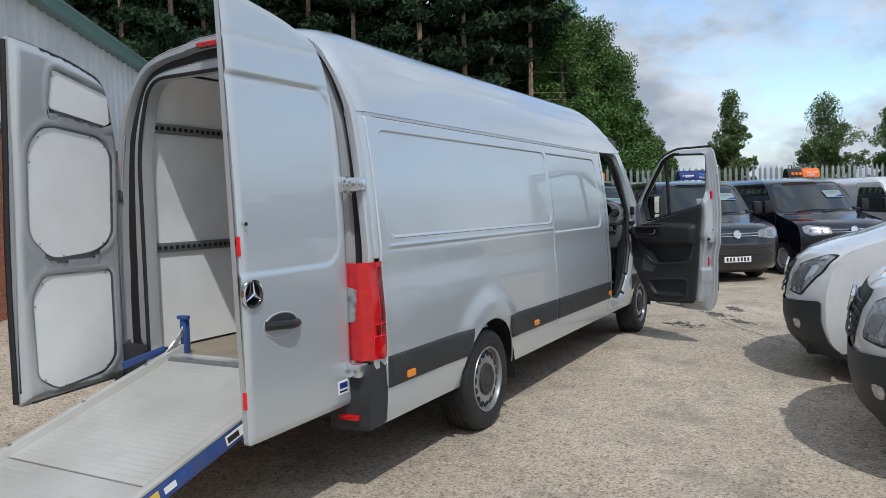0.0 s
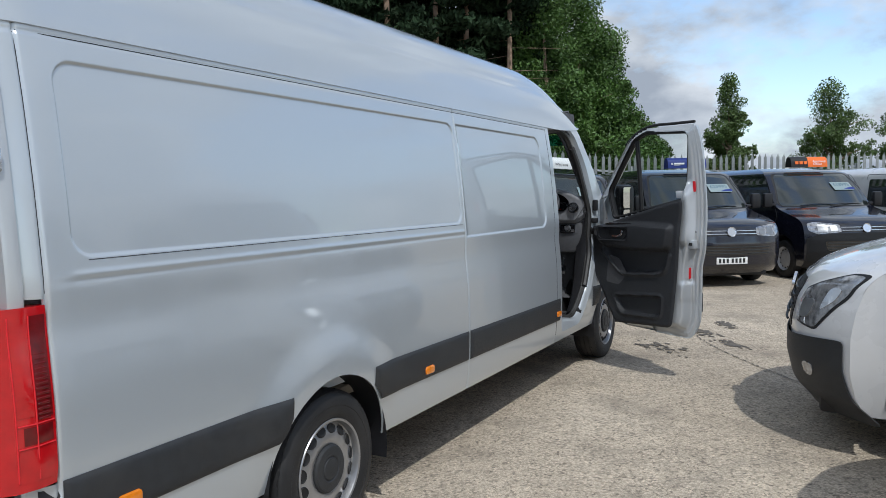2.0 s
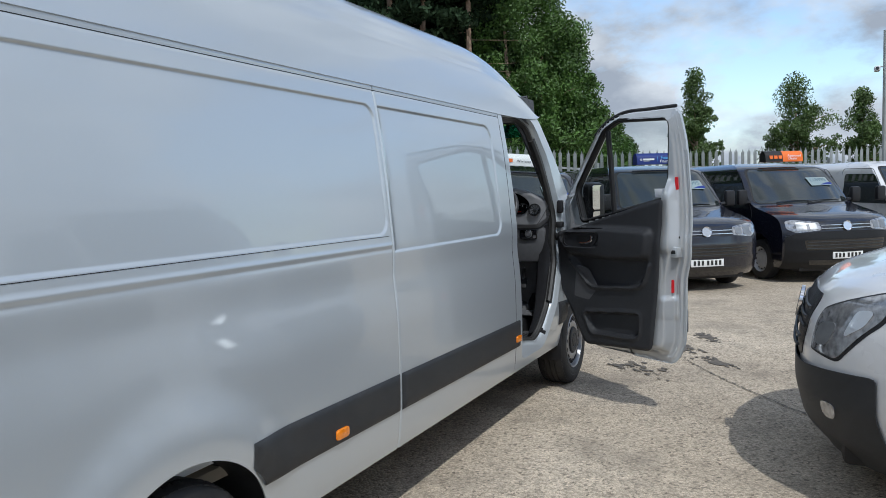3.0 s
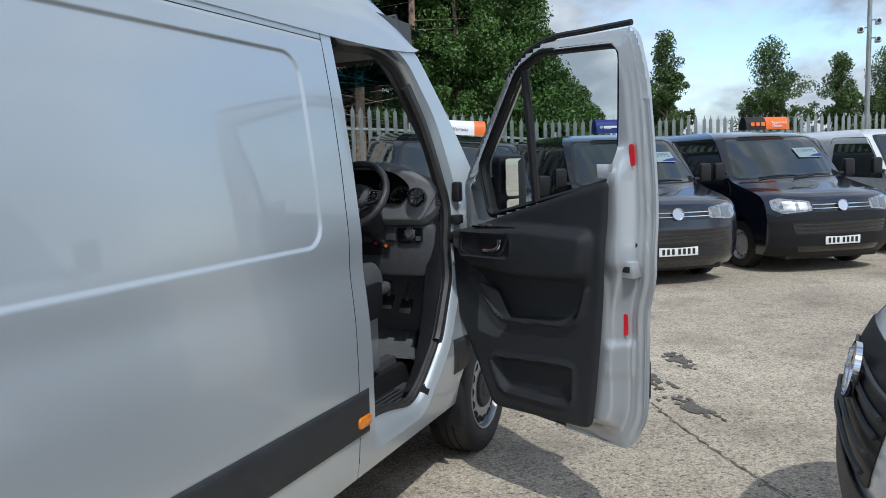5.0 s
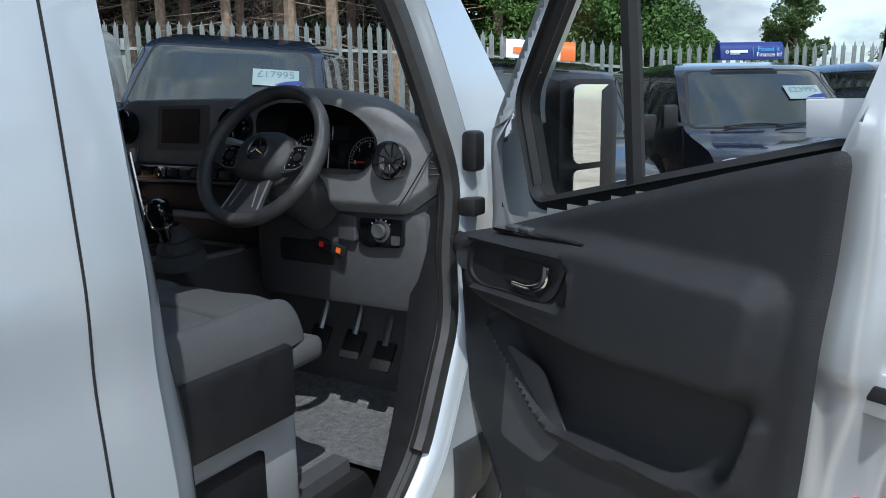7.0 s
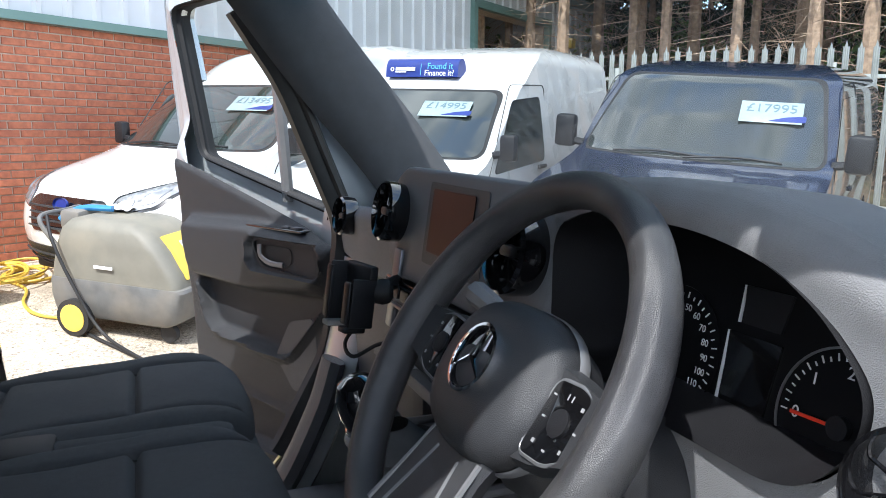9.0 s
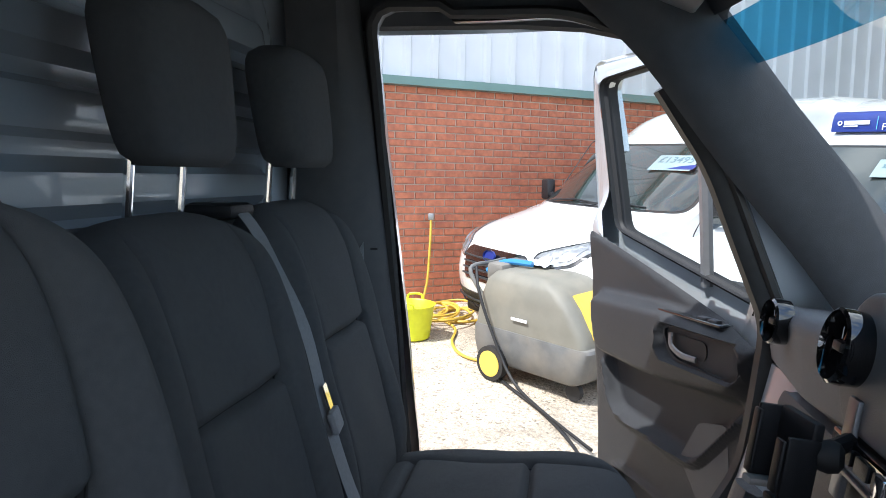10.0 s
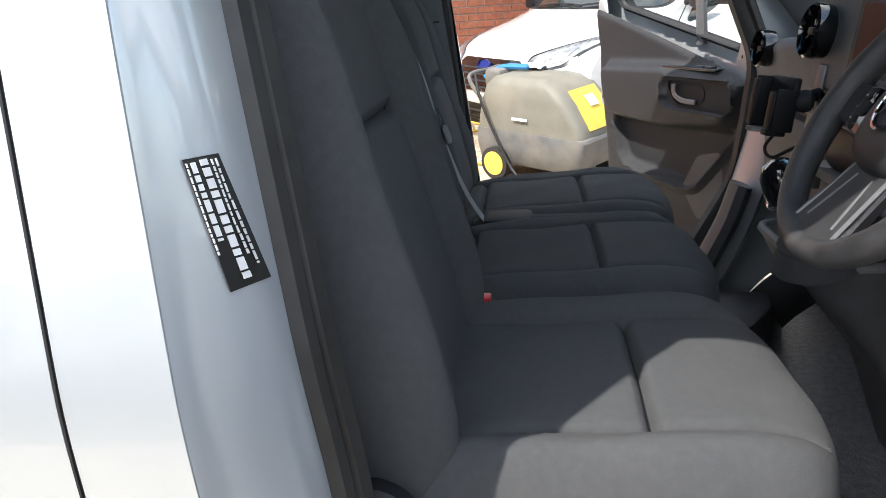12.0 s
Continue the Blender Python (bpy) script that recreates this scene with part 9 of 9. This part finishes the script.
def build_trees():
    rng = random.Random(11)
    for row, (s, step) in enumerate(((17.3, 1.0), (19.5, 1.1), (22.5, 1.3), (25.5, 1.5))):
        r = -17.0 + row * 0.4
        while r < 5.2 + row * 0.5:
            low = rng.choice((0.35, 0.42, 0.5)) if r > -9 else 0.25
            pine(r + rng.uniform(-0.3, 0.3), s + rng.uniform(-0.7, 0.7), rng.uniform(10, 13.5) if r < 1 else rng.uniform(9.0, 11.0) - 0.25 * max(0.0, r - 2), rng, low if row < 2 else 0.1)
            r += step
    for r, s, h, sp in ((6.1, 17.8, 7.3, 1.9), (7.1, 18.0, 6.7, 1.9), (7.9, 18.4, 5.9, 1.6), (9.4, 19.5, 3.2, 1.0), (6.9, 20.5, 7.6, 2.2), (8.0, 21.0, 6.4, 2.0), (5.4, 19.6, 6.4, 1.8), (9.0, 24.5, 5.0, 1.6), (10.6, 21.0, 2.9, 0.9)):
        p = on_grid(r, s)
        broadleaf(p.x, p.y, h, sp, rng, LEAF, 0.08, 60000, 0.042)
    for r, s, h, sp in ((15.5, 26, 6.1, 1.25), (20.4, 27, 5.9, 1.75), (23.4, 27, 5.5, 1.2), (26.5, 28, 5.8, 1.8), (29.5, 28, 6.4, 1.6), (12.6, 28, 4.4, 1.5), (14.0, 30, 4.2, 1.2), (17.6, 30, 4.2, 1.1)):
        p = on_grid(r, s)
        broadleaf(p.x, p.y, h, sp, rng, LEAFPALE, 0.2, 30000, 0.045)
    # bank behind the fence, rising into the wood
    bank = bmesh.new()
    rows = []
    for i in range(60):
        r = -22 + i * 0.9
        row = []
        for j in range(14):
            s = 15.0 + j * 1.4
            wood = float(sstep(7.0, 3.0, r))
            p = on_grid(r, s, 0.45 * (r < -1) + 0.05 + (0.05 + 0.20 * wood) * j + 0.25 * noise.noise((r * 0.5, s * 0.5, 0)))
            row.append(bank.verts.new(p))
        rows.append(row)
    for q, w in zip(rows, rows[1:]):
        for j in range(13):
            bank.faces.new((q[j], w[j], w[j + 1], q[j + 1]))
    tagged(part("bank", bank, DRYBANK), "dry brown undergrowth on the bank behind the fence", "bank", kind="stuff")
    centres = []
    for i in range(330):
        r, s = rng.uniform(-18, 11), rng.uniform(20.5, 33)
        centres.append((on_grid(r, s, 0.3 + 0.2 * (s - 15) * (r < 5) + rng.uniform(0.2, 2.6)), (1.0, 0.8)))
    tagged(blades("bushes", leaf_cloud(centres, 90000, 0.09, 5), LEAF), "green bushes among the trunks", "bushes", kind="stuff")
    twigs = []
    for i in range(500):
        r, s = rng.uniform(-16, 4), rng.uniform(16.5, 28)
        twigs.append((on_grid(r, s, 0.5 + 0.15 * (s - 15) + rng.uniform(0.0, 3.2)), (1.0, 0.7)))
    v = leaf_cloud(twigs, 26000, 0.30, 9).reshape(-1, 4, 3)
    mid_ = v.mean(1, keepdims=True)
    half_ = (v[:, 2] - v[:, 0])[:, None, :] / 2
    thin = mid_ + (v - mid_) * 0.03
    thin[:, 0], thin[:, 2] = (mid_ - half_)[:, 0], (mid_ + half_)[:, 0]
    tagged(blades("dead_twigs", thin.reshape(-1, 3), BARK), "bare brown twigs between the conifer trunks", "twigs", kind="stuff")


build_building()
build_fence()
build_trees()

# ---------------------------------------------------------------- things by the brick wall
def pressure_washer(x, y, turn):
    w = empty("pressure_washer", on_slope(x, y, turn))
    tagged(w, "dusty grey and yellow hot-water pressure washer on wheels", "pressure washer")
    # hood: rounded box drawn in towards the top, sloping at the yellow end (+x)
    def ring(z, x0, x1, hw, r):
        return [(px, py, z) for px, py in round_poly([(x0, -hw), (x1, -hw), (x1, hw), (x0, hw)], r, 5)]
    base = [ring(0.12, -0.44, 0.40, 0.27, 0.06), ring(0.15, -0.48, 0.46, 0.29, 0.07), ring(0.26, -0.50, 0.50, 0.30, 0.07), ring(0.36, -0.50, 0.52, 0.30, 0.07), ring(0.38, -0.49, 0.51, 0.295, 0.07)]
    part("chassis", bm_loft(base), PWDARK, w, "dark grey lower chassis")
    hood = [ring(0.375, -0.49, 0.48, 0.29, 0.07), ring(0.46, -0.485, 0.46, 0.285, 0.08), ring(0.60, -0.46, 0.36, 0.275, 0.09), ring(0.70, -0.43, 0.26, 0.26, 0.1), ring(0.755, -0.38, 0.17, 0.23, 0.1), ring(0.775, -0.30, 0.08, 0.17, 0.08)]
    part("hood", bm_loft(hood), PWGREY, w, "dusty olive-grey hood", angle=50)
    part("yellow_panel", bm_loft([[(0.487, -0.17, 0.43), (0.487, 0.17, 0.43), (0.475, 0.17, 0.43), (0.475, -0.17, 0.43)], [(0.455, -0.17, 0.50), (0.455, 0.17, 0.50), (0.43, 0.17, 0.50), (0.43, -0.17, 0.50)], [(0.295, -0.15, 0.695), (0.295, 0.15, 0.695), (0.27, 0.15, 0.68), (0.27, -0.15, 0.68)]]), YELLOWP, w, "yellow tank panel")
    part("panel_label", bm_box(-0.045, 0.045, -0.05, 0.05, 0, 0.004, 0, pose(0.375, 0.0, 0.612, 0, 50, 0)), SIGNWHITE, w, "small blue and white label")
    part("badge_strip", bm_box(-0.12, 0.02, -0.305, -0.296, 0.47, 0.49, 0.002), SIGNWHITE, w, "small pale maker's strip")
    for xx, yy, r in ((-0.28, -0.31, 0.125), (-0.28, 0.31, 0.125)):
        wh = part("wheel", bm_lathe([(r * 0.7, -0.03), (r, -0.03), (r, 0.03), (r * 0.72, 0.032)], 28, pose(xx, yy, r, 90, 0, 0)), TYRE, w, "wheel with yellow disc")
        part("disc", bm_lathe([(r * 0.74, -0.036), (r * 0.74, 0.036), (r * 0.6, 0.04), (r * 0.3, 0.03), (0, 0.038)], 28, pose(xx, yy, r, 90, 0, 0)), YELLOWP, wh, "yellow wheel disc")
    for yy in (-0.2, 0.2):
        part("castor", bm_lathe([(0.06, -0.02), (0.062, 0), (0.06, 0.02), (0, 0.02), ], 18, pose(0.36, yy, 0.062, 90, 0, 0)), TYRE, w, "castor wheel")
    part("push_handle", bm_tube([(-0.46, -0.22, 0.55), (-0.60, -0.22, 0.74), (-0.60, 0.0, 0.76), (-0.60, 0.22, 0.74), (-0.46, 0.22, 0.55)], 0.016, 8, 5), PWDARK, w, "dark push handle")
    part("lance_grip", bm_tube([(-0.54, -0.10, 0.72), (-0.40, -0.06, 0.80), (-0.18, -0.02, 0.81)], 0.022, 8, 4), mat("blue_grip", (0.03, 0.2, 0.45), 0.4, 0, 0.1, 20), w, "blue lance grip")
    part("control_box", bm_box(-0.50, -0.34, -0.16, 0.16, 0.66, 0.80, 0.03), PWDARK, w, "dark control box")
    part("hose_lead", bm_tube([(-0.50, -0.26, 0.78), (-0.40, -0.33, 0.62), (-0.25, -0.345, 0.35), (-0.05, -0.36, 0.08), (0.3, -0.5, 0.02), (0.9, -0.75, 0.015)], 0.011, 6, 6), RUBBER, w, "dark lead hanging to the ground")
    return w


pressure_washer(-5.36, 5.02, 52)
cloth = bm_sheet(grid(-0.1, 0.1, 0.02), grid(-0.07, 0.07, 0.02), lambda u, v: (u + 0 * v, v + 0 * u, 0.03 * np.exp(-(u * u + v * v) / 0.004) + 0.012 * np.sin(u * 70) * np.cos(v * 60)), (), 0.004)
bmesh.ops.transform(cloth, matrix=on_slope(-5.36, 5.02, 52) @ pose(-0.2, 0.08, 0.80), verts=cloth.verts)
tagged(part("crumpled_cloth", cloth, PAPER), "crumpled white cloth lying on the washer", "cloth")


def bucket(x, y):
    b = empty("bucket", on_slope(x, y, 0))
    tagged(b, "flexible lime-yellow bucket with two handles", "bucket")
    part("tub", bm_lathe([(0, 0.006), (0.15, 0.006), (0.155, 0.0), (0.165, 0.01), (0.20, 0.27), (0.212, 0.285), (0.214, 0.29), (0.205, 0.292), (0.195, 0.28), (0.16, 0.02), (0, 0.015)], 40), LIME, b, "lime-yellow plastic tub")
    for s in (-1, 1):
        part("handle", bm_tube([(s * 0.20, -0.07, 0.28), (s * 0.215, -0.05, 0.33), (s * 0.215, 0.05, 0.33), (s * 0.20, 0.07, 0.28)], 0.011, 8, 4), LIME, b)
    return b


bucket(-6.25, 3.82)
brush = empty("brush", on_slope(-6.28, 3.80, 0))
tagged(brush, "white brush pole standing in the bucket", "brush")
part("pole", bm_tube([(0.05, 0, 0.03), (-0.12, -0.12, 0.50)], 0.011, 8, 0), SIGNWHITE, brush)


def hoses():
    rng = random.Random(8)
    # the standing end against the wall, then loose coils on the ground
    base = on_grid(-4.02, 7.40)
    h1 = empty("hose")
    tagged(h1, "yellow garden hose running from the wall tap into loose coils", "hose")
    up = [(base.x, base.y, 1.32), (base.x + 0.02, base.y, 1.1), (base.x + 0.03, base.y - 0.02, 0.7), (base.x + 0.06, base.y - 0.05, rise(base.x) + 0.05), (base.x + 0.25, base.y + 0.1, rise(base.x) + 0.02)]
    part("hose_run", bm_tube(up, 0.013, 7, 6), HOSE, h1)
    part("tap", bm_box(base.x - 0.06, base.x + 0.02, base.y - 0.03, base.y + 0.03, 1.29, 1.36, 0.01), STEELDARK, h1, "wall tap")
    for k in range(7):
        cx, cy = base.x + 0.45 + rng.uniform(-0.15, 0.25), base.y + 0.22 + rng.uniform(-0.2, 0.2)
        rx, ry = rng.uniform(0.28, 0.5), rng.uniform(0.16, 0.28)
        a0 = rng.uniform(0, 6)
        pts = []
        for i in range(13):
            a = a0 + 2 * math.pi * i / 12
            px, py = cx + rx * math.cos(a), cy + ry * math.sin(a)
            pts.append((px, py, rise(px) + 0.014 + 0.012 * k + 0.006 * math.sin(3 * a)))
        part("hose_coil", bm_tube(pts, 0.012, 6, 4), HOSE, h1)
    h2 = empty("lead")
    tagged(h2, "dark lead lying across the concrete", "lead")
    pts = [(-5.5, 4.6, 0), (-5.2, 4.7, 0), (-4.7, 5.0, 0), (-4.2, 5.2, 0), (-3.6, 5.3, 0), (-3.0, 5.6, 0)]
    part("lead_run", bm_tube([(x, y, rise(x) + 0.014) for x, y, _ in pts], 0.011, 6, 6), RUBBER, h2)
    h3 = empty("hose")
    tagged(h3, "yellow hose trailing over the concrete", "hose")
    pts = [(base.x + 0.4, base.y + 0.1, 0), (-6.6, 4.15, 0), (-6.1, 4.2, 0), (-5.75, 4.35, 0), (-5.55, 4.7, 0)]
    part("hose_run", bm_tube([(x, y, rise(x) + 0.014) for x, y, _ in pts], 0.012, 6, 6), HOSE, h3)


hoses()


# ---------------------------------------------------------------- lamp post with cameras beyond the fence
def lamp_post(x, y):
    p = empty("camera_post", pose(x, y, 0))
    tagged(p, "tall steel post with security cameras and lights", "post")
    part("pole", bm_tube([(0, 0, 0), (0, 0, 3), (0, 0, 6.2)], [0.08, 0.06], 10, 2), FENCESTEEL, p)
    for z, s in ((5.3, 1), (5.1, -1), (4.8, 1)):
        arm = part("arm", bm_tube([(0, 0, z), (s * 0.22, 0.0, z)], 0.02, 6, 0), FENCESTEEL, p)
        part("camera_body", bm_box(s * 0.22 - 0.08, s * 0.22 + 0.08, -0.2, 0.1, z - 0.14, z + 0.02, 0.03), SIGNWHITE, arm, "white camera housing")
        part("lens", bm_lathe([(0.05, 0), (0.05, 0.02), (0, 0.03)], 16, pose(s * 0.22, -0.2, z - 0.06, 90, 0, 0)), GLOSSBLACK, arm)


lamp_post(3.82, 27.07)
